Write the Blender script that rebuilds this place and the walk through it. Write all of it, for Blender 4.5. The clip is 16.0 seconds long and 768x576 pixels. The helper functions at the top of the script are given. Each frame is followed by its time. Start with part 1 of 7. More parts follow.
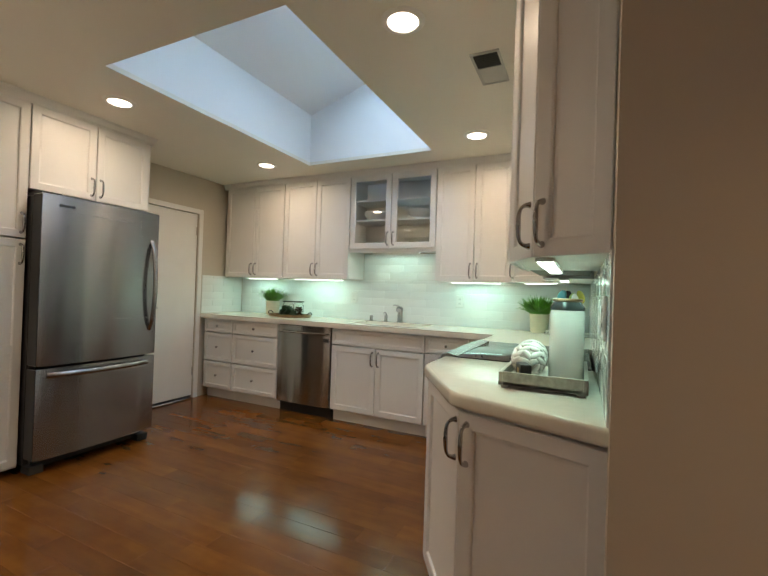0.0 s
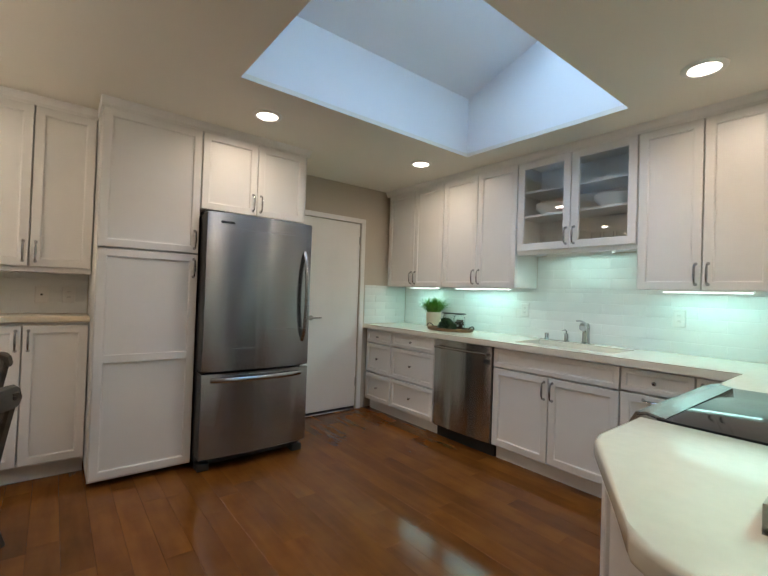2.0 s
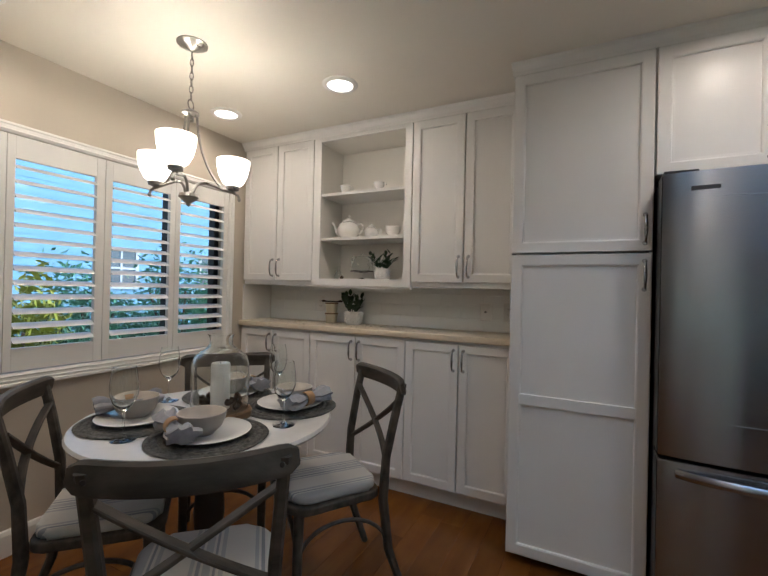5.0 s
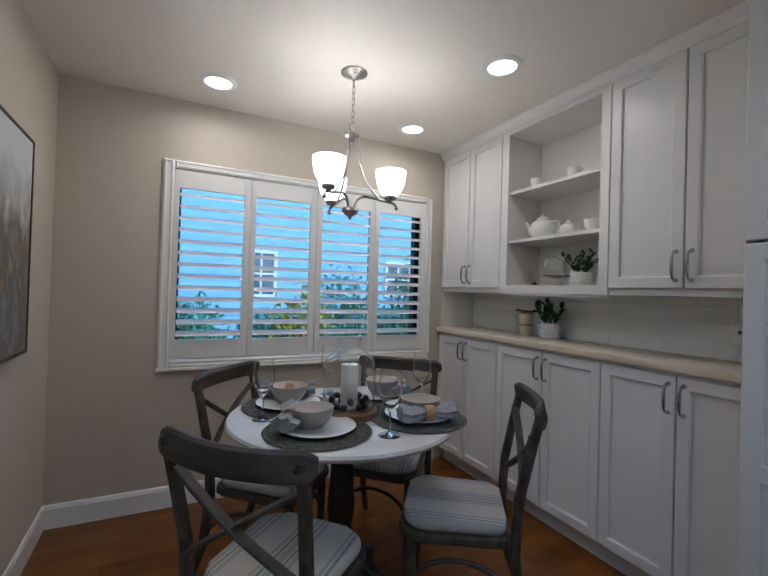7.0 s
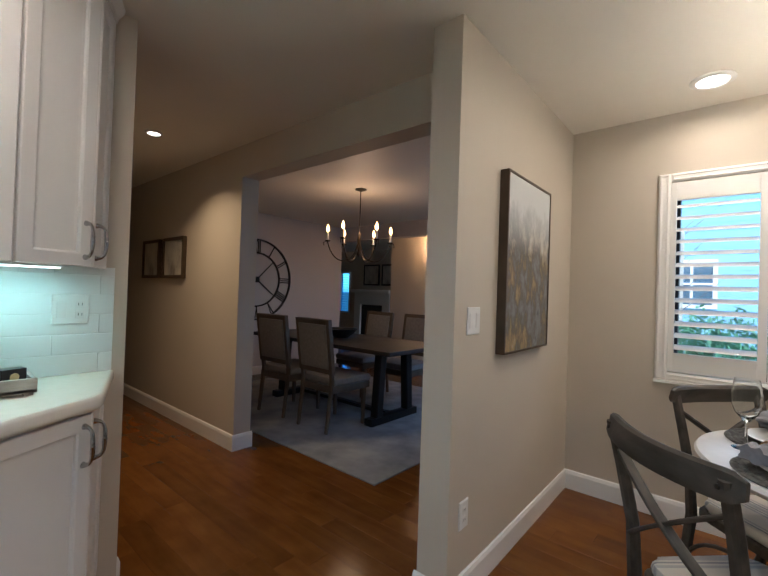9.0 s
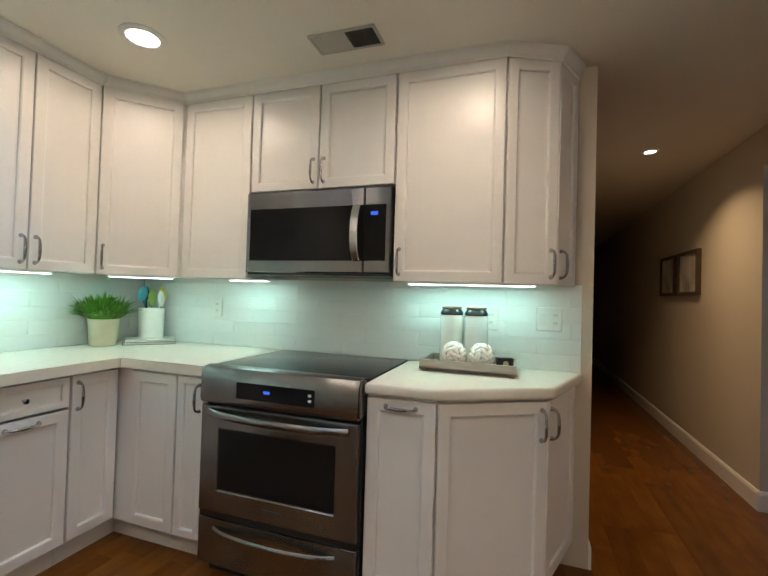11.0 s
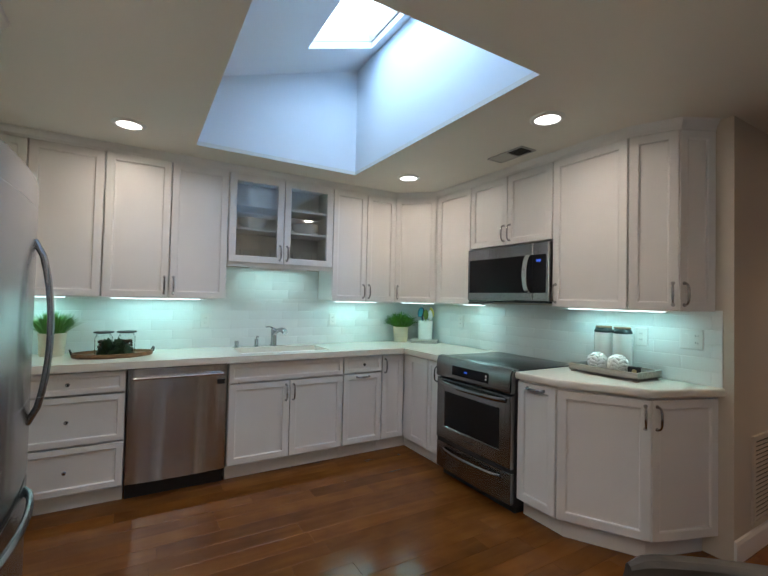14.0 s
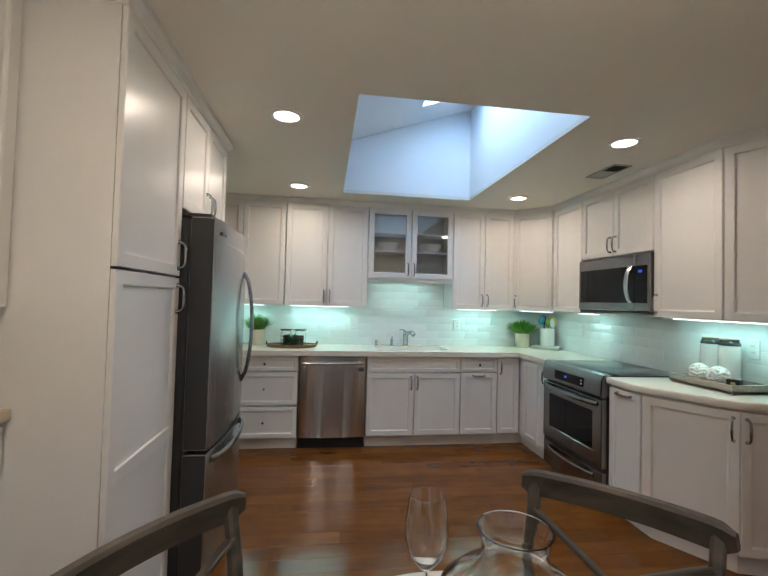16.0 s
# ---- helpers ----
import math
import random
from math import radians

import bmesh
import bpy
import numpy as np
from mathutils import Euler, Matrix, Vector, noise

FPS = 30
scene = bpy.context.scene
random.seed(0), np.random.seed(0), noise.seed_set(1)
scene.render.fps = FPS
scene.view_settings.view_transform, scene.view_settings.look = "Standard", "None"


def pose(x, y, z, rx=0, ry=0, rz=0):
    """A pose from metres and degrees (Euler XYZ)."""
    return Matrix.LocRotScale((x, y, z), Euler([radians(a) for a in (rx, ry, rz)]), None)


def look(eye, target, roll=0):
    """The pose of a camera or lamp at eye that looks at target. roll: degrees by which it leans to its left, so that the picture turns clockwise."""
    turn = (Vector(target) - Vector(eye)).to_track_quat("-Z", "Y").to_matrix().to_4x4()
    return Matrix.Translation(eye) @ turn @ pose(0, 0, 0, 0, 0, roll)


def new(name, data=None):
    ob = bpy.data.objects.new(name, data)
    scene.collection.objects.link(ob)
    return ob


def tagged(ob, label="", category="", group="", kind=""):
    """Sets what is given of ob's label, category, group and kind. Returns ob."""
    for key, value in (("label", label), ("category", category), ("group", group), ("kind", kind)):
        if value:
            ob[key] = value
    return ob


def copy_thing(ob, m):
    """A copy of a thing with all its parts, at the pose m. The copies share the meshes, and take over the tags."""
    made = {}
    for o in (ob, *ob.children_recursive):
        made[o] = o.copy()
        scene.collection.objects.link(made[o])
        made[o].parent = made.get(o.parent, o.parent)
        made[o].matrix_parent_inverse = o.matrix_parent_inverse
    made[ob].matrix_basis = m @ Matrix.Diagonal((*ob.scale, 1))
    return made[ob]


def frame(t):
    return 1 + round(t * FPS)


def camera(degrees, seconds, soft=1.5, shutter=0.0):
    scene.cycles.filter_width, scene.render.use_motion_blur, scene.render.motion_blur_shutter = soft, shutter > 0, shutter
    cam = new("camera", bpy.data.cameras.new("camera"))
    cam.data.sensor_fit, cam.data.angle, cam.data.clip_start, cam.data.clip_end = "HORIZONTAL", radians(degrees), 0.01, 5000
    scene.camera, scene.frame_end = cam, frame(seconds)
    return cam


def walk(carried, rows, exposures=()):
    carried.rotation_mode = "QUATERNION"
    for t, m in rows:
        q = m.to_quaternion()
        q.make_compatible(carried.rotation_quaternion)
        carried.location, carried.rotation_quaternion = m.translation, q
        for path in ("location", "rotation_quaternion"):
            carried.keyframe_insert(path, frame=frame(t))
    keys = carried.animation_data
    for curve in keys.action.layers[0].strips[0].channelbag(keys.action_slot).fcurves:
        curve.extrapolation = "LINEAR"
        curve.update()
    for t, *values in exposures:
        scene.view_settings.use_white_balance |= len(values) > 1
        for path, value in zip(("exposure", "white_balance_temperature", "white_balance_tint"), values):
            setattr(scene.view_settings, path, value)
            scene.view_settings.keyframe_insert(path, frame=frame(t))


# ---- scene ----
cam = camera(85.7, 16.0)
PATH = [
    (0, (0.005, 0.091, 1.241), (-0.859, 1.894, 1.259), 1.9),
    (0.5, (0.047, 0.231, 1.249), (-1.086, 1.879, 1.274), 2),
    (1, (0.053, 0.366, 1.245), (-1.268, 1.867, 1.272), 2),
    (1.5, (-0.009, 0.527, 1.259), (-1.462, 1.901, 1.286), 2),
    (2, (-0.117, 0.698, 1.272), (-1.68, 1.945, 1.299), 1.95),
    (2.5, (-0.23, 0.85, 1.296), (-1.937, 1.893, 1.317), 1.85),
    (3, (-0.404, 0.948, 1.304), (-2.262, 1.688, 1.324), 1.65),
    (3.5, (-0.613, 1.017, 1.336), (-2.583, 1.36, 1.341), 1.4),
    (4, (-0.792, 1.116, 1.331), (-2.787, 0.979, 1.346), 1.4),
    (4.2, (-0.861, 1.165, 1.335), (-2.832, 0.821, 1.344), 1.4),
    (6.3, (-1.465, 1.382, 1.278), (-2.795, -0.111, 1.312), 1.8),
    (6.5, (-1.508, 1.426, 1.294), (-2.715, -0.168, 1.325), 1.9),
    (7, (-1.641, 1.56, 1.314), (-2.533, -0.23, 1.336), 1.7),
    (7.5, (-1.776, 1.724, 1.307), (-2.209, -0.228, 1.341), 1.8),
    (8, (-1.832, 1.821, 1.322), (-1.67, -0.172, 1.356), 1.7),
    (8.5, (-1.89, 1.807, 1.327), (-1.041, -0.004, 1.363), 1.8),
    (9, (-1.929, 1.798, 1.297), (-0.626, 0.281, 1.319), 1.9),
    (9.5, (-1.962, 1.758, 1.264), (-0.232, 0.755, 1.298), 1.5),
    (10, (-1.953, 1.687, 1.264), (0.001, 1.269, 1.303), 1.45),
    (10.2, (-1.976, 1.672, 1.262), (0.014, 1.482, 1.303), 1.5),
    (12.3, (-2.478, 0.934, 1.341), (-1.035, 2.318, 1.369), 1.4),
    (12.5, (-2.516, 0.849, 1.347), (-1.115, 2.277, 1.377), 1.3),
    (13, (-2.632, 0.647, 1.371), (-1.366, 2.195, 1.409), 1.4),
    (13.5, (-2.712, 0.42, 1.387), (-1.552, 2.049, 1.432), 1.4),
    (14, (-2.724, 0.195, 1.387), (-1.706, 1.916, 1.438), 1.3),
    (14.5, (-2.725, -0.009, 1.391), (-1.865, 1.796, 1.446), 1.4),
    (15, (-2.704, -0.192, 1.399), (-2.037, 1.693, 1.459), 1.4),
    (15.5, (-2.63, -0.385, 1.396), (-2.212, 1.57, 1.46), 1.5),
    (16, (-2.544, -0.558, 1.418), (-2.266, 1.422, 1.481), 1.5),
]
EXPOSURES = [
    (0.0, 1.88, 7050, 10), (2.0, 1.79, 6350, 10), (4.0, 1.63, 6150, 10), (6.3, 1.16, 5050, 10), (7.5, 1.18, 4950, 10), (8.5, 1.55, 5050, 10),
    (9.5, 2.15, 6500, 10), (10.2, 2.2, 6900, 10), (12.3, 1.44, 5800, 10), (14.0, 1.62, 5800, 10), (16.0, 1.80, 6000, 10),
]
walk(cam, [(t, look(eye, target, roll)) for t, eye, target, roll in PATH], EXPOSURES)

# ---- world, sun and lamps ----
world = bpy.data.worlds.new("sky")
world.use_nodes = True
scene.world = world
sky = world.node_tree.nodes.new("ShaderNodeTexSky")
sky.sky_type, sky.sun_disc = "NISHITA", False
sky.sun_elevation, sky.sun_rotation = radians(40), radians(330)
world.node_tree.links.new(sky.outputs[0], world.node_tree.nodes["Background"].inputs[0])
world.node_tree.nodes["Background"].inputs[1].default_value = 0.15

SUN = bpy.data.lights.new("sun", "SUN")
SUN.energy, SUN.angle, SUN.color = 1.0, radians(10.0), (1.0, 0.98, 0.95)
new("sun", SUN).matrix_basis = pose(0, 0, 12, 50, 0, -150)

CEIL = 2.44
CAN_WATTS, NOOK_WATTS, UNDER_WATTS = 1.5, 1.12, 0.37
DAY_WATTS = 1.35
LOUVRE_TILT = 25.0
BOWL_WATTS, DINING_WATTS = 0.85, 2.2
GTX, GTY, GTR = -0.105, 1.727, 0.0
SKY_WATTS, SKY_COLOR = 2.6, (0.20, 0.50, 1.0)
CAN_COLOR, UNDER_COLOR = (1.0, 0.805, 0.61), (0.44, 1.0, 0.90)
CANS = [(-2.79, 1.78), (-2.81, 3.22), (-0.74, 3.17), (-0.74, 1.75),
        (-1.805, -0.875), (-1.805, -0.005), (-3.03, 0.0), (-3.045, -0.89)]


def area_lamp(name, m, watts, color, w, h=None, spread=None):
    la = bpy.data.lights.new(name, "AREA")
    la.energy, la.color = watts, color
    if h is None:
        la.shape, la.size = "DISK", w
    else:
        la.shape, la.size, la.size_y = "RECTANGLE", w, h
    if spread:
        la.spread = radians(spread)
    ob = new(name, la)
    ob.matrix_basis = m
    return ob


def point_lamp(name, at, watts, color, r=0.03):
    la = bpy.data.lights.new(name, "POINT")
    la.energy, la.color, la.shadow_soft_size = watts, color, r
    ob = new(name, la)
    ob.matrix_basis = pose(*at)
    return ob


for cx, cy in CANS:
    area_lamp("can_lamp", pose(cx, cy, CEIL - 0.012), CAN_WATTS if cy > 1 else NOOK_WATTS, CAN_COLOR, 0.11, spread=168)
area_lamp("can_lamp", pose(1.43, 0.60, CEIL - 0.012), 2.2, (1.0, 0.70, 0.40), 0.07, spread=120)

# ---- materials ----


def mat(name, color, rough=0.5, metal=0.0, var=0.06, scale=3.0, bump=0.0, bscale=200.0, coat=0.0, stretch=None, color2=None, spec=0.5, transmission=0.0, ior=1.45, emit=None):
    m = bpy.data.materials.new(name)
    m.use_nodes = True
    nt = m.node_tree
    p = nt.nodes["Principled BSDF"]
    p.inputs["Base Color"].default_value = (*color, 1)
    p.inputs["Roughness"].default_value = rough
    p.inputs["Metallic"].default_value = metal
    p.inputs["Specular IOR Level"].default_value = spec
    p.inputs["Coat Weight"].default_value = coat
    p.inputs["Coat Roughness"].default_value = 0.15
    p.inputs["Transmission Weight"].default_value = transmission
    p.inputs["IOR"].default_value = ior
    if emit:
        p.inputs["Emission Color"].default_value = (*emit[0], 1)
        p.inputs["Emission Strength"].default_value = emit[1]
    if var or bump:
        tc = nt.nodes.new("ShaderNodeTexCoord")
        mp = nt.nodes.new("ShaderNodeMapping")
        nt.links.new(tc.outputs["Object"], mp.inputs[0])
        if stretch:
            mp.inputs["Scale"].default_value = stretch
    if var:
        n = nt.nodes.new("ShaderNodeTexNoise")
        n.inputs["Scale"].default_value, n.inputs["Detail"].default_value = scale, 6
        r = nt.nodes.new("ShaderNodeValToRGB")
        c2 = color2 or tuple(c * (1 - 2 * var) for c in color)
        r.color_ramp.elements[0].color, r.color_ramp.elements[1].color = (*c2, 1), (*[min(1, c * (1 + var)) for c in color], 1)
        r.color_ramp.elements[0].position, r.color_ramp.elements[1].position = 0.3, 0.7
        nt.links.new(mp.outputs[0], n.inputs[0])
        nt.links.new(n.outputs[0], r.inputs[0])
        nt.links.new(r.outputs[0], p.inputs["Base Color"])
        mr = nt.nodes.new("ShaderNodeMapRange")
        mr.inputs[3].default_value, mr.inputs[4].default_value = rough * 0.85, min(1, rough * 1.2)
        nt.links.new(n.outputs[0], mr.inputs[0])
        nt.links.new(mr.outputs[0], p.inputs["Roughness"])
    if bump:
        n2 = nt.nodes.new("ShaderNodeTexNoise")
        n2.inputs["Scale"].default_value, n2.inputs["Detail"].default_value = bscale, 3
        b = nt.nodes.new("ShaderNodeBump")
        b.inputs["Strength"].default_value, b.inputs["Distance"].default_value = bump, 0.002
        nt.links.new(mp.outputs[0], n2.inputs[0])
        nt.links.new(n2.outputs[0], b.inputs["Height"])
        nt.links.new(b.outputs[0], p.inputs["Normal"])
    return m


def wood_floor_mat():
    m = mat("oak_floor", (0.40, 0.17, 0.055), 0.28, var=0.0, spec=0.36)
    nt = m.node_tree
    p = nt.nodes["Principled BSDF"]
    L = nt.links.new
    tc, info = nt.nodes.new("ShaderNodeTexCoord"), nt.nodes.new("ShaderNodeObjectInfo")
    geo = nt.nodes.new("ShaderNodeNewGeometry")
    addr = nt.nodes.new("ShaderNodeMath")
    addr.operation = "ADD"
    L(info.outputs["Random"], addr.inputs[0])
    L(geo.outputs["Random Per Island"], addr.inputs[1])
    off = nt.nodes.new("ShaderNodeMath")
    off.operation = "MULTIPLY"
    off.inputs[1].default_value = 17.0
    L(addr.outputs[0], off.inputs[0])
    comb = nt.nodes.new("ShaderNodeCombineXYZ")
    for i in range(3):
        L(off.outputs[0], comb.inputs[i])
    add = nt.nodes.new("ShaderNodeVectorMath")
    add.operation = "ADD"
    L(tc.outputs["Object"], add.inputs[0])
    L(comb.outputs[0], add.inputs[1])
    mp = nt.nodes.new("ShaderNodeMapping")
    mp.inputs["Scale"].default_value = (1.3, 9, 9)
    L(add.outputs[0], mp.inputs[0])
    n = nt.nodes.new("ShaderNodeTexNoise")
    n.inputs["Scale"].default_value, n.inputs["Detail"].default_value, n.inputs["Distortion"].default_value = 1.6, 4, 0.3
    L(mp.outputs[0], n.inputs[0])
    ramp = nt.nodes.new("ShaderNodeValToRGB")
    e = ramp.color_ramp.elements
    e[0].position, e[0].color = 0.25, (0.130, 0.045, 0.0082, 1)
    e[1].position, e[1].color = 0.75, (0.200, 0.075, 0.0145, 1)
    L(n.outputs[0], ramp.inputs[0])
    # knots and worn blotches
    n3 = nt.nodes.new("ShaderNodeTexNoise")
    n3.inputs["Scale"].default_value, n3.inputs["Detail"].default_value = 5.0, 4
    L(add.outputs[0], n3.inputs[0])
    kr = nt.nodes.new("ShaderNodeValToRGB")
    kr.color_ramp.elements[0].position, kr.color_ramp.elements[0].color = 0.26, (0.74, 0.69, 0.63, 1)
    kr.color_ramp.elements[1].position, kr.color_ramp.elements[1].color = 0.62, (1, 1, 1, 1)
    L(n3.outputs[0], kr.inputs[0])
    mul = nt.nodes.new("ShaderNodeMix")
    mul.data_type, mul.blend_type = "RGBA", "MULTIPLY"
    mul.inputs[0].default_value = 1.0
    L(ramp.outputs[0], mul.inputs[6])
    L(kr.outputs[0], mul.inputs[7])
    hsv = nt.nodes.new("ShaderNodeHueSaturation")
    frac = nt.nodes.new("ShaderNodeMath")
    frac.operation = "FRACT"
    L(addr.outputs[0], frac.inputs[0])
    mr = nt.nodes.new("ShaderNodeMapRange")
    mr.inputs[3].default_value, mr.inputs[4].default_value = 0.80, 1.16
    L(frac.outputs[0], mr.inputs[0])
    L(mr.outputs[0], hsv.inputs["Value"])
    L(mul.outputs[2], hsv.inputs["Color"])
    L(hsv.outputs[0], p.inputs["Base Color"])
    rr = nt.nodes.new("ShaderNodeMapRange")
    rr.inputs[3].default_value, rr.inputs[4].default_value = 0.13, 0.21
    L(n3.outputs[0], rr.inputs[0])
    L(rr.outputs[0], p.inputs["Roughness"])
    b = nt.nodes.new("ShaderNodeBump")
    b.inputs["Strength"].default_value, b.inputs["Distance"].default_value = 0.09, 0.003
    n4 = nt.nodes.new("ShaderNodeTexNoise")
    n4.inputs["Scale"].default_value = 1.0
    mp2 = nt.nodes.new("ShaderNodeMapping")
    mp2.inputs["Scale"].default_value = (26, 5, 4)
    L(add.outputs[0], mp2.inputs[0])
    L(mp2.outputs[0], n4.inputs[0])
    L(n4.outputs[0], b.inputs["Height"])
    L(b.outputs[0], p.inputs["Normal"])
    return m


def glass_mat(name, tint=(1, 1, 1), ior=1.45, rough=0.0):
    m = bpy.data.materials.new(name)
    m.use_nodes = True
    p = m.node_tree.nodes["Principled BSDF"]
    p.inputs["Base Color"].default_value = (*tint, 1)
    p.inputs["Transmission Weight"].default_value = 1.0
    p.inputs["Roughness"].default_value = rough
    p.inputs["IOR"].default_value = ior
    return m


def pane_mat(name, tint=(0.97, 0.99, 0.98), gloss=0.035):
    """Thin window glass: clear, with a little gloss."""
    m = bpy.data.materials.new(name)
    m.use_nodes = True
    nt = m.node_tree
    nt.nodes.remove(nt.nodes["Principled BSDF"])
    t, g, mx = (nt.nodes.new("ShaderNode" + k) for k in ("BsdfTransparent", "BsdfGlossy", "MixShader"))
    t.inputs[0].default_value = (*tint, 1)
    g.inputs["Roughness"].default_value = 0.02
    mx.inputs[0].default_value = gloss
    nt.links.new(t.outputs[0], mx.inputs[1])
    nt.links.new(g.outputs[0], mx.inputs[2])
    nt.links.new(mx.outputs[0], nt.nodes["Material Output"].inputs[0])
    return m


def stripe_mat():
    """Striped grey and cream cushion cloth, stripes along y."""
    m = mat("striped_cloth", (0.62, 0.60, 0.56), 0.9, var=0.0, bump=0.5, bscale=600)
    nt = m.node_tree
    p = nt.nodes["Principled BSDF"]
    L = nt.links.new
    tc = nt.nodes.new("ShaderNodeTexCoord")
    sep = nt.nodes.new("ShaderNodeSeparateXYZ")
    L(tc.outputs["Object"], sep.inputs[0])
    add = nt.nodes.new("ShaderNodeMath")
    add.operation, add.inputs[1].default_value = "ADD", 5.0
    lim = nt.nodes.new("ShaderNodeClamp")
    lim.inputs[1].default_value, lim.inputs[2].default_value = -0.175, 0.175
    L(sep.outputs[0], lim.inputs[0])
    L(lim.outputs[0], add.inputs[0])
    sc = nt.nodes.new("ShaderNodeMath")
    sc.operation, sc.inputs[1].default_value = "MULTIPLY", 5.5
    L(add.outputs[0], sc.inputs[0])
    fr = nt.nodes.new("ShaderNodeMath")
    fr.operation = "FRACT"
    L(sc.outputs[0], fr.inputs[0])
    r = nt.nodes.new("ShaderNodeValToRGB")
    r.color_ramp.interpolation = "CONSTANT"
    e = r.color_ramp.elements
    cream, grey, dark = (0.53, 0.50, 0.45, 1), (0.36, 0.355, 0.35, 1), (0.25, 0.255, 0.265, 1)
    e[0].position, e[0].color = 0.0, cream
    e[1].position, e[1].color = 0.30, grey
    for pos, col in ((0.36, cream), (0.40, dark), (0.46, cream), (0.50, grey), (0.62, cream), (0.66, dark), (0.70, cream), (0.75, grey), (0.82, cream)):
        k = e.new(pos)
        k.color = col
    L(fr.outputs[0], r.inputs[0])
    L(r.outputs[0], p.inputs["Base Color"])
    return m


def art_mat(name, ramp_colors, scale=3.0, seed=0.0, vertical=(6, 6, 1.2), sky_part=True):
    """An abstract painted canvas: pale above, mottled bands below."""
    m = mat(name, (0.5, 0.5, 0.5), 0.6, var=0.0, bump=0.6, bscale=90)
    nt = m.node_tree
    p = nt.nodes["Principled BSDF"]
    L = nt.links.new
    tc = nt.nodes.new("ShaderNodeTexCoord")
    mp = nt.nodes.new("ShaderNodeMapping")
    mp.inputs["Location"].default_value = (seed, seed * 2, seed)
    mp.inputs["Scale"].default_value = vertical
    L(tc.outputs["Object"], mp.inputs[0])
    n = nt.nodes.new("ShaderNodeTexNoise")
    n.inputs["Scale"].default_value, n.inputs["Detail"].default_value, n.inputs["Roughness"].default_value = scale, 8, 0.65
    L(mp.outputs[0], n.inputs[0])
    r = nt.nodes.new("ShaderNodeValToRGB")
    e = r.color_ramp.elements
    e[0].position, e[0].color = 0.25, (*ramp_colors[0], 1)
    e[1].position, e[1].color = 0.75, (*ramp_colors[-1], 1)
    for i, c in enumerate(ramp_colors[1:-1]):
        k = e.new(0.25 + 0.5 * (i + 1) / (len(ramp_colors) - 1))
        k.color = (*c, 1)
    L(n.outputs[0], r.inputs[0])
    out = r.outputs[0]
    if sky_part:
        sep = nt.nodes.new("ShaderNodeSeparateXYZ")
        L(tc.outputs["Object"], sep.inputs[0])
        s = nt.nodes.new("ShaderNodeMath")
        s.operation, s.inputs[1].default_value = "MULTIPLY_ADD", 0.5
        L(n.outputs[0], s.inputs[0])
        L(sep.outputs[2], s.inputs[2])
        mr = nt.nodes.new("ShaderNodeMapRange")
        mr.inputs[1].default_value, mr.inputs[2].default_value = 0.74, 0.98
        L(s.outputs[0], mr.inputs[0])
        mx = nt.nodes.new("ShaderNodeMix")
        mx.data_type = "RGBA"
        L(mr.outputs[0], mx.inputs[0])
        L(out, mx.inputs[6])
        mx.inputs[7].default_value = (0.58, 0.59, 0.58, 1)
        out = mx.outputs[2]
    L(out, p.inputs["Base Color"])
    return m


WHITE = mat("cabinet_paint", (0.74, 0.72, 0.69), 0.32, var=0.02, scale=2.5, bump=0.05, bscale=60)
INSIDE = mat("cabinet_inside", (0.78, 0.75, 0.69), 0.5, var=0.02)
TRIM = mat("trim_paint", (0.80, 0.78, 0.74), 0.35, var=0.02)
WALL = mat("wall_paint", (0.55, 0.485, 0.395), 0.55, var=0.025, scale=1.3, bump=0.12, bscale=140)
DINWALL = mat("dining_wall_paint", (0.52, 0.47, 0.45), 0.6, var=0.03, scale=1.3, bump=0.1, bscale=140)
CEILING = mat("ceiling_paint", (0.77, 0.725, 0.64), 0.5, var=0.02, scale=1.0, bump=0.1, bscale=120)
SHAFT = mat("shaft_paint", (0.82, 0.82, 0.81), 0.6, var=0.015, scale=1.0, bump=0.08, bscale=120)
FLOOR = wood_floor_mat()
GAP = mat("joint_dark", (0.03, 0.014, 0.006), 0.8, var=0.1)


def steel_mat(name, color, rough, smear=0.65):
    """Brushed stainless steel with a sideways grain, so that lights smear upright."""
    m = mat(name, color, rough, 1.0, var=0.012, scale=1.0, stretch=(0.6, 0.6, 90))
    nt = m.node_tree
    p = nt.nodes["Principled BSDF"]
    up = nt.nodes.new("ShaderNodeCombineXYZ")
    up.inputs[2].default_value = 1.0
    p.inputs["Anisotropic"].default_value = smear
    tc, mp, n, b = (nt.nodes.new("ShaderNode" + k) for k in ("TexCoord", "Mapping", "TexNoise", "Bump"))
    mp.inputs["Scale"].default_value = (5.5, 5.5, 0.35)
    n.inputs["Scale"].default_value, n.inputs["Detail"].default_value = 1.0, 1.5
    b.inputs["Strength"].default_value, b.inputs["Distance"].default_value = 0.8, 0.006
    nt.links.new(tc.outputs["Object"], mp.inputs[0])
    nt.links.new(mp.outputs[0], n.inputs[0])
    nt.links.new(n.outputs[0], b.inputs["Height"])
    nt.links.new(b.outputs[0], p.inputs["Normal"])
    nt.links.new(up.outputs[0], p.inputs["Tangent"])
    return m


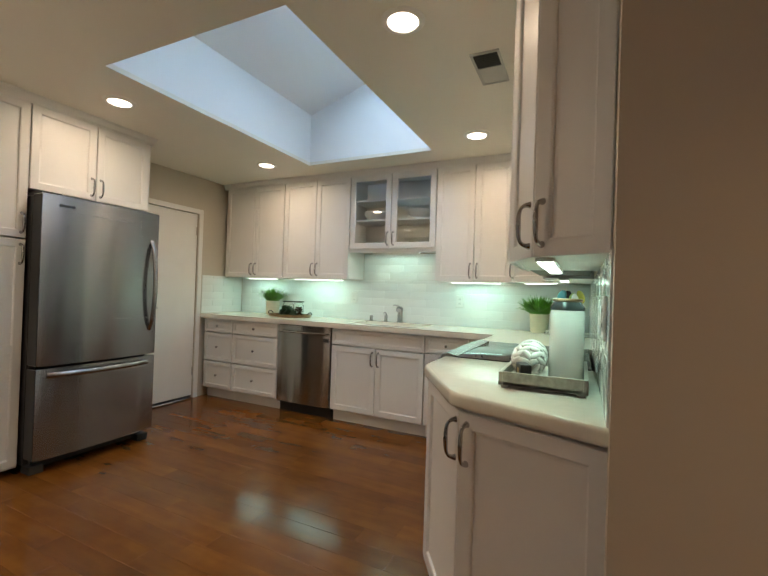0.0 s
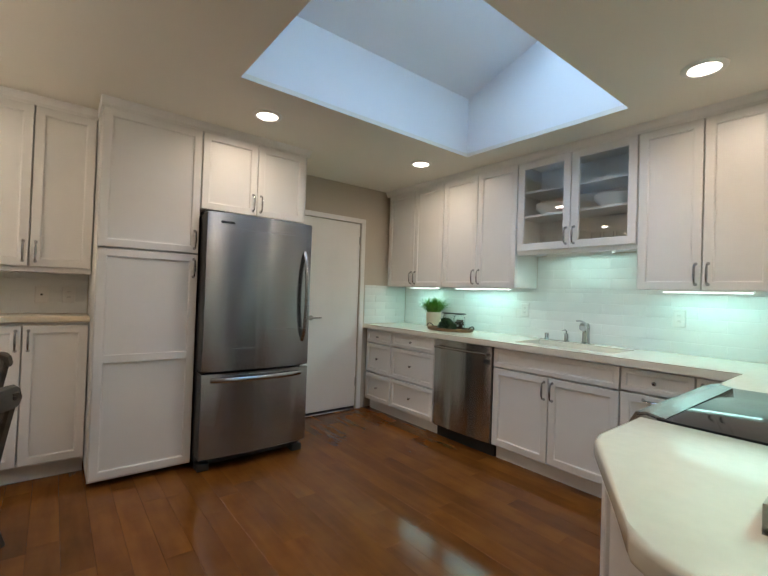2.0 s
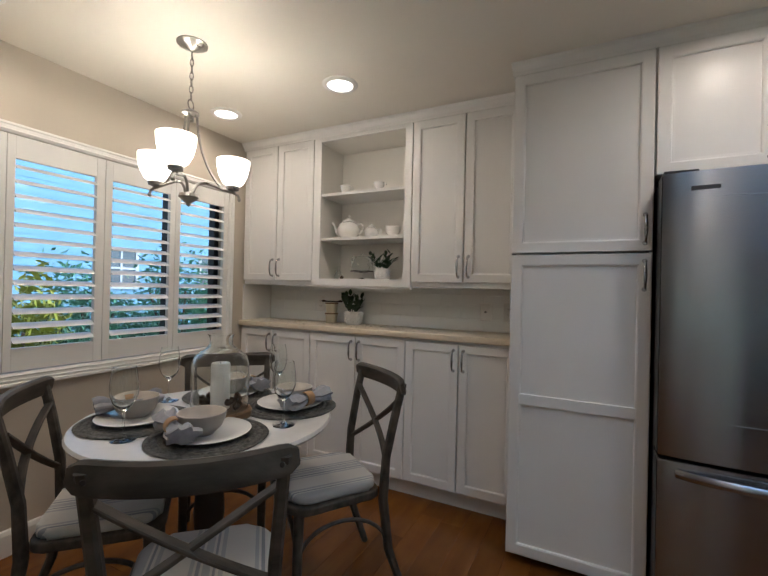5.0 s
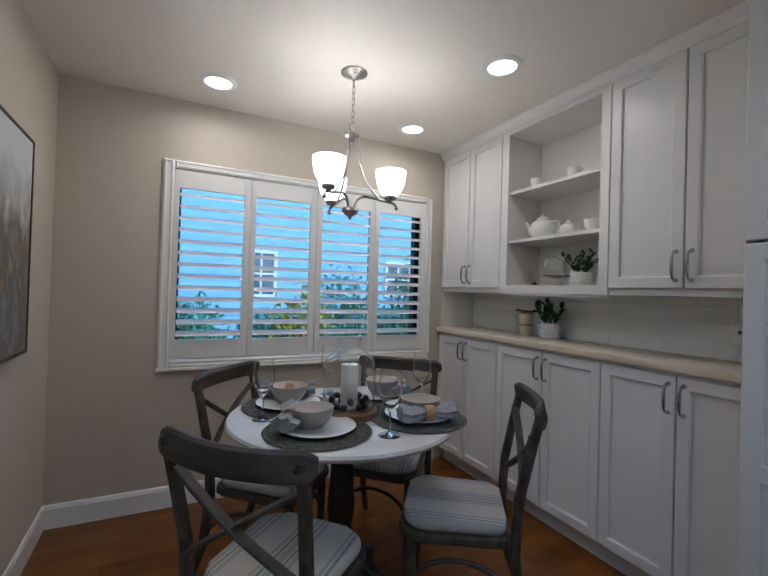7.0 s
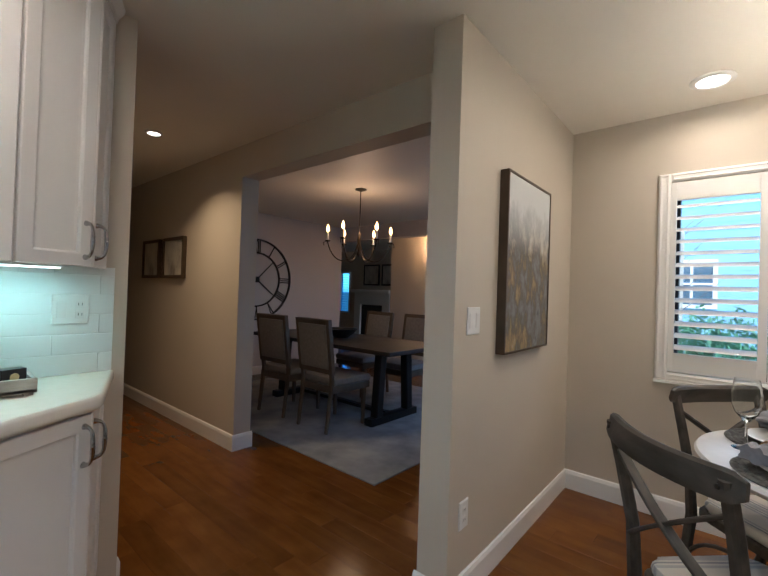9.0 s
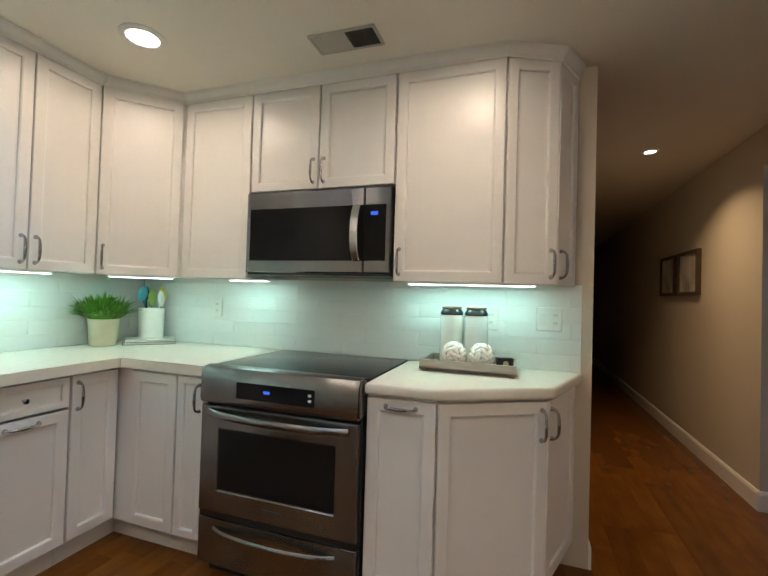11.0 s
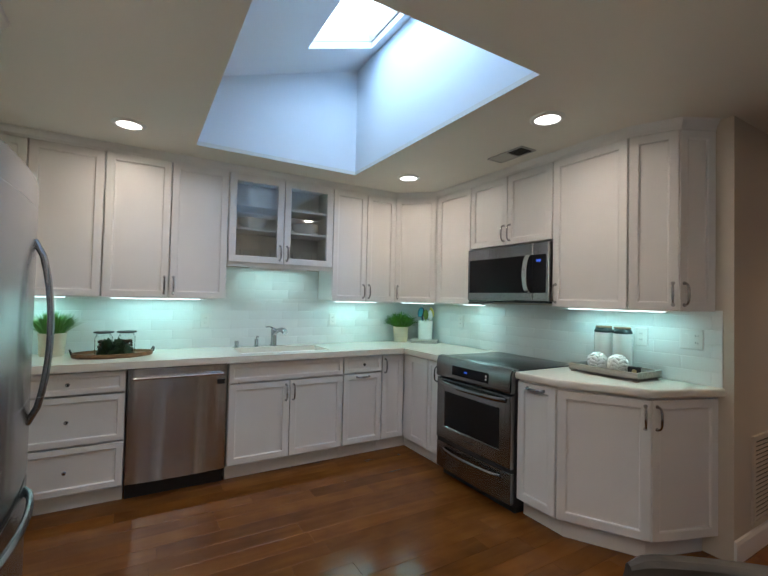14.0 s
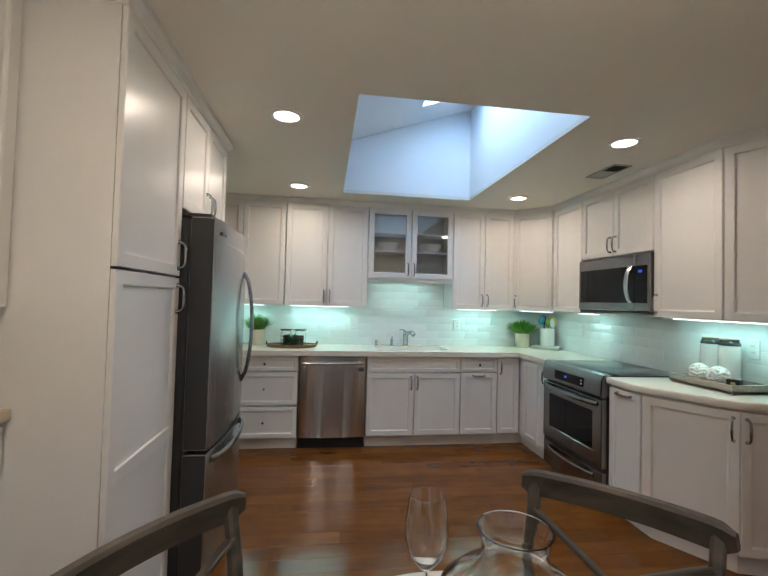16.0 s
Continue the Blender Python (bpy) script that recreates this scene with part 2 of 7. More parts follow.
STEEL = steel_mat("brushed_steel", (0.34, 0.34, 0.35), 0.25, 0.80)
STEELH = steel_mat("brushed_steel_flat", (0.24, 0.236, 0.235), 0.24, 0.78)
STEELB = steel_mat("bright_brushed_steel", (0.52, 0.51, 0.50), 0.20, 0.86)
DARKSTEEL = mat("dark_steel_side", (0.032, 0.032, 0.034), 0.5, 0.0, var=0.08, bump=0.1)
CHROME = mat("chrome", (0.42, 0.42, 0.43), 0.05, 1.0, var=0.0)
NICKEL = mat("brushed_nickel", (0.36, 0.34, 0.31), 0.28, 1.0, var=0.05, scale=20)
BLACKGLASS = mat("black_glass", (0.012, 0.012, 0.013), 0.07, 0.0, var=0.0, spec=0.22)
BLACK = mat("black_plastic", (0.02, 0.02, 0.021), 0.4, var=0.1, scale=30)
COUNTER = mat("cream_counter", (0.74, 0.70, 0.60), 0.15, var=0.015, scale=30, bump=0.03, bscale=80)
NOOKTOP = mat("beige_counter", (0.66, 0.57, 0.43), 0.28, var=0.015, scale=30)
TILE = mat("white_tile", (0.78, 0.79, 0.77), 0.12, var=0.01, scale=6, bump=0.05, bscale=14, coat=0.3)
GROUT = mat("grout", (0.78, 0.79, 0.76), 0.7, var=0.02, scale=30)
PLATE = mat("switch_plastic", (0.76, 0.75, 0.72), 0.35, var=0.02)
CANGLOW = mat("lamp_lens", (1, 1, 1), 0.5, var=0.0, emit=((1.0, 0.93, 0.82), 2.5))
UNDERGLOW = mat("strip_lens", (1, 1, 1), 0.5, var=0.0, emit=((0.80, 1.0, 0.94), 1.3))
SKYGLOW = mat("bright_sky", (1, 1, 1), 1.0, var=0.0, emit=((0.70, 0.86, 1.0), 1.3))
SHADE = mat("opal_glass", (0.92, 0.88, 0.80), 0.25, var=0.0, emit=((1.0, 0.88, 0.70), 1.9))
BULB = mat("candle_bulb", (1, 1, 1), 0.3, var=0.0, emit=((1.0, 0.46, 0.14), 3.2))
CHAIRWOOD = mat("weathered_grey_wood", (0.084, 0.069, 0.053), 0.55, var=0.1, scale=9, bump=0.6, bscale=24, stretch=(0.45, 4, 2.2), color2=(0.024, 0.020, 0.015))
STRIPE = stripe_mat()
MARBLE = mat("white_marble", (0.72, 0.70, 0.67), 0.22, var=0.03, scale=6, color2=(0.60, 0.58, 0.55))
DARKWOOD = mat("dark_brown_wood", (0.030, 0.023, 0.019), 0.45, var=0.15, scale=6, bump=0.2, bscale=40)
FRAMEWOOD = mat("walnut_frame", (0.075, 0.048, 0.028), 0.45, var=0.12, scale=12, bump=0.2, bscale=60)
WOVEN = mat("grey_woven_straw", (0.095, 0.092, 0.082), 0.85, var=0.38, scale=70, bump=0.8, bscale=240)
STONEWARE = mat("taupe_stoneware", (0.30, 0.275, 0.25), 0.35, var=0.05, scale=12)
BOWLIN = mat("cream_glaze", (0.60, 0.54, 0.47), 0.3, var=0.04, scale=12)
PORCELAIN = mat("white_porcelain", (0.80, 0.78, 0.74), 0.15, var=0.01, coat=0.3)
LINEN = mat("grey_linen", (0.31, 0.31, 0.33), 0.9, var=0.12, scale=30, bump=0.5, bscale=300)
RINGWOOD = mat("light_wood_ring", (0.42, 0.25, 0.12), 0.5, var=0.1, scale=20)
GLASS = glass_mat("clear_glass", (0.98, 1.0, 0.99), 1.45)
PANE = pane_mat("window_pane")
# The blue of the daylight is put into this pane's tint.
BLUEPANE = pane_mat("daylight_blue_pane", (0.32, 0.66, 1.0))
DOORPANE = pane_mat("cabinet_pane", (0.94, 0.96, 0.96), 0.10)
WAX = mat("ivory_wax", (0.88, 0.85, 0.79), 0.5, var=0.02)
BARK = mat("brown_pods", (0.12, 0.075, 0.045), 0.8, var=0.25, scale=30, bump=0.5)
LEAF = mat("grass_leaf", (0.11, 0.27, 0.03), 0.5, var=0.25, scale=14)
DARKLEAF = mat("dark_leaf", (0.035, 0.075, 0.032), 0.45, var=0.25, scale=14)
POT = mat("cream_pot", (0.66, 0.58, 0.42), 0.5, var=0.05, scale=10, bump=0.1)
TRAYWOOD = mat("brown_tray_wood", (0.22, 0.12, 0.055), 0.5, var=0.18, scale=9, bump=0.2, stretch=(1, 6, 6))
GREYTRAY = mat("grey_tray_wood", (0.40, 0.37, 0.32), 0.6, var=0.12, scale=9, bump=0.25, bscale=60, stretch=(6, 1, 6))
LIDGREY = mat("dark_lid", (0.06, 0.07, 0.07), 0.25, 0.4, var=0.1)
GREYFLUX = mat("rug_pile", (0.30, 0.30, 0.30), 0.95, var=0.28, scale=3.5, bump=1.0, bscale=160, color2=(0.17, 0.18, 0.19))
IRON = mat("black_iron", (0.018, 0.017, 0.016), 0.5, 0.4, var=0.1)
BRONZE = mat("bronze", (0.06, 0.045, 0.03), 0.4, 0.8, var=0.15)
SEATCLOTH = mat("beige_upholstery", (0.25, 0.225, 0.20), 0.9, var=0.08, scale=40, bump=0.4, bscale=400)
CHAIRFRAME = mat("brown_grey_oak", (0.11, 0.083, 0.058), 0.5, var=0.14, scale=8, bump=0.2)
FOLIAGE = mat("hedge_leaf", (0.12, 0.32, 0.19), 0.6, var=0.3, scale=2.0)
YELLOWLEAF = mat("yellow_shrub_leaf", (0.40, 0.42, 0.05), 0.6, var=0.25, scale=3.0)
SIDING = mat("pale_siding", (0.25, 0.47, 0.66), 0.7, var=0.05, scale=2.0)
HOUSETRIM = mat("white_house_trim", (0.62, 0.66, 0.70), 0.6, var=0.02)
ROOF = mat("grey_shingle", (0.16, 0.16, 0.17), 0.85, var=0.2, scale=8)
GROUND = mat("soil_and_lawn", (0.10, 0.12, 0.06), 0.95, var=0.3, scale=0.8, bump=0.6, bscale=20, color2=(0.09, 0.075, 0.05))
DARKWIN = mat("dark_window_glass", (0.07, 0.12, 0.17), 0.05, var=0.0)
VENTMAT = mat("vent_metal", (0.45, 0.43, 0.39), 0.4, 0.2, var=0.04)
VENTDARK = mat("vent_dark", (0.045, 0.040, 0.034), 0.6, 0.2, var=0.1)
ART = art_mat("abstract_canvas", [(0.055, 0.055, 0.055), (0.21, 0.215, 0.21), (0.12, 0.10, 0.075), (0.36, 0.25, 0.11), (0.44, 0.44, 0.42)], 2.4, 0.0, (5, 5, 2.6))
ART2 = art_mat("small_print", [(0.12, 0.10, 0.08), (0.45, 0.42, 0.36), (0.60, 0.56, 0.46)], 2.0, 3.0, (3, 3, 2), False)
BOOK = mat("book_paper", (0.70, 0.68, 0.62), 0.7, var=0.04)
DISPLAYBLUE = mat("clock_digits", (0.02, 0.05, 0.3), 0.4, var=0.0, emit=((0.05, 0.16, 1.0), 0.22))

# ---- mesh helpers ----


def box(bm, x0, x1, y0, y1, z0, z1, bevel=0.0):
    r = bmesh.ops.create_cube(bm, size=1.0, matrix=Matrix.Translation(((x0 + x1) / 2, (y0 + y1) / 2, (z0 + z1) / 2)) @ Matrix.Diagonal((abs(x1 - x0), abs(y1 - y0), abs(z1 - z0), 1)))
    if bevel:
        ed = list({e for v in r["verts"] for e in v.link_edges})
        bmesh.ops.bevel(bm, geom=ed, offset=bevel, segments=2, profile=0.6, affect="EDGES")
    return bm


def boxes(*rows, bevel=0.0):
    bm = bmesh.new()
    for r in rows:
        box(bm, *r, bevel=bevel)
    return bm


def link_mesh(name, bm, material, smooth=False):
    me = bpy.data.meshes.new(name)
    bmesh.ops.recalc_face_normals(bm, faces=bm.faces)
    bm.to_mesh(me)
    bm.free()
    for m in material if isinstance(material, (list, tuple)) else (material,):
        me.materials.append(m)
    if smooth:
        me.shade_smooth()
        me.set_sharp_from_angle(angle=radians(38))
    return me


def thing(name, m, label, category, group="", kind=""):
    ob = new(name)
    ob.empty_display_size = 0.1
    ob.matrix_basis = m
    return tagged(ob, label, category, group, kind)


def part(name, bm, material, parent, label="", smooth=True, m=None):
    ob = new(name, link_mesh(name, bm, material, smooth))
    ob.parent = parent
    if m is not None:
        ob.matrix_basis = m
    if label:
        tagged(ob, label)
    return ob


def solid(name, bm, material, label, category="", group="", kind="", m=None, smooth=False):
    ob = new(name, link_mesh(name, bm, material, smooth))
    if m is not None:
        ob.matrix_basis = m
    return tagged(ob, label, category, group, kind)


def rings(bm, w, h, steps, x0=0.0, z0=0.0, close=True):
    """A panel in the xz plane out of nested rectangles: steps of (inset, y)."""
    prev = None
    first = None
    for inset, y in steps:
        vs = [bm.verts.new((x0 + a, y, z0 + b)) for a, b in ((inset, inset), (w - inset, inset), (w - inset, h - inset), (inset, h - inset))]
        if prev:
            for i in range(4):
                bm.faces.new((prev[i], prev[(i + 1) % 4], vs[(i + 1) % 4], vs[i]))
        else:
            first = vs
        prev = vs
    if close:
        bm.faces.new(prev)
        bm.faces.new(first[::-1])
    return bm


def sweep(bm, pts, sec, up=(0, 0, 1), closed=False, scales=None, cap=True):
    """Sweeps the 2D section sec (across, up) along pts."""
    pts = [Vector(p) for p in pts]
    n, loops = len(pts), []
    for i, p in enumerate(pts):
        a = pts[i - 1] if (i or closed) else p
        b = pts[(i + 1) % n] if (i < n - 1 or closed) else p
        d = (b - a).normalized()
        u = Vector(up)
        side = d.cross(u)
        if side.length < 1e-4:
            side = d.cross(Vector((1, 0, 0)))
        side.normalize()
        u = side.cross(d)
        s = scales[i] if scales else 1.0
        loops.append([bm.verts.new(p + side * (x * s) + u * (y * s)) for x, y in sec])
    k = len(sec)
    for i in range(n if closed else n - 1):
        a, b = loops[i], loops[(i + 1) % n]
        for j in range(k):
            bm.faces.new((a[j], a[(j + 1) % k], b[(j + 1) % k], b[j]))
    if cap and not closed:
        bm.faces.new(loops[0][::-1])
        bm.faces.new(loops[-1])
    return bm


def circle(r, n=8, ry=None):
    return [(r * math.cos(2 * math.pi * i / n), (ry or r) * math.sin(2 * math.pi * i / n)) for i in range(n)]


def rect(w, h, c=0.0):
    w, h = w / 2, h / 2
    if not c:
        return [(-w, -h), (w, -h), (w, h), (-w, h)]
    return [(-w + c, -h), (w - c, -h), (w, -h + c), (w, h - c), (w - c, h), (-w + c, h), (-w, h - c), (-w, -h + c)]


def tube(bm, pts, r, n=8, scales=None, closed=False):
    return sweep(bm, pts, circle(r, n), (0.01, 0.02, 1), closed, scales)


def bezier(p0, p1, p2, p3, n=10):
    p0, p1, p2, p3 = map(Vector, (p0, p1, p2, p3))
    return [((1 - t) ** 3) * p0 + 3 * ((1 - t) ** 2) * t * p1 + 3 * (1 - t) * t * t * p2 + t ** 3 * p3 for t in (i / n for i in range(n + 1))]


def lathe(bm, prof, n=20, at=(0, 0, 0), cap=True):
    """Turns the profile (radius, z) round a vertical axis."""
    at = Vector(at)
    loops = []
    for r, z in prof:
        if r < 1e-5:
            loops.append([bm.verts.new(at + Vector((0, 0, z)))])
        else:
            loops.append([bm.verts.new(at + Vector((r * math.cos(2 * math.pi * i / n), r * math.sin(2 * math.pi * i / n), z))) for i in range(n)])
    for a, b in zip(loops, loops[1:]):
        for i in range(n):
            j = (i + 1) % n
            if len(a) == 1 and len(b) > 1:
                bm.faces.new((a[0], b[i], b[j]))
            elif len(b) == 1 and len(a) > 1:
                bm.faces.new((a[i], a[j], b[0]))
            elif len(a) > 1:
                bm.faces.new((a[i], a[j], b[j], b[i]))
    if cap:
        for l, flip in ((loops[0], True), (loops[-1], False)):
            if len(l) > 1:
                bm.faces.new(l[::-1] if flip else l)
    return bm


def prism(bm, poly, z0, z1, bevel=0.0):
    """A flat polygon (x, y) raised from z0 to z1."""
    lo = [bm.verts.new((x, y, z0)) for x, y in poly]
    hi = [bm.verts.new((x, y, z1)) for x, y in poly]
    n = len(poly)
    bm.faces.new(lo[::-1])
    bm.faces.new(hi)
    for i in range(n):
        bm.faces.new((lo[i], lo[(i + 1) % n], hi[(i + 1) % n], hi[i]))
    if bevel:
        hs, ls = set(hi), set(lo)
        ed = [e for e in bm.edges if (e.verts[0] in hs and e.verts[1] in hs) or (e.verts[0] in ls and e.verts[1] in ls)]
        bmesh.ops.bevel(bm, geom=ed, offset=bevel, segments=3, profile=0.5, affect="EDGES")
    return bm


def cells(bm, xs, ys, keep, z0, z1):
    """A slab made of the kept cells of a grid, with true edges round holes."""
    V = {}

    def v(i, j, z):
        if (i, j, z) not in V:
            V[i, j, z] = bm.verts.new((xs[i], ys[j], z))
        return V[i, j, z]

    nx, ny = len(xs) - 1, len(ys) - 1
    on = {(i, j) for i in range(nx) for j in range(ny) if keep((xs[i] + xs[i + 1]) / 2, (ys[j] + ys[j + 1]) / 2)}
    for i, j in on:
        bm.faces.new([v(a, b, z1) for a, b in ((i, j), (i + 1, j), (i + 1, j + 1), (i, j + 1))])
        bm.faces.new([v(a, b, z0) for a, b in ((i, j), (i, j + 1), (i + 1, j + 1), (i + 1, j))])
        for di, dj, a, b in ((0, -1, (i, j), (i + 1, j)), (1, 0, (i + 1, j), (i + 1, j + 1)), (0, 1, (i + 1, j + 1), (i, j + 1)), (-1, 0, (i, j + 1), (i, j))):
            if (i + di, j + dj) not in on:
                bm.faces.new((v(*a, z0), v(*b, z0), v(*b, z1), v(*a, z1)))
    return bm


def facing(x, y, z, direction):
    """A pose whose local -y looks in the direction (degrees from +x), local x to the right as one faces it."""
    return pose(x, y, z, 0, 0, direction + 90)

# ---- structure ----
XW, YN, XE, YS = -3.86, 4.02, 0.07, -1.22
HALL_N, HALL_S, STUB_X, STUB_END = 1.165, 0.05, -1.06, 0.345
DIN_E, DIN_S, FAR_X, FAR_Y = 3.58, -3.40, 8.2, -6.6
SKEW_X = STUB_X + 0.030
SKY = (-2.41, -1.16, 1.465, 3.37)
WIN = (-3.375, -1.605, 0.875, 2.02)


def wall(name, rows, material, label):
    return solid(name, boxes(*rows), material, label, "wall", kind="structure")


solid("floor_base", boxes((XW - 0.2, STUB_X - 0.15, YS - 0.15, YN + 0.2, -0.12, -0.012), (STUB_X - 0.15, FAR_X + 0.3, FAR_Y - 0.2, YN + 0.2, -0.12, -0.012)), GAP, "dark subfloor under the wooden planks", "floor", kind="structure")
floor = thing("floor", pose(0, 0, 0), "glossy reddish-brown hardwood plank floor", "floor", kind="structure")

bm = bmesh.new()
cells(bm, [XW - 0.15, SKY[0], STUB_X - 0.15, SKY[1], FAR_X + 0.15], [FAR_Y - 0.15, YS - 0.15, SKY[2], SKY[3], YN + 0.15], lambda x, y: not (SKY[0] < x < SKY[1] and SKY[2] < y < SKY[3]) and (y > YS - 0.15 or x > STUB_X - 0.15), CEIL, CEIL + 0.03)
solid("ceiling", bm, CEILING, "smooth cream painted ceiling with a skylight well", "ceiling", kind="structure")

wall("wall_west", [(XW - 0.15, XW, YS - 0.15, 2.44, 0, CEIL), (XW - 0.15, XW, 2.44, 3.335, 2.035, CEIL), (XW - 0.15, XW, 3.335, YN + 0.15, 0, CEIL)], WALL, "beige painted wall behind the cabinets")
wall("wall_north", [(XW, FAR_X, YN, YN + 0.15, 0, CEIL)], WALL, "beige painted wall behind the sink counter")
wall("wall_east", [(XE, XE + 0.15, HALL_N + 0.12, YN + 0.15, 0, CEIL)], WALL, "beige painted wall behind the range")
wall("wall_hall_north", [(XE, 2.13, HALL_N, HALL_N + 0.12, 0, CEIL), (2.13, 2.95, HALL_N, HALL_N + 0.12, 2.05, CEIL), (2.95, FAR_X, HALL_N, HALL_N + 0.12, 0, CEIL)], WALL, "beige painted hallway wall with a doorway")
wall("wall_south", [(XW, WIN[0], YS - 0.15, YS, 0, CEIL), (WIN[1], SKEW_X, YS - 0.15, YS, 0, CEIL), (WIN[0], WIN[1], YS - 0.15, YS, 0, WIN[2]), (WIN[0], WIN[1], YS - 0.15, YS, WIN[3], CEIL)], WALL, "beige painted wall round the nook window")
bm = bmesh.new()
prism(bm, [(STUB_X, STUB_END), (SKEW_X, YS - 0.15), (STUB_X + 0.145, YS - 0.15), (STUB_X + 0.145, STUB_END)], 0, CEIL)
solid("wall_nook_partition", bm, WALL, "beige painted partition wall beside the nook", "wall", kind="structure")
wall("wall_partition", [(STUB_X, STUB_X + 0.145, -1.55, YS - 0.15, 0, CEIL), (STUB_X, STUB_X + 0.145, DIN_S, -3.15, 0, CEIL), (STUB_X, STUB_X + 0.145, -3.15, -1.55, 0, 0.85), (STUB_X, STUB_X + 0.145, -3.15, -1.55, 2.1, CEIL)], WALL, "beige painted partition wall between nook and dining room")
wall("wall_hall_south", [(STUB_X + 0.145, 1.10, HALL_S - 0.15, HALL_S, 2.185, CEIL), (1.10, FAR_X, HALL_S - 0.15, HALL_S, 0, CEIL)], WALL, "beige painted hallway wall with a wide cased opening")
wall("wall_dining_east", [(DIN_E, DIN_E + 0.15, DIN_S, HALL_S - 0.15, 0, CEIL)], DINWALL, "grey-beige painted dining room wall")
wall("wall_dining_south", [(STUB_X + 0.145, DIN_E + 0.15, DIN_S - 0.15, DIN_S, 2.20, CEIL)], DINWALL, "dining room wall header over a wide opening")
wall("wall_living_north", [(STUB_X, 3.06, -4.35, -4.20, 0, CEIL)], WALL, "beige painted living room partition")
wall("wall_living_south", [(STUB_X, 6.60, FAR_Y - 0.15, FAR_Y, 0, CEIL), (7.02, FAR_X, FAR_Y - 0.15, FAR_Y, 0, CEIL), (6.60, 7.02, FAR_Y - 0.15, FAR_Y, 0, 0.72), (6.60, 7.02, FAR_Y - 0.15, FAR_Y, 1.82, CEIL)], WALL, "beige living room wall with a narrow window")
wall("wall_living_east", [(FAR_X, FAR_X + 0.15, FAR_Y - 0.15, YN + 0.15, 0, CEIL)], WALL, "beige painted end wall of living room and hallway")
wall("wall_living_west", [(STUB_X - 0.15, STUB_X, FAR_Y - 0.15, -6.3, 0, CEIL), (STUB_X - 0.15, STUB_X, -4.6, DIN_S - 0.15, 0, CEIL), (STUB_X - 0.15, STUB_X, -6.3, -4.6, 0, 0.8), (STUB_X - 0.15, STUB_X, -6.3, -4.6, 2.1, CEIL)], WALL, "beige painted wall of the living room")

# skylight well
x0, x1, y0, y1 = SKY
zl, zr = 2.925, 3.345
slope = (zr - zl) / (x1 - x0)


def roof_z(x):
    return zl + slope * (x - x0)


well = thing("skylight_well", pose(0, 0, 0), "white painted skylight well in the kitchen ceiling", "skylight well", kind="structure")
for px in (x0, x1):
    s = -0.02 if px == x0 else 0.02
    part("well_wall", boxes((min(px, px + s), max(px, px + s), y0 - 0.02, y1 + 0.02, CEIL + 0.0305, roof_z(px))), SHAFT, well, smooth=False)
for py, s in ((y0, -0.02), (y1, 0.02)):
    bm = bmesh.new()
    lo, hi = ([bm.verts.new(p) for p in ((x0, q, CEIL + 0.0305), (x1, q, CEIL + 0.0305), (x1, q, zr), (x0, q, zl))] for q in (py, py + s))
    bm.faces.new(lo)
    bm.faces.new(hi[::-1])
    for i in range(4):
        bm.faces.new((lo[i], lo[(i + 1) % 4], hi[(i + 1) % 4], hi[i]))
    part("well_wall", bm, SHAFT, well, smooth=False)
GX0, GX1, GY0, GY1 = -1.75, -1.235, 1.78, 2.98
bm = bmesh.new()
cells(bm, [x0 - 0.03, GX0, GX1, x1 + 0.03], [y0 - 0.03, GY0, GY1, y1 + 0.03], lambda x, y: not (GX0 < x < GX1 and GY0 < y < GY1), 0, 0.05)
for v in bm.verts:
    v.co.z += roof_z(v.co.x)
solid("skylight_slope", bm, SHAFT, "sloping white painted top of the skylight well", "ceiling", kind="structure")
skl = thing("skylight", pose((GX0 + GX1) / 2, (GY0 + GY1) / 2, roof_z((GX0 + GX1) / 2) + 0.05), "bright glazed skylight in a white frame", "skylight")
tilt = pose(0, 0, 0, 0, -math.degrees(math.atan(slope)), 0)
part("pane", boxes((-0.26, 0.26, -0.6, 0.6, 0.03, 0.036)), PANE, skl, "clear skylight pane", m=tilt).visible_shadow = False
part("frame", boxes((-0.31, -0.262, -0.66, 0.66, 0.005, 0.07), (0.262, 0.31, -0.66, 0.66, 0.005, 0.07), (-0.262, 0.262, -0.66, -0.602, 0.005, 0.07), (-0.262, 0.262, 0.602, 0.66, 0.005, 0.07)), TRIM, skl, m=tilt)
solid("sky_backdrop", boxes((-2.6, -0.4, 0.6, 4.2, 3.85, 3.86)), SKYGLOW, "bright overcast sky above the skylight", "sky", kind="structure")
area_lamp("skylight_daylight", pose((GX0 + GX1) / 2, (GY0 + GY1) / 2, roof_z((GX0 + GX1) / 2) + 0.045) @ tilt, SKY_WATTS, SKY_COLOR, 0.5, 1.18)

area_lamp("dining_daylight", pose(STUB_X + 0.09, -2.35, 1.48, 0, -90, 0), DAY_WATTS, SKY_COLOR, 1.2, 1.55)

area_lamp("living_daylight", pose(STUB_X - 0.06, -5.45, 1.45, 0, -90, 0), 5.5, (0.75, 0.88, 1.0), 1.2, 1.6)

# baseboards
BBP = [(0, 0), (0.014, 0), (0.014, 0.085), (0.008, 0.10), (0, 0.105)]


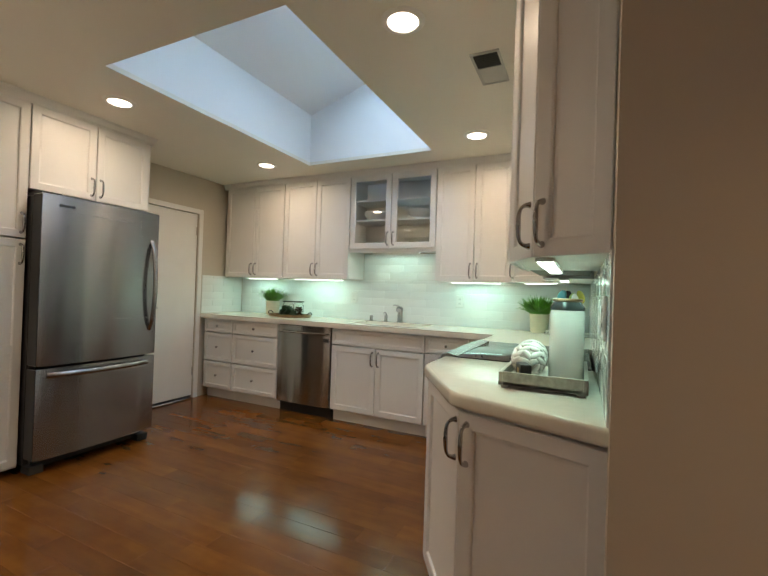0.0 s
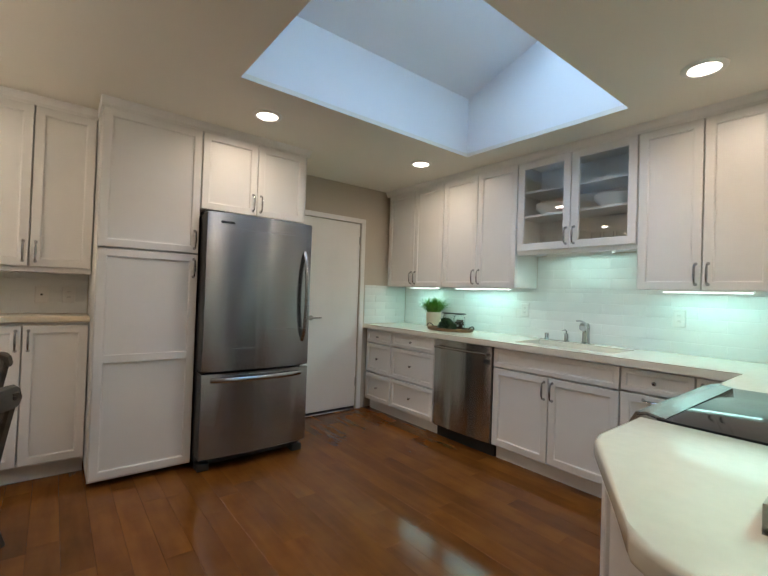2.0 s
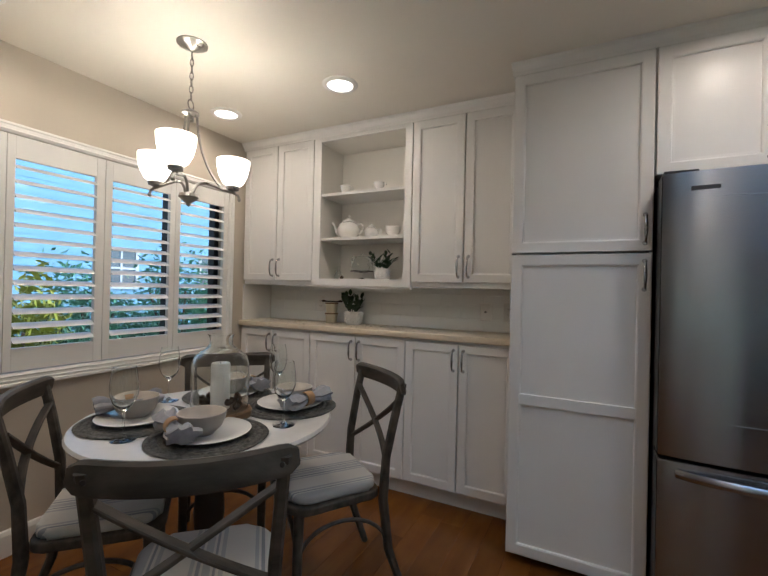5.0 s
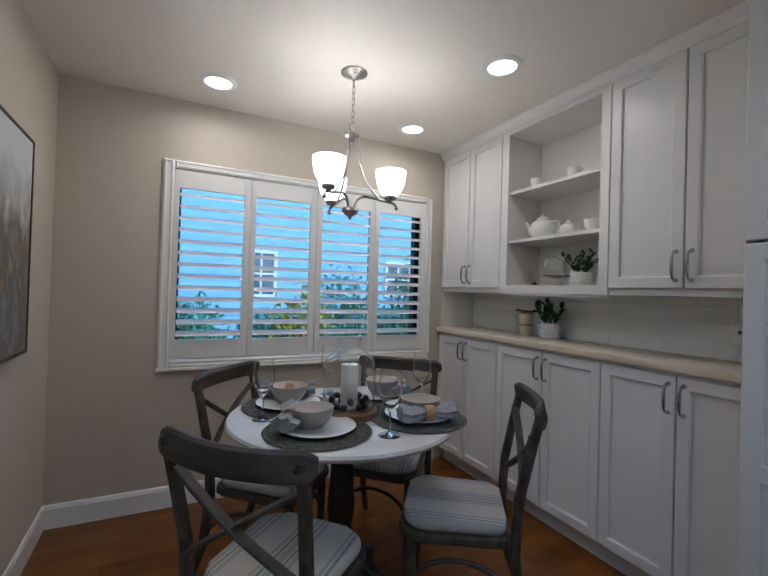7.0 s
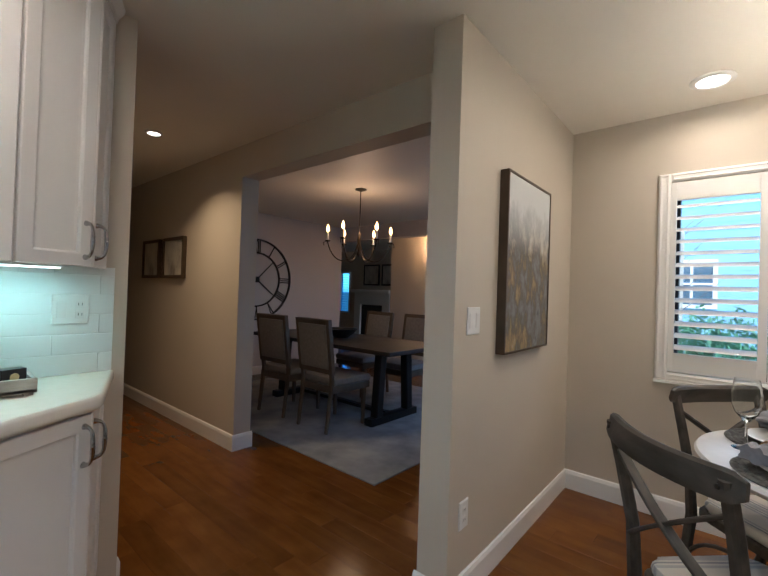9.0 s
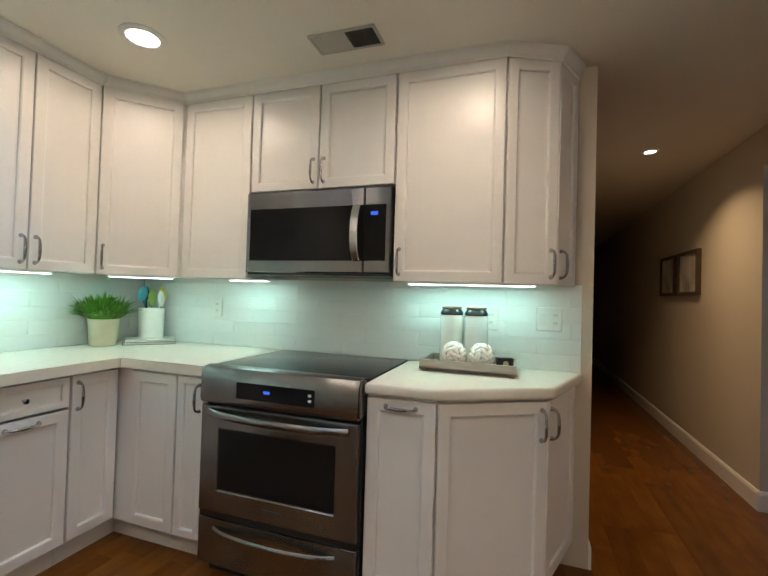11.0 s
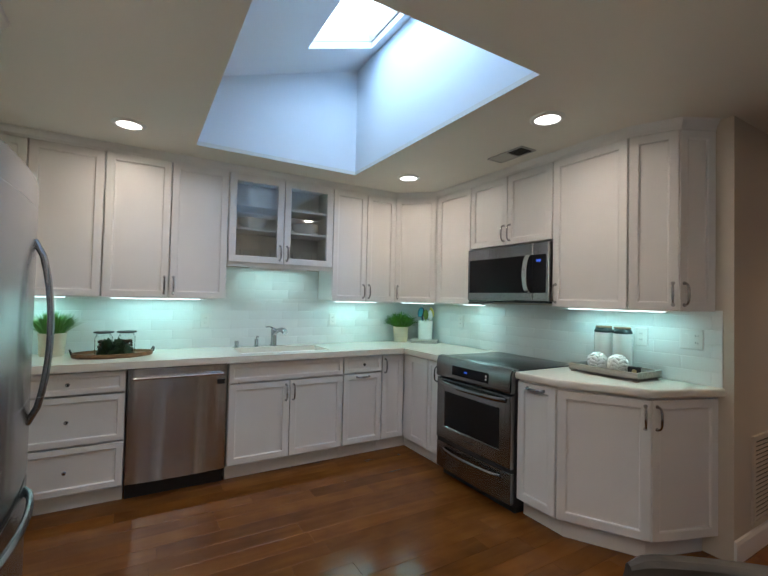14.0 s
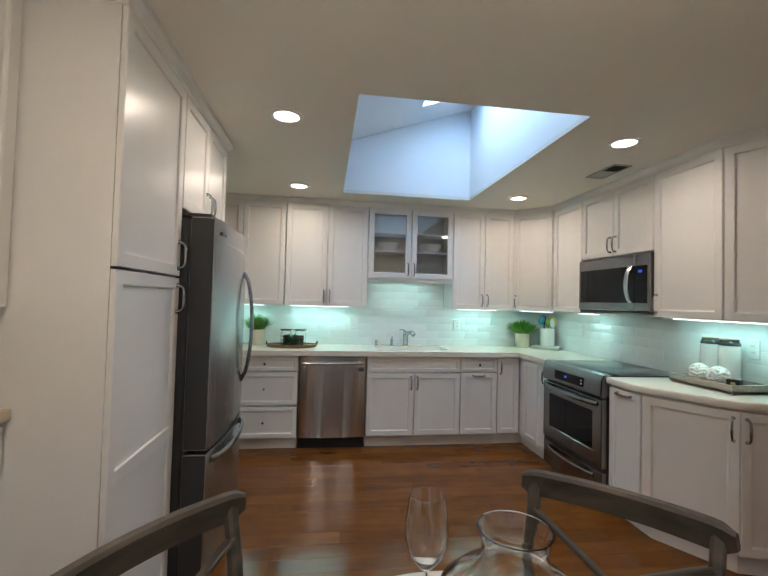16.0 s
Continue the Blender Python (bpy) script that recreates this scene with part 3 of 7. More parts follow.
def baseboard(pts, name="baseboard", h=1.2):
    """A board along a wall; the room lies to the right of the way."""
    bm = bmesh.new()
    sweep(bm, [(*p, 0.0) for p in pts], [(x, z * h) for x, z in BBP])
    return solid(name, bm, TRIM, "white painted baseboard along the wall", "baseboard", kind="structure", smooth=False)


baseboard([(STUB_X, STUB_END + 0.014), (SKEW_X, YS)])
baseboard([(SKEW_X, YS), (-3.5, YS)])
baseboard([(STUB_X + 0.159, STUB_END), (STUB_X - 0.014, STUB_END)])
baseboard([(STUB_X + 0.145, DIN_S), (STUB_X + 0.145, STUB_END)])
baseboard([(1.10, HALL_S), (FAR_X, HALL_S)][::-1])
baseboard([(1.10, HALL_S + 0.014), (1.10, HALL_S - 0.164)])
baseboard([(FAR_X, HALL_S - 0.15), (1.10, HALL_S - 0.15)][::-1])
baseboard([(DIN_E, HALL_S - 0.15), (DIN_E, DIN_S)])
baseboard([(XE, HALL_N), (2.07, HALL_N)])
baseboard([(3.01, HALL_N), (FAR_X, HALL_N)])

# ---- cabinets ----
HANDLE_ME = []
PULL = 0.122


def handle_mesh():
    if not HANDLE_ME:
        bm = bmesh.new()
        pts = bezier((0, 0, 0), (0, -0.034, 0.0), (0, -0.032, 0.024), (0, -0.033, PULL / 2), 9)
        pts += [Vector((p.x, p.y, PULL - p.z)) for p in pts[-2::-1]]
        k = [1.55, 1.25, 1.02, 0.92, 0.9, 0.95, 1.05, 1.15, 1.25, 1.3]
        tube(bm, pts, 0.0060, 10, k + k[-2::-1])
        for z in (0, PULL):
            bmesh.ops.create_cone(bm, cap_ends=True, segments=14, radius1=0.0105, radius2=0.0080, depth=0.007, matrix=Matrix.Translation((0, -0.0035, z)) @ Matrix.Rotation(radians(90), 4, "X"))
        HANDLE_ME.append(link_mesh("handle", bm, CHROME, True))
    return HANDLE_ME[0]


KNOB_ME = []


def knob_mesh():
    if not KNOB_ME:
        bm = bmesh.new()
        lathe(bm, [(0.006, 0), (0.005, 0.012), (0.012, 0.017), (0.013, 0.022), (0.009, 0.027), (0, 0.028)], 14)
        bmesh.ops.rotate(bm, verts=bm.verts, matrix=Matrix.Rotation(radians(90), 3, "X"))
        KNOB_ME.append(link_mesh("knob", bm, CHROME, True))
    return KNOB_ME[0]


def sub(name, me, parent, m, label=""):
    ob = new(name, me)
    ob.parent, ob.matrix_basis = parent, m
    return tagged(ob, label)


def door_leaf(parent, x, z, w, h, handle="", name="door", frame_w=0.052, rail=None, glass=False, thick=0.02):
    """A framed cabinet front in the local xz plane at y=0, sticking out to -y. handle: l or r and t or b; k knob; p pull across."""
    g = 0.0034
    w, h, x, z = w - 2 * g, h - 2 * g, x + g, z + g
    bm = bmesh.new()
    t = thick
    if glass:
        rings(bm, w, h, [(0.0, -0.001), (0.0, -t + 0.003), (0.003, -t), (frame_w, -t), (frame_w + 0.005, -t + 0.006), (frame_w + 0.005, -0.001)], close=False)
    else:
        rings(bm, w, h, [(0.0, -0.001), (0.0, -t + 0.003), (0.003, -t), (frame_w - 0.006, -t), (frame_w, -t + 0.003), (frame_w + 0.002, -t + 0.011), (frame_w + 0.012, -t + 0.012)])
    if rail:
        box(bm, frame_w - 0.002, w - frame_w + 0.002, -t + 0.0005, -0.002, rail - z - 0.026, rail - z + 0.026, 0.003)
    d = part(name, bm, WHITE, parent, smooth=False, m=pose(x, 0, z))
    if glass:
        part("pane", boxes((frame_w + 0.003, w - frame_w - 0.003, -0.010, -0.007, frame_w + 0.003, h - frame_w - 0.003)), DOORPANE, d, "clear glass pane").visible_shadow = False
    fw = frame_w * 0.52
    if handle and handle[0] in "lr":
        hx = fw if handle[0] == "l" else w - fw
        off = float(handle[2:]) if len(handle) > 2 else 0.034
        hz = h - off - PULL if handle[1] == "t" else off
        sub("handle", handle_mesh(), d, pose(hx, -t, hz), "chrome bow pull")
    elif handle == "k":
        sub("knob", knob_mesh(), d, pose(w / 2, -t, h / 2), "small chrome knob")
    elif handle == "p":
        sub("handle", handle_mesh(), d, pose(w / 2 - PULL / 2, -t, h - frame_w * 0.55, 0, 90, 0), "chrome bow pull")
    return d


def cabinet(name, m, w, d, z0, z1, fronts, label, group="", toe=False, body=True, category="cabinet"):
    """fronts: rows (x, z, w, h, handle[, options])."""
    c = thing(name, m, label, category, group)
    if body:
        a0, a1 = min(f[0] for f in fronts) + 0.002, max(f[0] + f[2] for f in fronts) - 0.002
        c0, c1 = max(z0 + 0.002, min(f[1] for f in fronts) + 0.004), min(z1 - 0.002, max(f[1] + f[3] for f in fronts) - 0.004)
        hollow = min(0.12, d * 0.5)
        bm = bmesh.new()
        loops = [[bm.verts.new((x, y, z)) for x, z in ((p, r), (q, r), (q, t), (p, t))] for p, q, r, t, y in ((0, w, z0, z1, d), (0, w, z0, z1, 0), (a0, a1, c0, c1, 0), (a0, a1, c0, c1, hollow))]
        for u, v in zip(loops, loops[1:]):
            for i in range(4):
                bm.faces.new((u[i], u[(i + 1) % 4], v[(i + 1) % 4], v[i]))
        bm.faces.new(loops[0])
        bm.faces.new(loops[-1])
        part("body", bm, WHITE, c, smooth=False)
    if toe:
        part("toe_kick", boxes((0, w, 0.055, d - 0.02, 0.0, z0)), WHITE, c, "white recessed toe kick", smooth=False)
    for x, z, fw, fh, hd, *o in fronts:
        kw = o[0] if o else {}
        door_leaf(c, x, z, fw, fh, hd, **({"name": "drawer"} if hd == "k" or fh < 0.27 else {}) | kw)
    return c


# upper cabinets along the sink wall
UZ0, UZ1 = 1.352, 2.385
UF, UD = 3.705, YN - 3.705 - 0.002
U = "upper cabinets in the kitchen"


def upper(x0, x1, split, label="white painted upper cabinet with two framed doors"):
    w = x1 - x0
    s = split - x0
    return cabinet("upper_cabinet", facing(x0, UF, 0, -90), w, UD, UZ0 + 0.01, UZ1 + 0.015, [(0, UZ0, s, UZ1 - UZ0, "rb"), (s, UZ0, w - s, UZ1 - UZ0, "lb")], label, U)


upper(-3.805, -2.957, -3.375)
upper(-2.953, -2.125, -2.535)
upper(-1.212, -0.535, -0.86)
# glazed cabinet over the sink
GZ0 = 1.655
gc = cabinet("glass_cabinet", facing(-2.121, UF, 0, -90), 0.905, UD, GZ0, UZ1, [(0, GZ0, 0.4525, UZ1 - GZ0, "rb", {"glass": True}), (0.4525, GZ0, 0.4525, UZ1 - GZ0, "lb", {"glass": True})], "white wall cabinet with two glazed doors and dishes inside", U, body=False)
part("body", boxes((0, 0.018, 0, UD, GZ0 + 0.01, UZ1 + 0.015), (0.887, 0.905, 0, UD, GZ0 + 0.01, UZ1 + 0.015), (0.018, 0.887, 0, UD, GZ0 + 0.01, GZ0 + 0.03), (0.018, 0.887, 0, UD, UZ1 - 0.005, UZ1 + 0.015), (0.018, 0.887, UD - 0.01, UD, GZ0 + 0.03, UZ1 - 0.005)), INSIDE, gc, smooth=False)
for z in (1.932, 2.13):
    part("shelf", boxes((0.018, 0.887, 0.012, UD - 0.012, z, z + 0.018)), WHITE, gc, smooth=False)
part("apron", boxes((0, 0.905, 0.0, 0.02, GZ0 - 0.03, GZ0 + 0.009), (0, 0.905, 0.02, UD, GZ0 - 0.012, GZ0 + 0.009)), WHITE, gc, smooth=False)

# diagonal corner cabinet
dx, dy = (-0.535, 3.685), (-0.228, 3.405)
dang = math.degrees(math.atan2(dy[1] - dx[1], dy[0] - dx[0]))
cc = cabinet("corner_cabinet", pose(dx[0] + 0.004, dx[1] + 0.012, 0, 0, 0, dang), 0.40, 0.3, UZ0, UZ1, [(0.004, UZ0, math.hypot(dy[0] - dx[0], dy[1] - dx[1]) - 0.012, UZ1 - UZ0, "lb")], "white diagonal corner wall cabinet with one door", U, body=False)
bm = bmesh.new()
prism(bm, [(-0.532, 3.703), (-0.215, 3.408), (XE - 0.003, 3.408), (XE - 0.003, YN - 0.003), (-0.532, YN - 0.003)], UZ0 + 0.01, UZ1 + 0.015)
bm.transform(cc.matrix_basis.inverted())
part("body", bm, WHITE, cc, smooth=False)

# range wall uppers
RF = -0.212
RD = XE - RF - 0.003
cabinet("upper_cabinet", facing(RF, 3.402, 0, 180), 0.462, RD, UZ0 + 0.01, UZ1 + 0.015, [(0, UZ0, 0.462, UZ1 - UZ0, "")], "white upper cabinet with one framed door", U)
cabinet("upper_cabinet", facing(RF, 2.936, 0, 180), 0.836, RD, 1.835, UZ1 + 0.015, [(0, 1.83, 0.418, UZ1 - 1.83, "rb"), (0.418, 1.83, 0.418, UZ1 - 1.83, "lb")], "short white cabinet with two doors over the microwave", U)
cabinet("upper_cabinet", facing(RF, 2.096, 0, 180), 0.52, RD, UZ0 + 0.01, UZ1 + 0.015, [(0, UZ0, 0.52, UZ1 - UZ0, "lb")], "large single-door white upper cabinet", U)
E0, E1, E2 = (-0.228, 1.572), (-0.128, 1.343), (XE, 1.245)
ec = thing("end_cabinet", pose(*E0, 0), "angled white end wall cabinet with two narrow doors", "cabinet", U)
bm = bmesh.new()


prism(bm, [(-0.21, 1.573), (-0.110, 1.352), (XE - 0.003, 1.267), (XE - 0.003, 1.573)], UZ0 + 0.01, UZ1 + 0.015)
bm.transform(ec.matrix_basis.inverted())
part("body", bm, WHITE, ec, smooth=False)


def angled_leaf(c, p, q, z, h, hd, name="door", **kw):
    """A front between two plan points of its outer face, under the thing c."""
    p, q = Vector(p), Vector(q)
    a = math.degrees(math.atan2(q.y - p.y, q.x - p.x))
    n = Vector((-(q - p).y, (q - p).x)).normalized()
    base = p + n * 0.02
    d = door_leaf(c, 0, 0, (q - p).length, h, hd, name, **kw)
    d.matrix_basis = c.matrix_basis.inverted() @ pose(base.x, base.y, z, 0, 0, a) @ pose(0.0025, 0, 0.0025)
    return d


angled_leaf(ec, E0, E1, UZ0, UZ1 - UZ0, "rb", frame_w=0.05)
angled_leaf(ec, E1, E2, UZ0, UZ1 - UZ0, "lb", frame_w=0.05)

# crown moulding
CROWN = [(0.0, -0.058), (0.022, -0.058), (0.026, -0.04), (0.045, -0.016), (0.05, 0.0), (0.0, 0.0)]


def crown(pts, name="crown_moulding"):
    bm = bmesh.new()
    sweep(bm, [(*p, CEIL - 0.001) for p in pts], CROWN)
    return solid(name, bm, WHITE, "white crown moulding on top of the cabinets", "moulding", kind="structure")


crown([(XW + 0.01, UF), (-0.535, UF), (-0.215, 3.405), (RF, 1.573), (-0.11, 1.352), (XE, 1.264)])

# base cabinets along the sink wall
BF, BD, BZ0, BZ1 = 3.45, YN - 3.45 - 0.003, 0.11, 0.886
BG = "base cabinets in the kitchen"


def base(x0, x1, fronts, label):
    return cabinet("base_cabinet", facing(x0, BF, 0, -90), x1 - x0, BD, BZ0, BZ1, fronts, label, BG, toe=True)


for a, b in ((-3.82, -3.397), (-3.395, -2.778)):
    w = b - a
    base(a, b, [(0, 0.733, w, 0.143, "k", {"frame_w": 0.035}), (0, 0.415, w, 0.314, "k", {"frame_w": 0.042, "name": "drawer"}), (0, 0.115, w, 0.295, "k", {"frame_w": 0.042, "name": "drawer"})], "white base cabinet with three drawers and small chrome knobs")
base(-2.128, -1.195, [(0, 0.727, 0.933, 0.149, "", {"frame_w": 0.035, "name": "false_front"}), (0, 0.115, 0.4665, 0.608, "rt"), (0.4665, 0.115, 0.4665, 0.608, "lt")], "white sink base cabinet with two doors under a false drawer front")
base(-1.192, -0.812, [(0, 0.733, 0.38, 0.143, "k", {"frame_w": 0.032}), (0, 0.115, 0.38, 0.614, "p")], "white base cabinet with a drawer over a pull-out door")
base(-0.809, -0.575, [(0, 0.115, 0.234, 0.761, "lt")], "narrow white base cabinet with one tall door")
# range side
BRF = -0.565
BRD = XE - BRF - 0.003
cabinet("base_cabinet", facing(BRF, 3.448, 0, 180), 0.40, BRD, BZ0, BZ1, [(0.11, 0.115, 0.288, 0.761, "")], "white corner base cabinet with one door", BG, toe=True)
cabinet("base_cabinet", facing(BRF, 3.046, 0, 180), 0.158, BRD, BZ0, BZ1, [(0, 0.115, 0.158, 0.761, "rt", {"frame_w": 0.038})], "narrow white base cabinet beside the range", BG, toe=True)
cabinet("base_cabinet", facing(BRF, 2.078, 0, 180), 0.288, BRD, BZ0, BZ1, [(0, 0.115, 0.288, 0.761, "p")], "white base cabinet with a pull-out door and bow handle", BG, toe=True)
solid("toe_kick", boxes((-0.574, -0.30, 3.506, 3.90, 0, BZ0), (-0.509, -0.30, 3.449, 3.5055, 0, BZ0)), WHITE, "white toe kick in the corner of the base cabinets", "toe kick", kind="structure")
B0, B1, B2 = (-0.580, 1.785), (-0.335, 1.378), (XE + 0.01, 1.232)
be = thing("end_base_cabinet", pose(*B0, 0), "angled white end base cabinet with two doors under the counter", "cabinet", BG)
bm = bmesh.new()
prism(bm, [(-0.562, 1.787), (-0.318, 1.392), (XE - 0.003, 1.262), (XE - 0.003, 1.787)], BZ0, BZ1)
bm.transform(be.matrix_basis.inverted())
part("body", bm, WHITE, be, smooth=False)
bm = bmesh.new()
prism(bm, [(-0.515, 1.79), (-0.300, 1.428), (XE - 0.004, 1.31), (XE - 0.004, 1.79)], 0.0, BZ0)
bm.transform(be.matrix_basis.inverted())
part("toe_kick", bm, WHITE, be, "white recessed toe kick", smooth=False)
angled_leaf(be, B0, B1, 0.115, 0.761, "rt")
angled_leaf(be, B1, B2, 0.115, 0.761, "lt")

# kitchen worktop
TZ0, TZ1 = 0.887, 0.934
SINK = (-2.02, -1.28, 3.53, 3.90)
bm = bmesh.new()
xs = [XW + 0.004, SINK[0], SINK[1], -0.605, XE - 0.004]
ys = [2.885, 3.388, SINK[2], SINK[3], YN - 0.004]
cells(bm, xs, ys, lambda x, y: (y > 3.388 or x > -0.605) and not (SINK[0] < x < SINK[1] and SINK[2] < y < SINK[3]), TZ0, TZ1)
ed = [e for e in bm.edges if e.is_manifold and abs(e.calc_face_angle(0)) > 1 and abs(e.verts[0].co.z - e.verts[1].co.z) < 1e-4]
bmesh.ops.bevel(bm, geom=ed, offset=0.013, segments=3, profile=0.5, affect="EDGES")
solid("worktop", bm, COUNTER, "cream solid-surface worktop with a rounded edge round the sink", "countertop", smooth=True)
bm = bmesh.new()
prism(bm, [(-0.605, 2.078), (-0.602, 1.80), (-0.585, 1.745), (-0.378, 1.402), (-0.362, 1.368), (-0.332, 1.348), (XE + 0.03, 1.192), (XE - 0.004, HALL_N + 0.12), (XE - 0.004, 2.078)], TZ0, TZ1, 0.013)
solid("worktop", bm, COUNTER, "cream solid-surface worktop with clipped corner beside the range", "countertop", smooth=True)

# under-cabinet strips
STRIPS = [(-3.38, 3.86, 0.42, 0), (-2.60, 3.86, 0.62, 0), (-0.88, 3.86, 0.46, 0), (-0.30, 3.62, 0.34, -45), (-0.10, 3.02, 0.26, 90), (-0.10, 1.74, 0.62, 90), (-1.665, 3.84, 0.5, 0)]
for i, (sx, sy, sl, sa) in enumerate(STRIPS):
    z = (GZ0 - 0.013) if i == 6 else UZ0 + 0.008
    st = thing("under_cabinet_light", pose(sx, sy, z, 0, 0, sa), "slim white light strip under the upper cabinet", "light", "under-cabinet lights")
    part("housing", boxes((-sl / 2, sl / 2, -0.028, 0.028, -0.012, 0.0), bevel=0.002), TRIM, st, smooth=False)
    part("lens", boxes((-sl / 2 + 0.008, sl / 2 - 0.008, -0.022, 0.022, -0.0165, -0.0122)), UNDERGLOW, st, "glowing lens", smooth=False)
    # Over the sink a lip is added that screens the lens from view.
    if i == 6:
        part("lip", boxes((-sl / 2, sl / 2, -0.036, -0.0285, -0.032, 0.0), bevel=0.001), TRIM, st, "white front lip added to hide the glowing lens", smooth=False)
    area_lamp("strip_lamp", pose(sx, sy, z - 0.02, 0, 0, sa), UNDER_WATTS * sl / 0.5 * (0.6 if i == 6 else 1), UNDER_COLOR, sl, 0.04)

# ---- nook built-ins, pantry, fridge surround ----
NF = -3.55
PF = -3.242
ND = NF - XW - 0.003
NG = "built-in nook cabinets"
NZ0, NZ1 = 1.365, 2.385
for a, s, b, lab in ((-1.205, -0.875, -0.54, "white nook wall cabinet with two framed doors"), (0.228, 0.570, 0.894, "white nook wall cabinet beside the open shelves")):
    cabinet("wall_cabinet", facing(NF, a, 0, 0), b - a, ND, NZ0 - 0.03, UZ1 + 0.015, [(0, NZ0, s - a, NZ1 - NZ0, "rb"), (s - a, NZ0, b - s, NZ1 - NZ0, "lb")], lab, NG)
ns = thing("open_shelf_unit", facing(NF, -0.537, 0, 0), "white open shelf unit holding teacups, a teapot and a plant", "shelf", NG)
w = 0.762
part("frame", boxes((0, 0.06, -0.018, 0, NZ0 - 0.03, UZ1 + 0.015), (w - 0.05, w, -0.018, 0, NZ0 - 0.03, UZ1 + 0.015), (0.06, w - 0.05, -0.018, 0, NZ0 - 0.03, 1.385), (0.06, w - 0.05, -0.018, 0, 2.355, UZ1 + 0.015)), WHITE, ns, smooth=False)
for nm, r in (("side", (0.02, 0.04, 0, ND, NZ0 - 0.03, UZ1 + 0.015)), ("side", (w - 0.04, w - 0.02, 0, ND, NZ0 - 0.03, UZ1 + 0.015)), ("bottom", (0.04, w - 0.04, 0, ND, NZ0 - 0.03, 1.383)), ("top", (0.04, w - 0.04, 0, ND, 2.357, UZ1 + 0.015)), ("back", (0.04, w - 0.04, ND - 0.01, ND, 1.383, 2.357))):
    part(nm, boxes(r), INSIDE, ns, smooth=False)
for z in (1.665, 1.98):
    part("shelf", boxes((0.041, w - 0.041, 0.004, ND - 0.011, z - 0.01, z + 0.01), bevel=0.002), WHITE, ns, smooth=False)
part("light_rail", boxes((0, w, -0.012, 0.02, NZ0 - 0.045, NZ0 - 0.031)), WHITE, ns, smooth=False)
NB = [-1.205, -0.882, -0.537, -0.160, 0.208, 0.555, 0.894]
for i in (0, 2, 4):
    a, s, b = NB[i], NB[i + 1], NB[i + 2]
    cabinet("base_cabinet", facing(NF + 0.008, a, 0, 0), b - a - 0.002, ND, 0.10, 1.012, [(0, 0.115, s - a, 0.885, "rt"), (s - a, 0.115, b - s, 0.885, "lt")], "shallow white nook base cabinet with two tall doors", NG, toe=True)
bm = bmesh.new()
prism(bm, [(XW + 0.003, YS + 0.003), (-3.505, YS + 0.003), (-3.505, 0.896), (XW + 0.003, 0.896)], 1.014, 1.054, 0.008)
solid("nook_counter", bm, NOOKTOP, "beige worktop ledge on the shallow nook cabinets", "countertop", smooth=True)
solid("nook_side_panel", boxes((XW + 0.007, NF + 0.005, YS + 0.002, YS + 0.014, 1.055, 1.334)), WHITE, "white painted panel at the end of the nook ledge", "panel", kind="structure")
crown([(NF, YS), (NF, 0.897), (PF, 0.897), (PF, 2.325), (XW, 2.325)][::1])
PD = PF - XW - 0.003
cabinet("pantry_cabinet", facing(PF, 0.899, 0, 0), 0.592, PD, 0.035, UZ1 + 0.015, [(0, 1.506, 0.592, UZ1 - 1.506, "rb"), (0, 0.045, 0.592, 1.458, "rt", {"rail": 0.80})], "tall white pantry cabinet with an upper and a lower door", "", category="cabinet")
fr = cabinet("fridge_top_cabinet", facing(PF, 1.493, 0, 0), 0.812, PD, 1.835, UZ1 + 0.015, [(0, 1.83, 0.405, UZ1 - 1.83, "rb"), (0.405, 1.83, 0.403, UZ1 - 1.83, "lb")], "white cabinet with two doors above the refrigerator", "")
solid("fridge_side_panel", boxes((XW + 0.003, PF - 0.004, 2.307, 2.323, 0, UZ1 + 0.015)), WHITE, "tall white panel beside the refrigerator", "panel")

# ---- appliances ----


def bowed_front(w, z0, z1, back, edge, bulge, n=10, bevel=0.006):
    """A door slab whose front is bowed: the front lies at -edge at its sides and -(edge+bulge) in the middle."""
    bm = bmesh.new()
    pts = [(w, -back), (0, -back)]
    pts += [(w * i / n, -(edge + bulge * (1 - (2 * i / n - 1) ** 2))) for i in range(n + 1)]
    prism(bm, pts, z0, z1, bevel)
    return bm


def bow_handle(a, b, out, r=0.011, n=12, flat=1.5):
    """A bow handle from a to b, standing out along -y."""
    a, b = Vector(a), Vector(b)
    bm = bmesh.new()
    pts = [a + (b - a) * (i / n) + Vector((0, -out * math.sin(math.pi * i / n) ** 0.55, 0)) for i in range(n + 1)]
    up = (0, 0, 1) if abs((b - a).z) < 0.1 else (1, 0, 0)
    sweep(bm, pts, circle(r, 10, r * flat), up)
    return bm


fridge = thing("refrigerator", facing(-3.195, 1.503, 0, 0), "stainless steel refrigerator with a bottom freezer drawer", "refrigerator")
w = 0.798
part("case", boxes((0, w, 0.0, 0.63, 0.05, 1.785), bevel=0.004), DARKSTEEL, fridge, "dark grey steel case", smooth=False)
up = part("upper_door", bowed_front(w, 0.692, 1.798, 0.012, 0.118, 0.022), STEEL, fridge, "brushed stainless steel door")
part("handle", bow_handle((w - 0.055, -0.120, 0.88), (w - 0.055, -0.120, 1.58), 0.06, 0.012), STEEL, up, "curved steel handle")
part("badge", boxes((0.09, 0.18, -0.1335, -0.124, 1.725, 1.74)), DARKSTEEL, up, "small dark name plate", smooth=False)
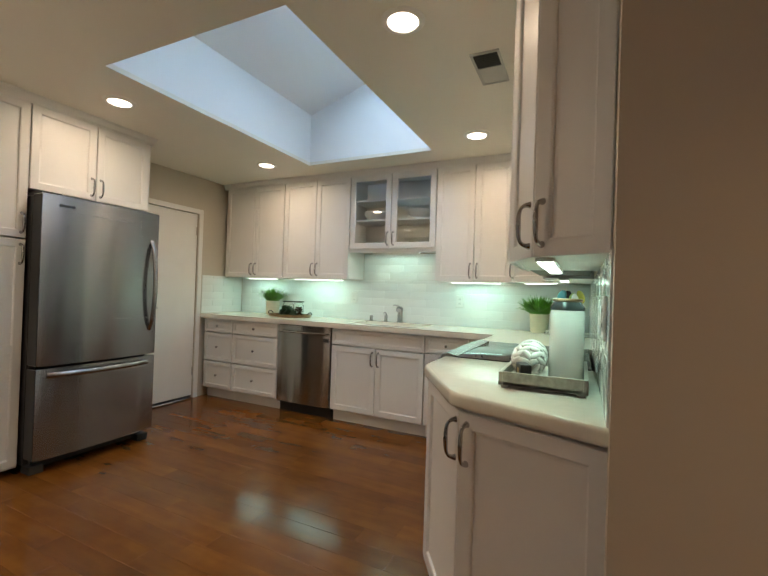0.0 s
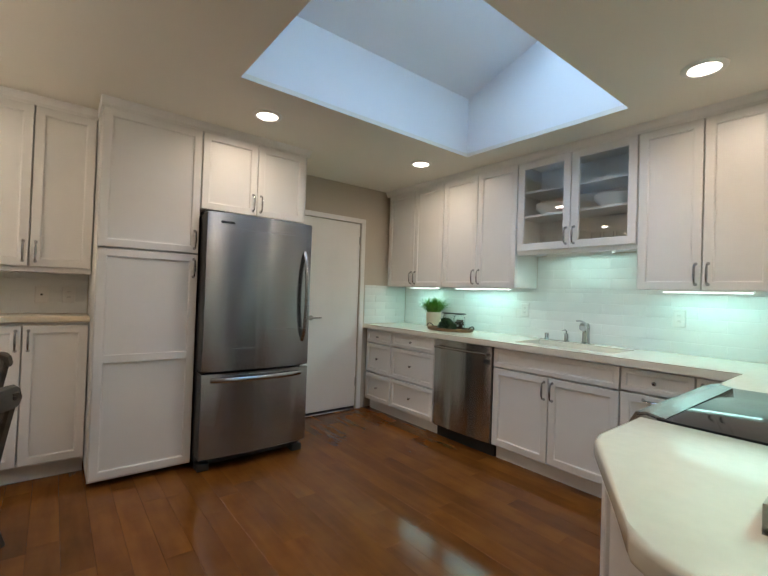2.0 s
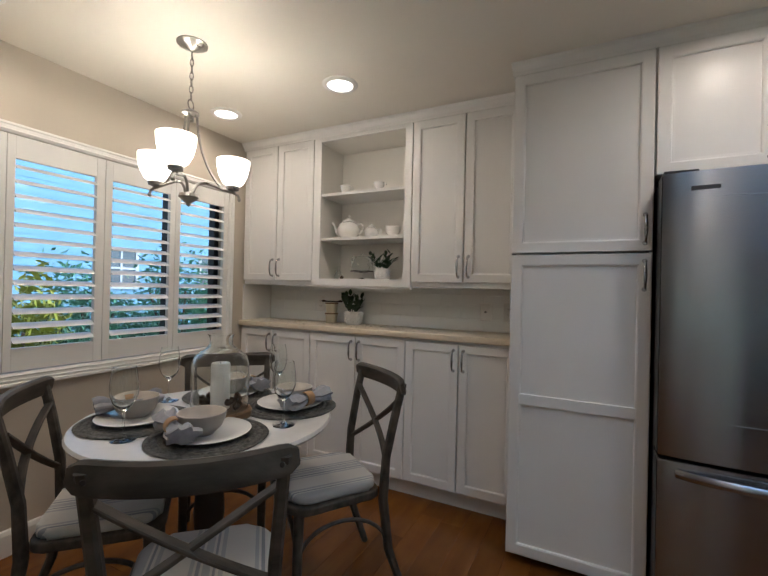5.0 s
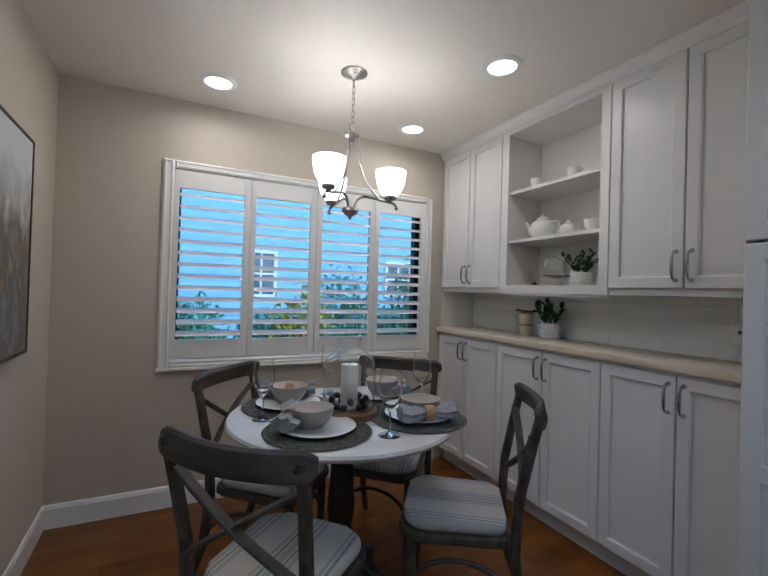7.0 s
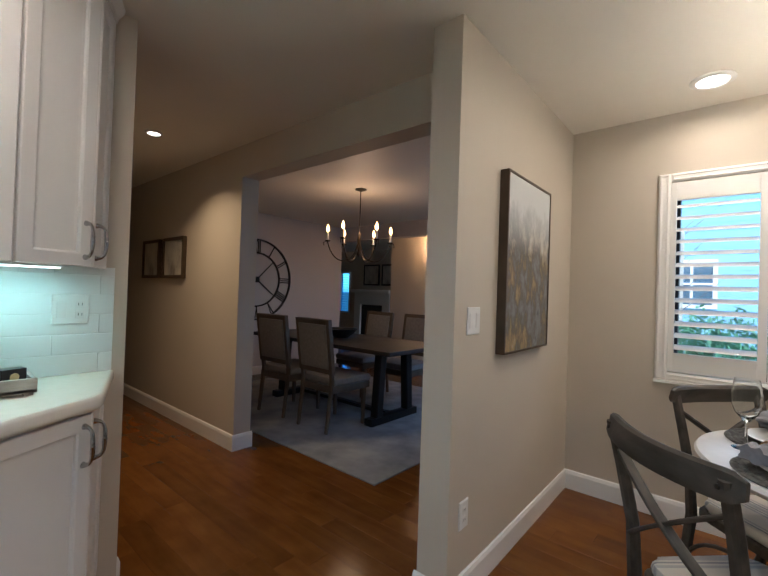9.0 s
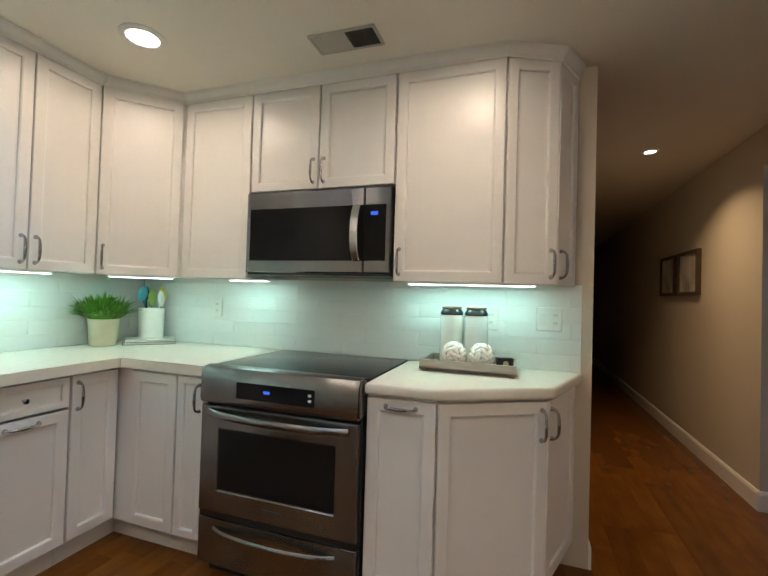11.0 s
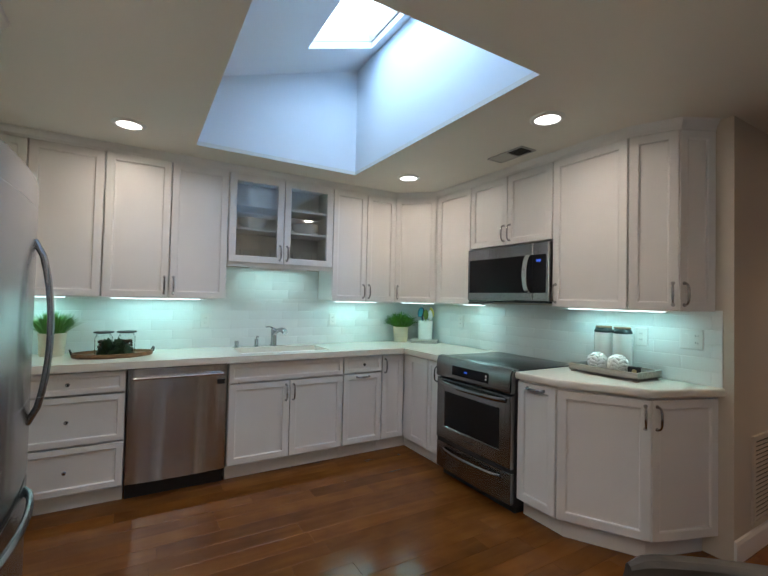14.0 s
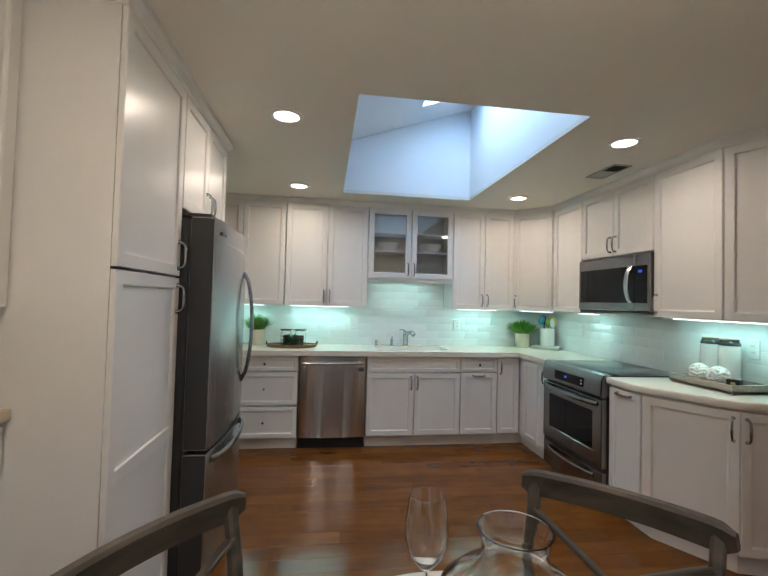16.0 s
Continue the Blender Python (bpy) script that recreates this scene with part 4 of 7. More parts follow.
lo = part("freezer_drawer", bowed_front(w, 0.095, 0.676, 0.012, 0.118, 0.022), STEEL, fridge, "brushed stainless steel drawer front")
part("handle", bow_handle((0.06, -0.122, 0.632), (w - 0.06, -0.122, 0.632), 0.055, 0.012), STEEL, lo, "curved steel handle")
for sx0, sx1 in ((-0.0024, -0.0004), (w + 0.0004, w + 0.0024)):
    part("side_panel", boxes((sx0, sx1, -0.114, -0.014, 0.70, 1.79)), DARKSTEEL, up, "dark grey door side", smooth=False)
    part("side_panel", boxes((sx0, sx1, -0.114, -0.014, 0.10, 0.67)), DARKSTEEL, lo, "dark grey drawer side", smooth=False)
part("gasket", boxes((0.01, w - 0.01, -0.011, -0.001, 0.10, 1.78)), BLACK, fridge, "black door seal", smooth=False)
part("grille", boxes((0.03, w - 0.03, -0.03, 0.2, 0.025, 0.08)), BLACK, fridge, "black toe grille", smooth=False)
part("hinge_cover", boxes((0.005, 0.12, -0.10, 0.09, 1.799, 1.813), bevel=0.004), DARKSTEEL, fridge)
for fx in (0.005, w - 0.085):
    part("foot", boxes((fx, fx + 0.08, -0.075, 0.03, 0.0, 0.05), bevel=0.005), DARKSTEEL, fridge, "grey roller foot cover")

rw = 0.778
rg = thing("range", facing(-0.59, 2.862, 0, 180), "stainless steel slide-in range with a black glass cooktop", "range")
part("body", boxes((0.004, rw - 0.004, 0.0, 0.63, 0.05, 0.90), bevel=0.003), DARKSTEEL, rg, smooth=False)
part("cooktop", boxes((-0.004, rw + 0.004, 0.03, 0.64, 0.925, 0.937), bevel=0.003), BLACKGLASS, rg, "black ceramic glass cooktop")
bm = bmesh.new()
prof = [(0.05, 0.785), (-0.045, 0.785), (-0.052, 0.80), (-0.048, 0.905), (-0.03, 0.940), (0.0, 0.947), (0.05, 0.939)]
a = [bm.verts.new((0, y, z)) for y, z in prof]
b = [bm.verts.new((rw, y, z)) for y, z in prof]
for i in range(len(prof)):
    bm.faces.new((a[i], a[(i + 1) % len(prof)], b[(i + 1) % len(prof)], b[i]))
bm.faces.new(a[::-1])
bm.faces.new(b)
bmesh.ops.bevel(bm, geom=[e for e in bm.edges if abs(e.verts[0].co.x - e.verts[1].co.x) < 1e-4], offset=0.008, segments=2, affect="EDGES")
cp = part("control_panel", bm, STEELH, rg, "rounded stainless control panel")
part("display", boxes((0.20, rw - 0.20, -0.0545, -0.049, 0.818, 0.888), bevel=0.002), BLACKGLASS, cp, "black glass display", smooth=False)
for k in range(2):
    part("button", boxes((rw - 0.225, rw - 0.212, -0.0562, -0.0546, 0.838 + 0.022 * k, 0.848 + 0.022 * k)), PLATE, cp, "small light button", smooth=False)
part("digits", boxes((rw / 2 - 0.05, rw / 2 - 0.02, -0.0555, -0.0546, 0.85, 0.862)), DISPLAYBLUE, cp, "blue clock digits", smooth=False)
bm = bmesh.new()
rings(bm, rw - 0.012, 0.47, [(0, -0.002), (0, -0.036), (0.006, -0.042), (0.095, -0.042), (0.10, -0.036)], 0.006, 0.30)
od = part("oven_door", bm, STEELH, rg, "stainless oven door", smooth=False)
part("window", boxes((0.105, rw - 0.105, -0.0385, -0.037, 0.405, 0.668)), BLACKGLASS, od, "black glass oven window", smooth=False)
part("handle", bow_handle((0.05, -0.042, 0.742), (rw - 0.05, -0.042, 0.735), 0.05, 0.011), STEELH, od, "curved steel bar handle")
part("badge", boxes((rw / 2 - 0.05, rw / 2 + 0.05, -0.0445, -0.0425, 0.350, 0.360)), DARKSTEEL, od, "small dark name plate", smooth=False)
part("trim_strip", boxes((0.008, rw - 0.008, -0.03, -0.001, 0.272, 0.296)), BLACK, rg, "black gap strip", smooth=False)
wd = part("warming_drawer", bowed_front(rw - 0.012, 0.07, 0.270, 0.002, 0.032, 0.01, bevel=0.004), STEELH, rg, "stainless drawer front", m=pose(0.006, 0, 0))
part("handle", bow_handle((0.09, -0.036, 0.225), (rw - 0.10, -0.036, 0.225), 0.045, 0.010), STEELH, wd, "curved steel bar handle")
part("kick", boxes((0.02, rw - 0.02, 0.03, 0.4, 0.0, 0.05)), BLACK, rg, "black toe kick", smooth=False)

mw = 0.832
mo = thing("microwave", facing(-0.205, 2.934, 1.378, 180), "stainless over-the-range microwave with a black window", "microwave")
part("body", boxes((0, mw, 0.0, 0.262, 0.02, 0.444)), BLACK, mo, smooth=False)
bm = bmesh.new()
rings(bm, 0.690, 0.43, [(0, -0.002), (0, -0.046), (0.006, -0.052), (0.02, -0.052)], 0, 0.012)
mdoor = part("door", bm, STEELH, mo, "stainless door frame", smooth=False)
part("window", boxes((0.028, 0.6905, -0.056, -0.050, 0.075, 0.352), bevel=0.002), BLACKGLASS, mdoor, "dark glass window", smooth=False)
bm = bmesh.new()
n = 12
pts = [Vector((0.655, -0.060 - 0.040 * math.sin(math.pi * i / n) ** 0.6, 0.078 + 0.272 * i / n)) for i in range(n + 1)]
sweep(bm, pts, rect(0.012, 0.042, 0.004), (1, 0, 0))
part("handle", bm, STEELB, mdoor, "bright curved handle")
bm = bmesh.new()
rings(bm, mw - 0.692, 0.43, [(0, -0.002), (0, -0.046), (0.006, -0.052), (0.02, -0.052)], 0.692, 0.012)
pn = part("panel", bm, STEELH, mo, "stainless control side", smooth=False)
part("keypad", boxes((0.6930, 0.806, -0.056, -0.050, 0.075, 0.352), bevel=0.002), BLACKGLASS, pn, "black key panel", smooth=False)
part("digits", boxes((0.728, 0.765, -0.0572, -0.0562, 0.300, 0.318)), DISPLAYBLUE, pn, "blue clock digits", smooth=False)
for r in range(5):
    for c in range(3):
        part("key", boxes((0.708 + 0.03 * c, 0.728 + 0.03 * c, -0.0568, -0.0562, 0.100 + 0.034 * r, 0.116 + 0.034 * r)), BLACKGLASS, pn, smooth=False)
part("underside", boxes((0.01, mw - 0.01, -0.04, 0.25, 0.0, 0.0195), bevel=0.002), BLACK, mo, "dark vent underside", smooth=False)

dw = thing("dishwasher", facing(-2.772, 3.45, 0, -90), "stainless steel dishwasher with a bar handle", "dishwasher")
part("case", boxes((0.003, 0.632, 0.0, 0.54, 0.10, 0.880)), BLACK, dw, smooth=False)
part("front", bowed_front(0.623, 0.115, 0.877, 0.002, 0.020, 0.015, 16, 0.003), STEELB, dw, "brushed steel front", m=pose(0.006, 0, 0))
bm = bmesh.new()
tube(bm, [(0.035, -0.055, 0.815), (0.60, -0.055, 0.815)], 0.010, 10)
for hx in (0.05, 0.585):
    tube(bm, [(hx, -0.026, 0.815), (hx, -0.054, 0.815)], 0.007, 8)
part("handle", bm, STEELB, dw, "straight steel bar handle")
part("vent", boxes((0.560, 0.612, -0.0335, -0.020, 0.738, 0.772), bevel=0.0008), BLACK, dw, "small black vent", smooth=False)
part("toe_kick", boxes((0.004, 0.630, 0.045, 0.1, 0.0, 0.10)), BLACK, dw, "black toe kick", smooth=False)

# sink, faucet
sx0, sx1, sy0, sy1 = SINK
bm = bmesh.new()
o = 0.012
zt, zb = TZ0 - 0.001, 0.71
top = [bm.verts.new(p) for p in ((sx0 - o, sy0 - o, zt), (sx1 + o, sy0 - o, zt), (sx1 + o, sy1 + o, zt), (sx0 - o, sy1 + o, zt))]
inn = [bm.verts.new(p) for p in ((sx0 - 0.002, sy0 - 0.002, zt), (sx1 + 0.002, sy0 - 0.002, zt), (sx1 + 0.002, sy1 + 0.002, zt), (sx0 - 0.002, sy1 + 0.002, zt))]
bot = [bm.verts.new(p) for p in ((sx0 + 0.02, sy0 + 0.02, zb), (sx1 - 0.02, sy0 + 0.02, zb), (sx1 - 0.02, sy1 - 0.02, zb), (sx0 + 0.02, sy1 - 0.02, zb))]
ob_ = [bm.verts.new(p) for p in ((sx0 - o, sy0 - o, zb - 0.01), (sx1 + o, sy0 - o, zb - 0.01), (sx1 + o, sy1 + o, zb - 0.01), (sx0 - o, sy1 + o, zb - 0.01))]
for u, v in ((ob_, top), (top, inn), (inn, bot)):
    for i in range(4):
        bm.faces.new((u[i], u[(i + 1) % 4], v[(i + 1) % 4], v[i]))
bm.faces.new(bot)
bm.faces.new(ob_[::-1])
sk = thing("sink", pose(0, 0, 0), "white undermount kitchen sink basin", "sink")
part("basin", bm, PORCELAIN, sk, smooth=False)
bm = bmesh.new()
lathe(bm, [(0.045, zb + 0.001), (0.045, zb + 0.004), (0.02, zb + 0.002), (0, zb + 0.002)], 16, ((sx0 + sx1) / 2, (sy0 + sy1) / 2, 0))
part("drain", bm, CHROME, sk, "chrome drain")
fa = thing("faucet", pose(-1.655, 3.955, TZ1), "chrome single-lever kitchen faucet behind the sink", "faucet")
bm = bmesh.new()
lathe(bm, [(0.034, 0), (0.034, 0.008), (0.028, 0.012), (0.026, 0.10), (0.029, 0.115), (0.028, 0.145), (0.016, 0.16), (0, 0.162)], 18)
part("body", bm, CHROME, fa)
bm = bmesh.new()
tube(bm, bezier((0, -0.01, 0.10), (0.01, -0.06, 0.16), (0.04, -0.13, 0.17), (0.055, -0.17, 0.13), 8), 0.019, 12, [1, 1, 1, 1, 1, 1.1, 1.25, 1.35, 1.35])
part("spout", bm, CHROME, fa)
bm = bmesh.new()
tube(bm, bezier((0, 0, 0.155), (-0.02, -0.005, 0.175), (-0.05, -0.01, 0.178), (-0.075, -0.012, 0.172), 6), 0.006, 8)
part("lever", bm, CHROME, fa)
for px, hgt, lab in ((-1.98, 0.055, "short chrome air gap cap on the counter"), (-1.81, 0.065, "chrome soap dispenser on the counter")):
    sd = thing("soap_dispenser" if hgt > 0.06 else "air_gap", pose(px, 3.95, TZ1), lab, "sink fitting")
    bm = bmesh.new()
    lathe(bm, [(0.022, 0), (0.022, 0.006), (0.016, 0.01), (0.016, hgt - 0.01), (0.018, hgt), (0, hgt + 0.004)], 14)
    part("base", bm, CHROME, sd)
    if hgt > 0.06:
        bm = bmesh.new()
        tube(bm, [(0, 0, hgt), (0, 0, hgt + 0.02), (0, -0.02, hgt + 0.03), (0, -0.06, hgt + 0.026)], 0.006, 8)
        part("nozzle", bm, CHROME, sd)

# ---- doors and trim ----
dr = thing("door_1", facing(XW - 0.012, 2.45, 0, 0), "flat white painted door, closed, beside the refrigerator", "door", kind="structure")
part("leaf", boxes((0, 0.88, 0, 0.04, 0.030, 2.03), bevel=0.002), TRIM, dr, smooth=False)
# Black strip stands in for the shade in the gap under the leaf.
part("gap_shade_strip", boxes((0, 0.88, 0.012, 0.036, 0.0, 0.0295)), BLACK, dr, "black strip standing in for the shaded gap under the door", smooth=False)
bm = bmesh.new()
lathe(bm, [(0.026, 0), (0.026, 0.01), (0.01, 0.014), (0.01, 0.045)], 14)
bmesh.ops.rotate(bm, verts=bm.verts, matrix=Matrix.Rotation(radians(90), 3, "X"))
tube(bm, [(0, -0.042, 0), (0.05, -0.046, 0.002), (0.10, -0.045, 0.004)], 0.008, 8)
part("lever", bm, NICKEL, dr, "nickel lever handle", m=pose(0.30, 0, 1.0))
for hz in (0.25, 1.8):
    part("hinge", boxes((0.872, 0.884, -0.006, 0.002, hz, hz + 0.09)), NICKEL, dr, smooth=False)
solid("trim", boxes((XW, XW + 0.016, 3.337, 3.387, 0, 2.035), (XW, XW + 0.016, 2.43, 3.387, 2.035, 2.085), bevel=0.003), TRIM, "white door casing", "trim", kind="structure")
solid("trim", boxes((2.07, 2.13, HALL_N - 0.016, HALL_N, 0, 2.05), (2.95, 3.01, HALL_N - 0.016, HALL_N, 0, 2.05), (2.07, 3.01, HALL_N - 0.016, HALL_N, 2.05, 2.11)), TRIM, "white hallway door casing", "trim", kind="structure")
d2 = thing("door_2", facing(2.13, HALL_N + 0.03, 0, -90), "white hallway door, closed", "door", kind="structure")
part("leaf", boxes((0.004, 0.816, 0, 0.04, 0.01, 2.045)), TRIM, d2, smooth=False)

# return air grille on the hall wall
gr = thing("air_grille", facing(0.30, HALL_N, 0.14, -90), "beige painted return air grille low on the hall wall", "vent")
part("frame", boxes((0, 0.5, -0.012, 0, 0, 0.03), (0, 0.5, -0.012, 0, 0.48, 0.51), (0, 0.03, -0.012, 0, 0.03, 0.48), (0.47, 0.5, -0.012, 0, 0.03, 0.48)), WALL, gr, smooth=False)
for i in range(18):
    part("slat", boxes((0.03, 0.47, -0.009, -0.006, 0.036 + 0.0245 * i, 0.052 + 0.0245 * i)), WALL, gr, smooth=False)
# Dark sheet behind the slats stands in for the shaded duct.
part("backing", boxes((0.03, 0.47, -0.004, -0.001, 0.03, 0.48)), VENTDARK, gr, smooth=False)

# ceiling fixtures
for i, (cx, cy) in enumerate(CANS + [(1.43, 0.60)]):
    k = 0.6 if i == 8 else 1.0
    cn = thing("recessed_light", pose(cx, cy, CEIL), "lit recessed ceiling light in a white trim ring", "light", "recessed ceiling lights")
    bm = bmesh.new()
    lathe(bm, [(0.068 * k, -0.002), (0.070 * k, -0.010), (0.088 * k, -0.009), (0.098 * k, -0.003), (0.098 * k, 0.0)], 28, cap=False)
    part("ring", bm, TRIM, cn)
    bm = bmesh.new()
    lathe(bm, [(0.068 * k, -0.003), (0.04 * k, -0.0055), (0, -0.006)], 28, cap=False)
    part("lens", bm, CANGLOW, cn, "glowing lens")
vt = thing("ceiling_vent", pose(-0.535, 2.115, CEIL), "rectangular ceiling register with one half dark and open", "vent")
part("frame", boxes((0, 0.145, 0, 0.012, -0.008, 0), (0, 0.145, 0.308, 0.32, -0.008, 0), (0, 0.012, 0.012, 0.308, -0.008, 0), (0.133, 0.145, 0.012, 0.308, -0.008, 0), (0.012, 0.133, 0.145, 0.155, -0.008, 0)), VENTMAT, vt, smooth=False)
# Flat dark plate painted as the shade inside the open duct.
part("opening", boxes((0.012, 0.133, 0.012, 0.145, -0.003, -0.0005)), VENTDARK, vt, "dark plate standing in for the shaded open half", smooth=False)
part("plate", boxes((0.012, 0.133, 0.155, 0.308, -0.005, -0.0005)), VENTMAT, vt, "closed grey half", smooth=False)
for i in range(7):
    part("slat", boxes((0.014, 0.131, 0.016 + 0.018 * i, 0.020 + 0.018 * i, -0.0065, -0.0032)), VENTDARK, vt, smooth=False)


# switches and outlets
def plate(m, w, h, kind, name):
    p = thing(name, m, {"outlet": "white duplex outlet plate on the wall", "switch": "white wall switch plate", "combo": "white double plate with a switch and an outlet", "knob": "white wall plate with a small round jack"}[kind], "outlet" if kind != "switch" else "switch")
    bm = bmesh.new()
    rings(bm, w, h, [(0, -0.0005), (0, -0.004), (0.004, -0.007), (0.012, -0.007)], -w / 2, -h / 2)
    part("cover", bm, PLATE, p, smooth=False)
    cols = [(-w / 4, "switch"), (w / 4, "outlet")] if kind == "combo" else [(-w / 4, "switch"), (w / 4, "switch")] if kind == "switch" and w > 0.1 else [(0, kind)]
    for cx, k in cols:
        if k == "switch":
            part("rocker", boxes((cx - 0.016, cx + 0.016, -0.0105, -0.0072, -0.032, 0.032), bevel=0.001), WHITE, p, smooth=False)
        elif k == "outlet":
            for dz in (-0.02, 0.02):
                part("socket", boxes((cx - 0.015, cx + 0.015, -0.0090, -0.0072, dz - 0.014, dz + 0.014), bevel=0.0007), WHITE, p, smooth=False)
                part("slot", boxes((cx - 0.007, cx - 0.005, -0.0096, -0.0091, dz - 0.004, dz + 0.006), (cx + 0.005, cx + 0.007, -0.0096, -0.0091, dz - 0.004, dz + 0.006)), BLACK, p, smooth=False)
        else:
            bm = bmesh.new()
            lathe(bm, [(0.007, 0), (0.007, 0.006), (0, 0.006)], 12)
            bmesh.ops.rotate(bm, verts=bm.verts, matrix=Matrix.Rotation(radians(90), 3, "X"))
            part("jack", bm, BLACK, p, m=pose(cx, -0.0072, 0))
    return p


ty = YN - 0.0075
tx = XE - 0.0075
plate(facing(-2.229, ty, 1.166, -90), 0.075, 0.118, "outlet", "outlet")
plate(facing(-1.057, ty, 1.17, -90), 0.075, 0.118, "outlet", "outlet")
plate(facing(tx, 3.375, 1.175, 180), 0.075, 0.118, "outlet", "outlet")
plate(facing(tx, 1.643, 1.18, 180), 0.075, 0.118, "outlet", "outlet")
plate(facing(tx, 1.364, 1.190, 180), 0.12, 0.118, "combo", "outlet")
plate(facing(-1.634, YS, 0.30, 90), 0.075, 0.118, "outlet", "outlet")
plate(facing(STUB_X + 0.002, 0.225, 0.372, 181.1), 0.075, 0.118, "outlet", "outlet")
plate(facing(STUB_X + 0.002, 0.188, 1.188, 181.1), 0.112, 0.118, "switch", "light_switch")
plate(facing(XW + 0.006, -0.679, 1.195, 0), 0.075, 0.118, "outlet", "outlet")
plate(facing(XW + 0.006, 0.636, 1.185, 0), 0.075, 0.118, "knob", "outlet")
plate(facing(XW + 0.006, 0.786, 1.188, 0), 0.075, 0.118, "outlet", "outlet")
plate(facing(DIN_E, -1.25, 0.33, 180), 0.075, 0.118, "outlet", "outlet")

# ---- nook window with shutters ----
win = thing("window_1", facing(WIN[1], YS, 0, 90), "white cased window with plantation shutters", "window", kind="structure")
ww, wz0, wz1 = WIN[1] - WIN[0], WIN[2], WIN[3]
part("window_frame", boxes((0, 0.04, 0.09, 0.15, wz0, wz1), (ww - 0.04, ww, 0.09, 0.15, wz0, wz1), (0.04, ww - 0.04, 0.09, 0.15, wz0, wz0 + 0.04), (0.04, ww - 0.04, 0.09, 0.15, wz1 - 0.04, wz1), (ww * 0.76, ww * 0.79, 0.09, 0.15, wz0 + 0.04, wz1 - 0.04)), BLACK, win, "dark window frame", smooth=False)
for a, b in ((0.04, ww * 0.76), (ww * 0.79, ww - 0.04)):
    part("pane", boxes((a, b, 0.118, 0.122, wz0 + 0.04, wz1 - 0.04)), PANE, win, smooth=False).visible_shadow = False
for nm, r in (("casing", (-0.062, 0.0, wz0 - 0.045, wz1 + 0.05)), ("casing", (ww, ww + 0.055, wz0 - 0.045, wz1 + 0.05))):
    bm = bmesh.new()
    rings(bm, r[1] - r[0], r[3] - r[2], [(0, -0.0005), (0, -0.016), (0.012, -0.026), (0.022, -0.020), (0.024, -0.020)], r[0], r[2])
    part(nm, bm, TRIM, win, smooth=False)
for z0_, z1_ in ((wz0 - 0.045, wz0), (wz1, wz1 + 0.05)):
    bm = bmesh.new()
    rings(bm, ww, z1_ - z0_, [(0, -0.0005), (0, -0.016), (0.012, -0.024), (0.018, -0.020)], 0.0, z0_)
    part("casing", bm, TRIM, win, smooth=False)
part("window_sill", boxes((-0.066, ww + 0.058, -0.036, -0.0005, wz0 - 0.062, wz0 - 0.046), bevel=0.003), TRIM, win, smooth=False)

pw = ww / 4
OPENS = [(0.030, 0.040), (0.034, 0.045), (0.040, 0.038), (0.038, 0.042)]
for k in range(4):
    pnl = thing("shutter", facing(WIN[1] - k * pw, YS + 0.012, 0, 90), "white plantation shutter panel with open louvres", "shutter", "window shutters")
    l, r = OPENS[k]
    z0_, z1_ = wz0 + 0.008, wz1 - 0.004
    lz0, lz1 = 0.995, 1.905
    g = 0.0015
    part("stile", boxes((g, l, 0, 0.028, z0_, z1_), bevel=0.002), TRIM, pnl, smooth=False)
    part("stile", boxes((pw - r, pw - g, 0, 0.028, z0_, z1_), bevel=0.002), TRIM, pnl, smooth=False)
    part("rail", boxes((l, pw - r, 0.001, 0.027, z0_, lz0 - 0.002), bevel=0.002), TRIM, pnl, smooth=False)
    part("rail", boxes((l, pw - r, 0.001, 0.027, lz1 + 0.002, z1_), bevel=0.002), TRIM, pnl, smooth=False)
    bm = bmesh.new()
    ln = pw - l - r - 0.004
    sweep(bm, [(0.0, 0, 0), (ln, 0, 0)], [(0.031 * math.cos(a), 0.0048 * math.sin(a)) for a in (2 * math.pi * i / 12 for i in range(12))])
    lme = link_mesh("louvre", bm, TRIM, True)
    for i in range(13):
        sub("louvre", lme, pnl, pose(l + 0.002, 0.014, lz0 + 0.035 + 0.07 * i, LOUVRE_TILT, 0, 0))
    for hz in (1.05, 1.85):
        part("hinge", boxes((-0.004 if k % 2 == 0 else pw - 0.004, 0.004 if k % 2 == 0 else pw + 0.004, -0.005, -0.0005, hz, hz + 0.06)), PLATE, pnl, smooth=False)

# ---- nook chandelier ----
ch = thing("chandelier", pose(-2.42, -0.42, CEIL), "brushed nickel chandelier with three lit opal glass bowls", "chandelier")
bm = bmesh.new()
lathe(bm, [(0.068, 0), (0.068, -0.006), (0.05, -0.016), (0.022, -0.024), (0.012, -0.034), (0, -0.036)], 24)
part("canopy", bm, NICKEL, ch)
z = -0.04
k = 0
while z > -0.255:
    bm = bmesh.new()
    pts = [(0.008 * math.cos(a), 0, -0.018 + 0.019 * math.sin(a)) for a in (2 * math.pi * i / 10 for i in range(10))]
    tube(bm, pts, 0.0022, 6, closed=True)
    part("chain_link", bm, NICKEL, ch, m=pose(0, 0, z, 0, 0, 35 + 90 * (k % 2)))
    z -= 0.031
    k += 1
bm = bmesh.new()
pts = [(0.022 * math.cos(a), 0, -0.285 + 0.022 * math.sin(a)) for a in (2 * math.pi * i / 18 for i in range(18))]
tube(bm, pts, 0.003, 6, closed=True)
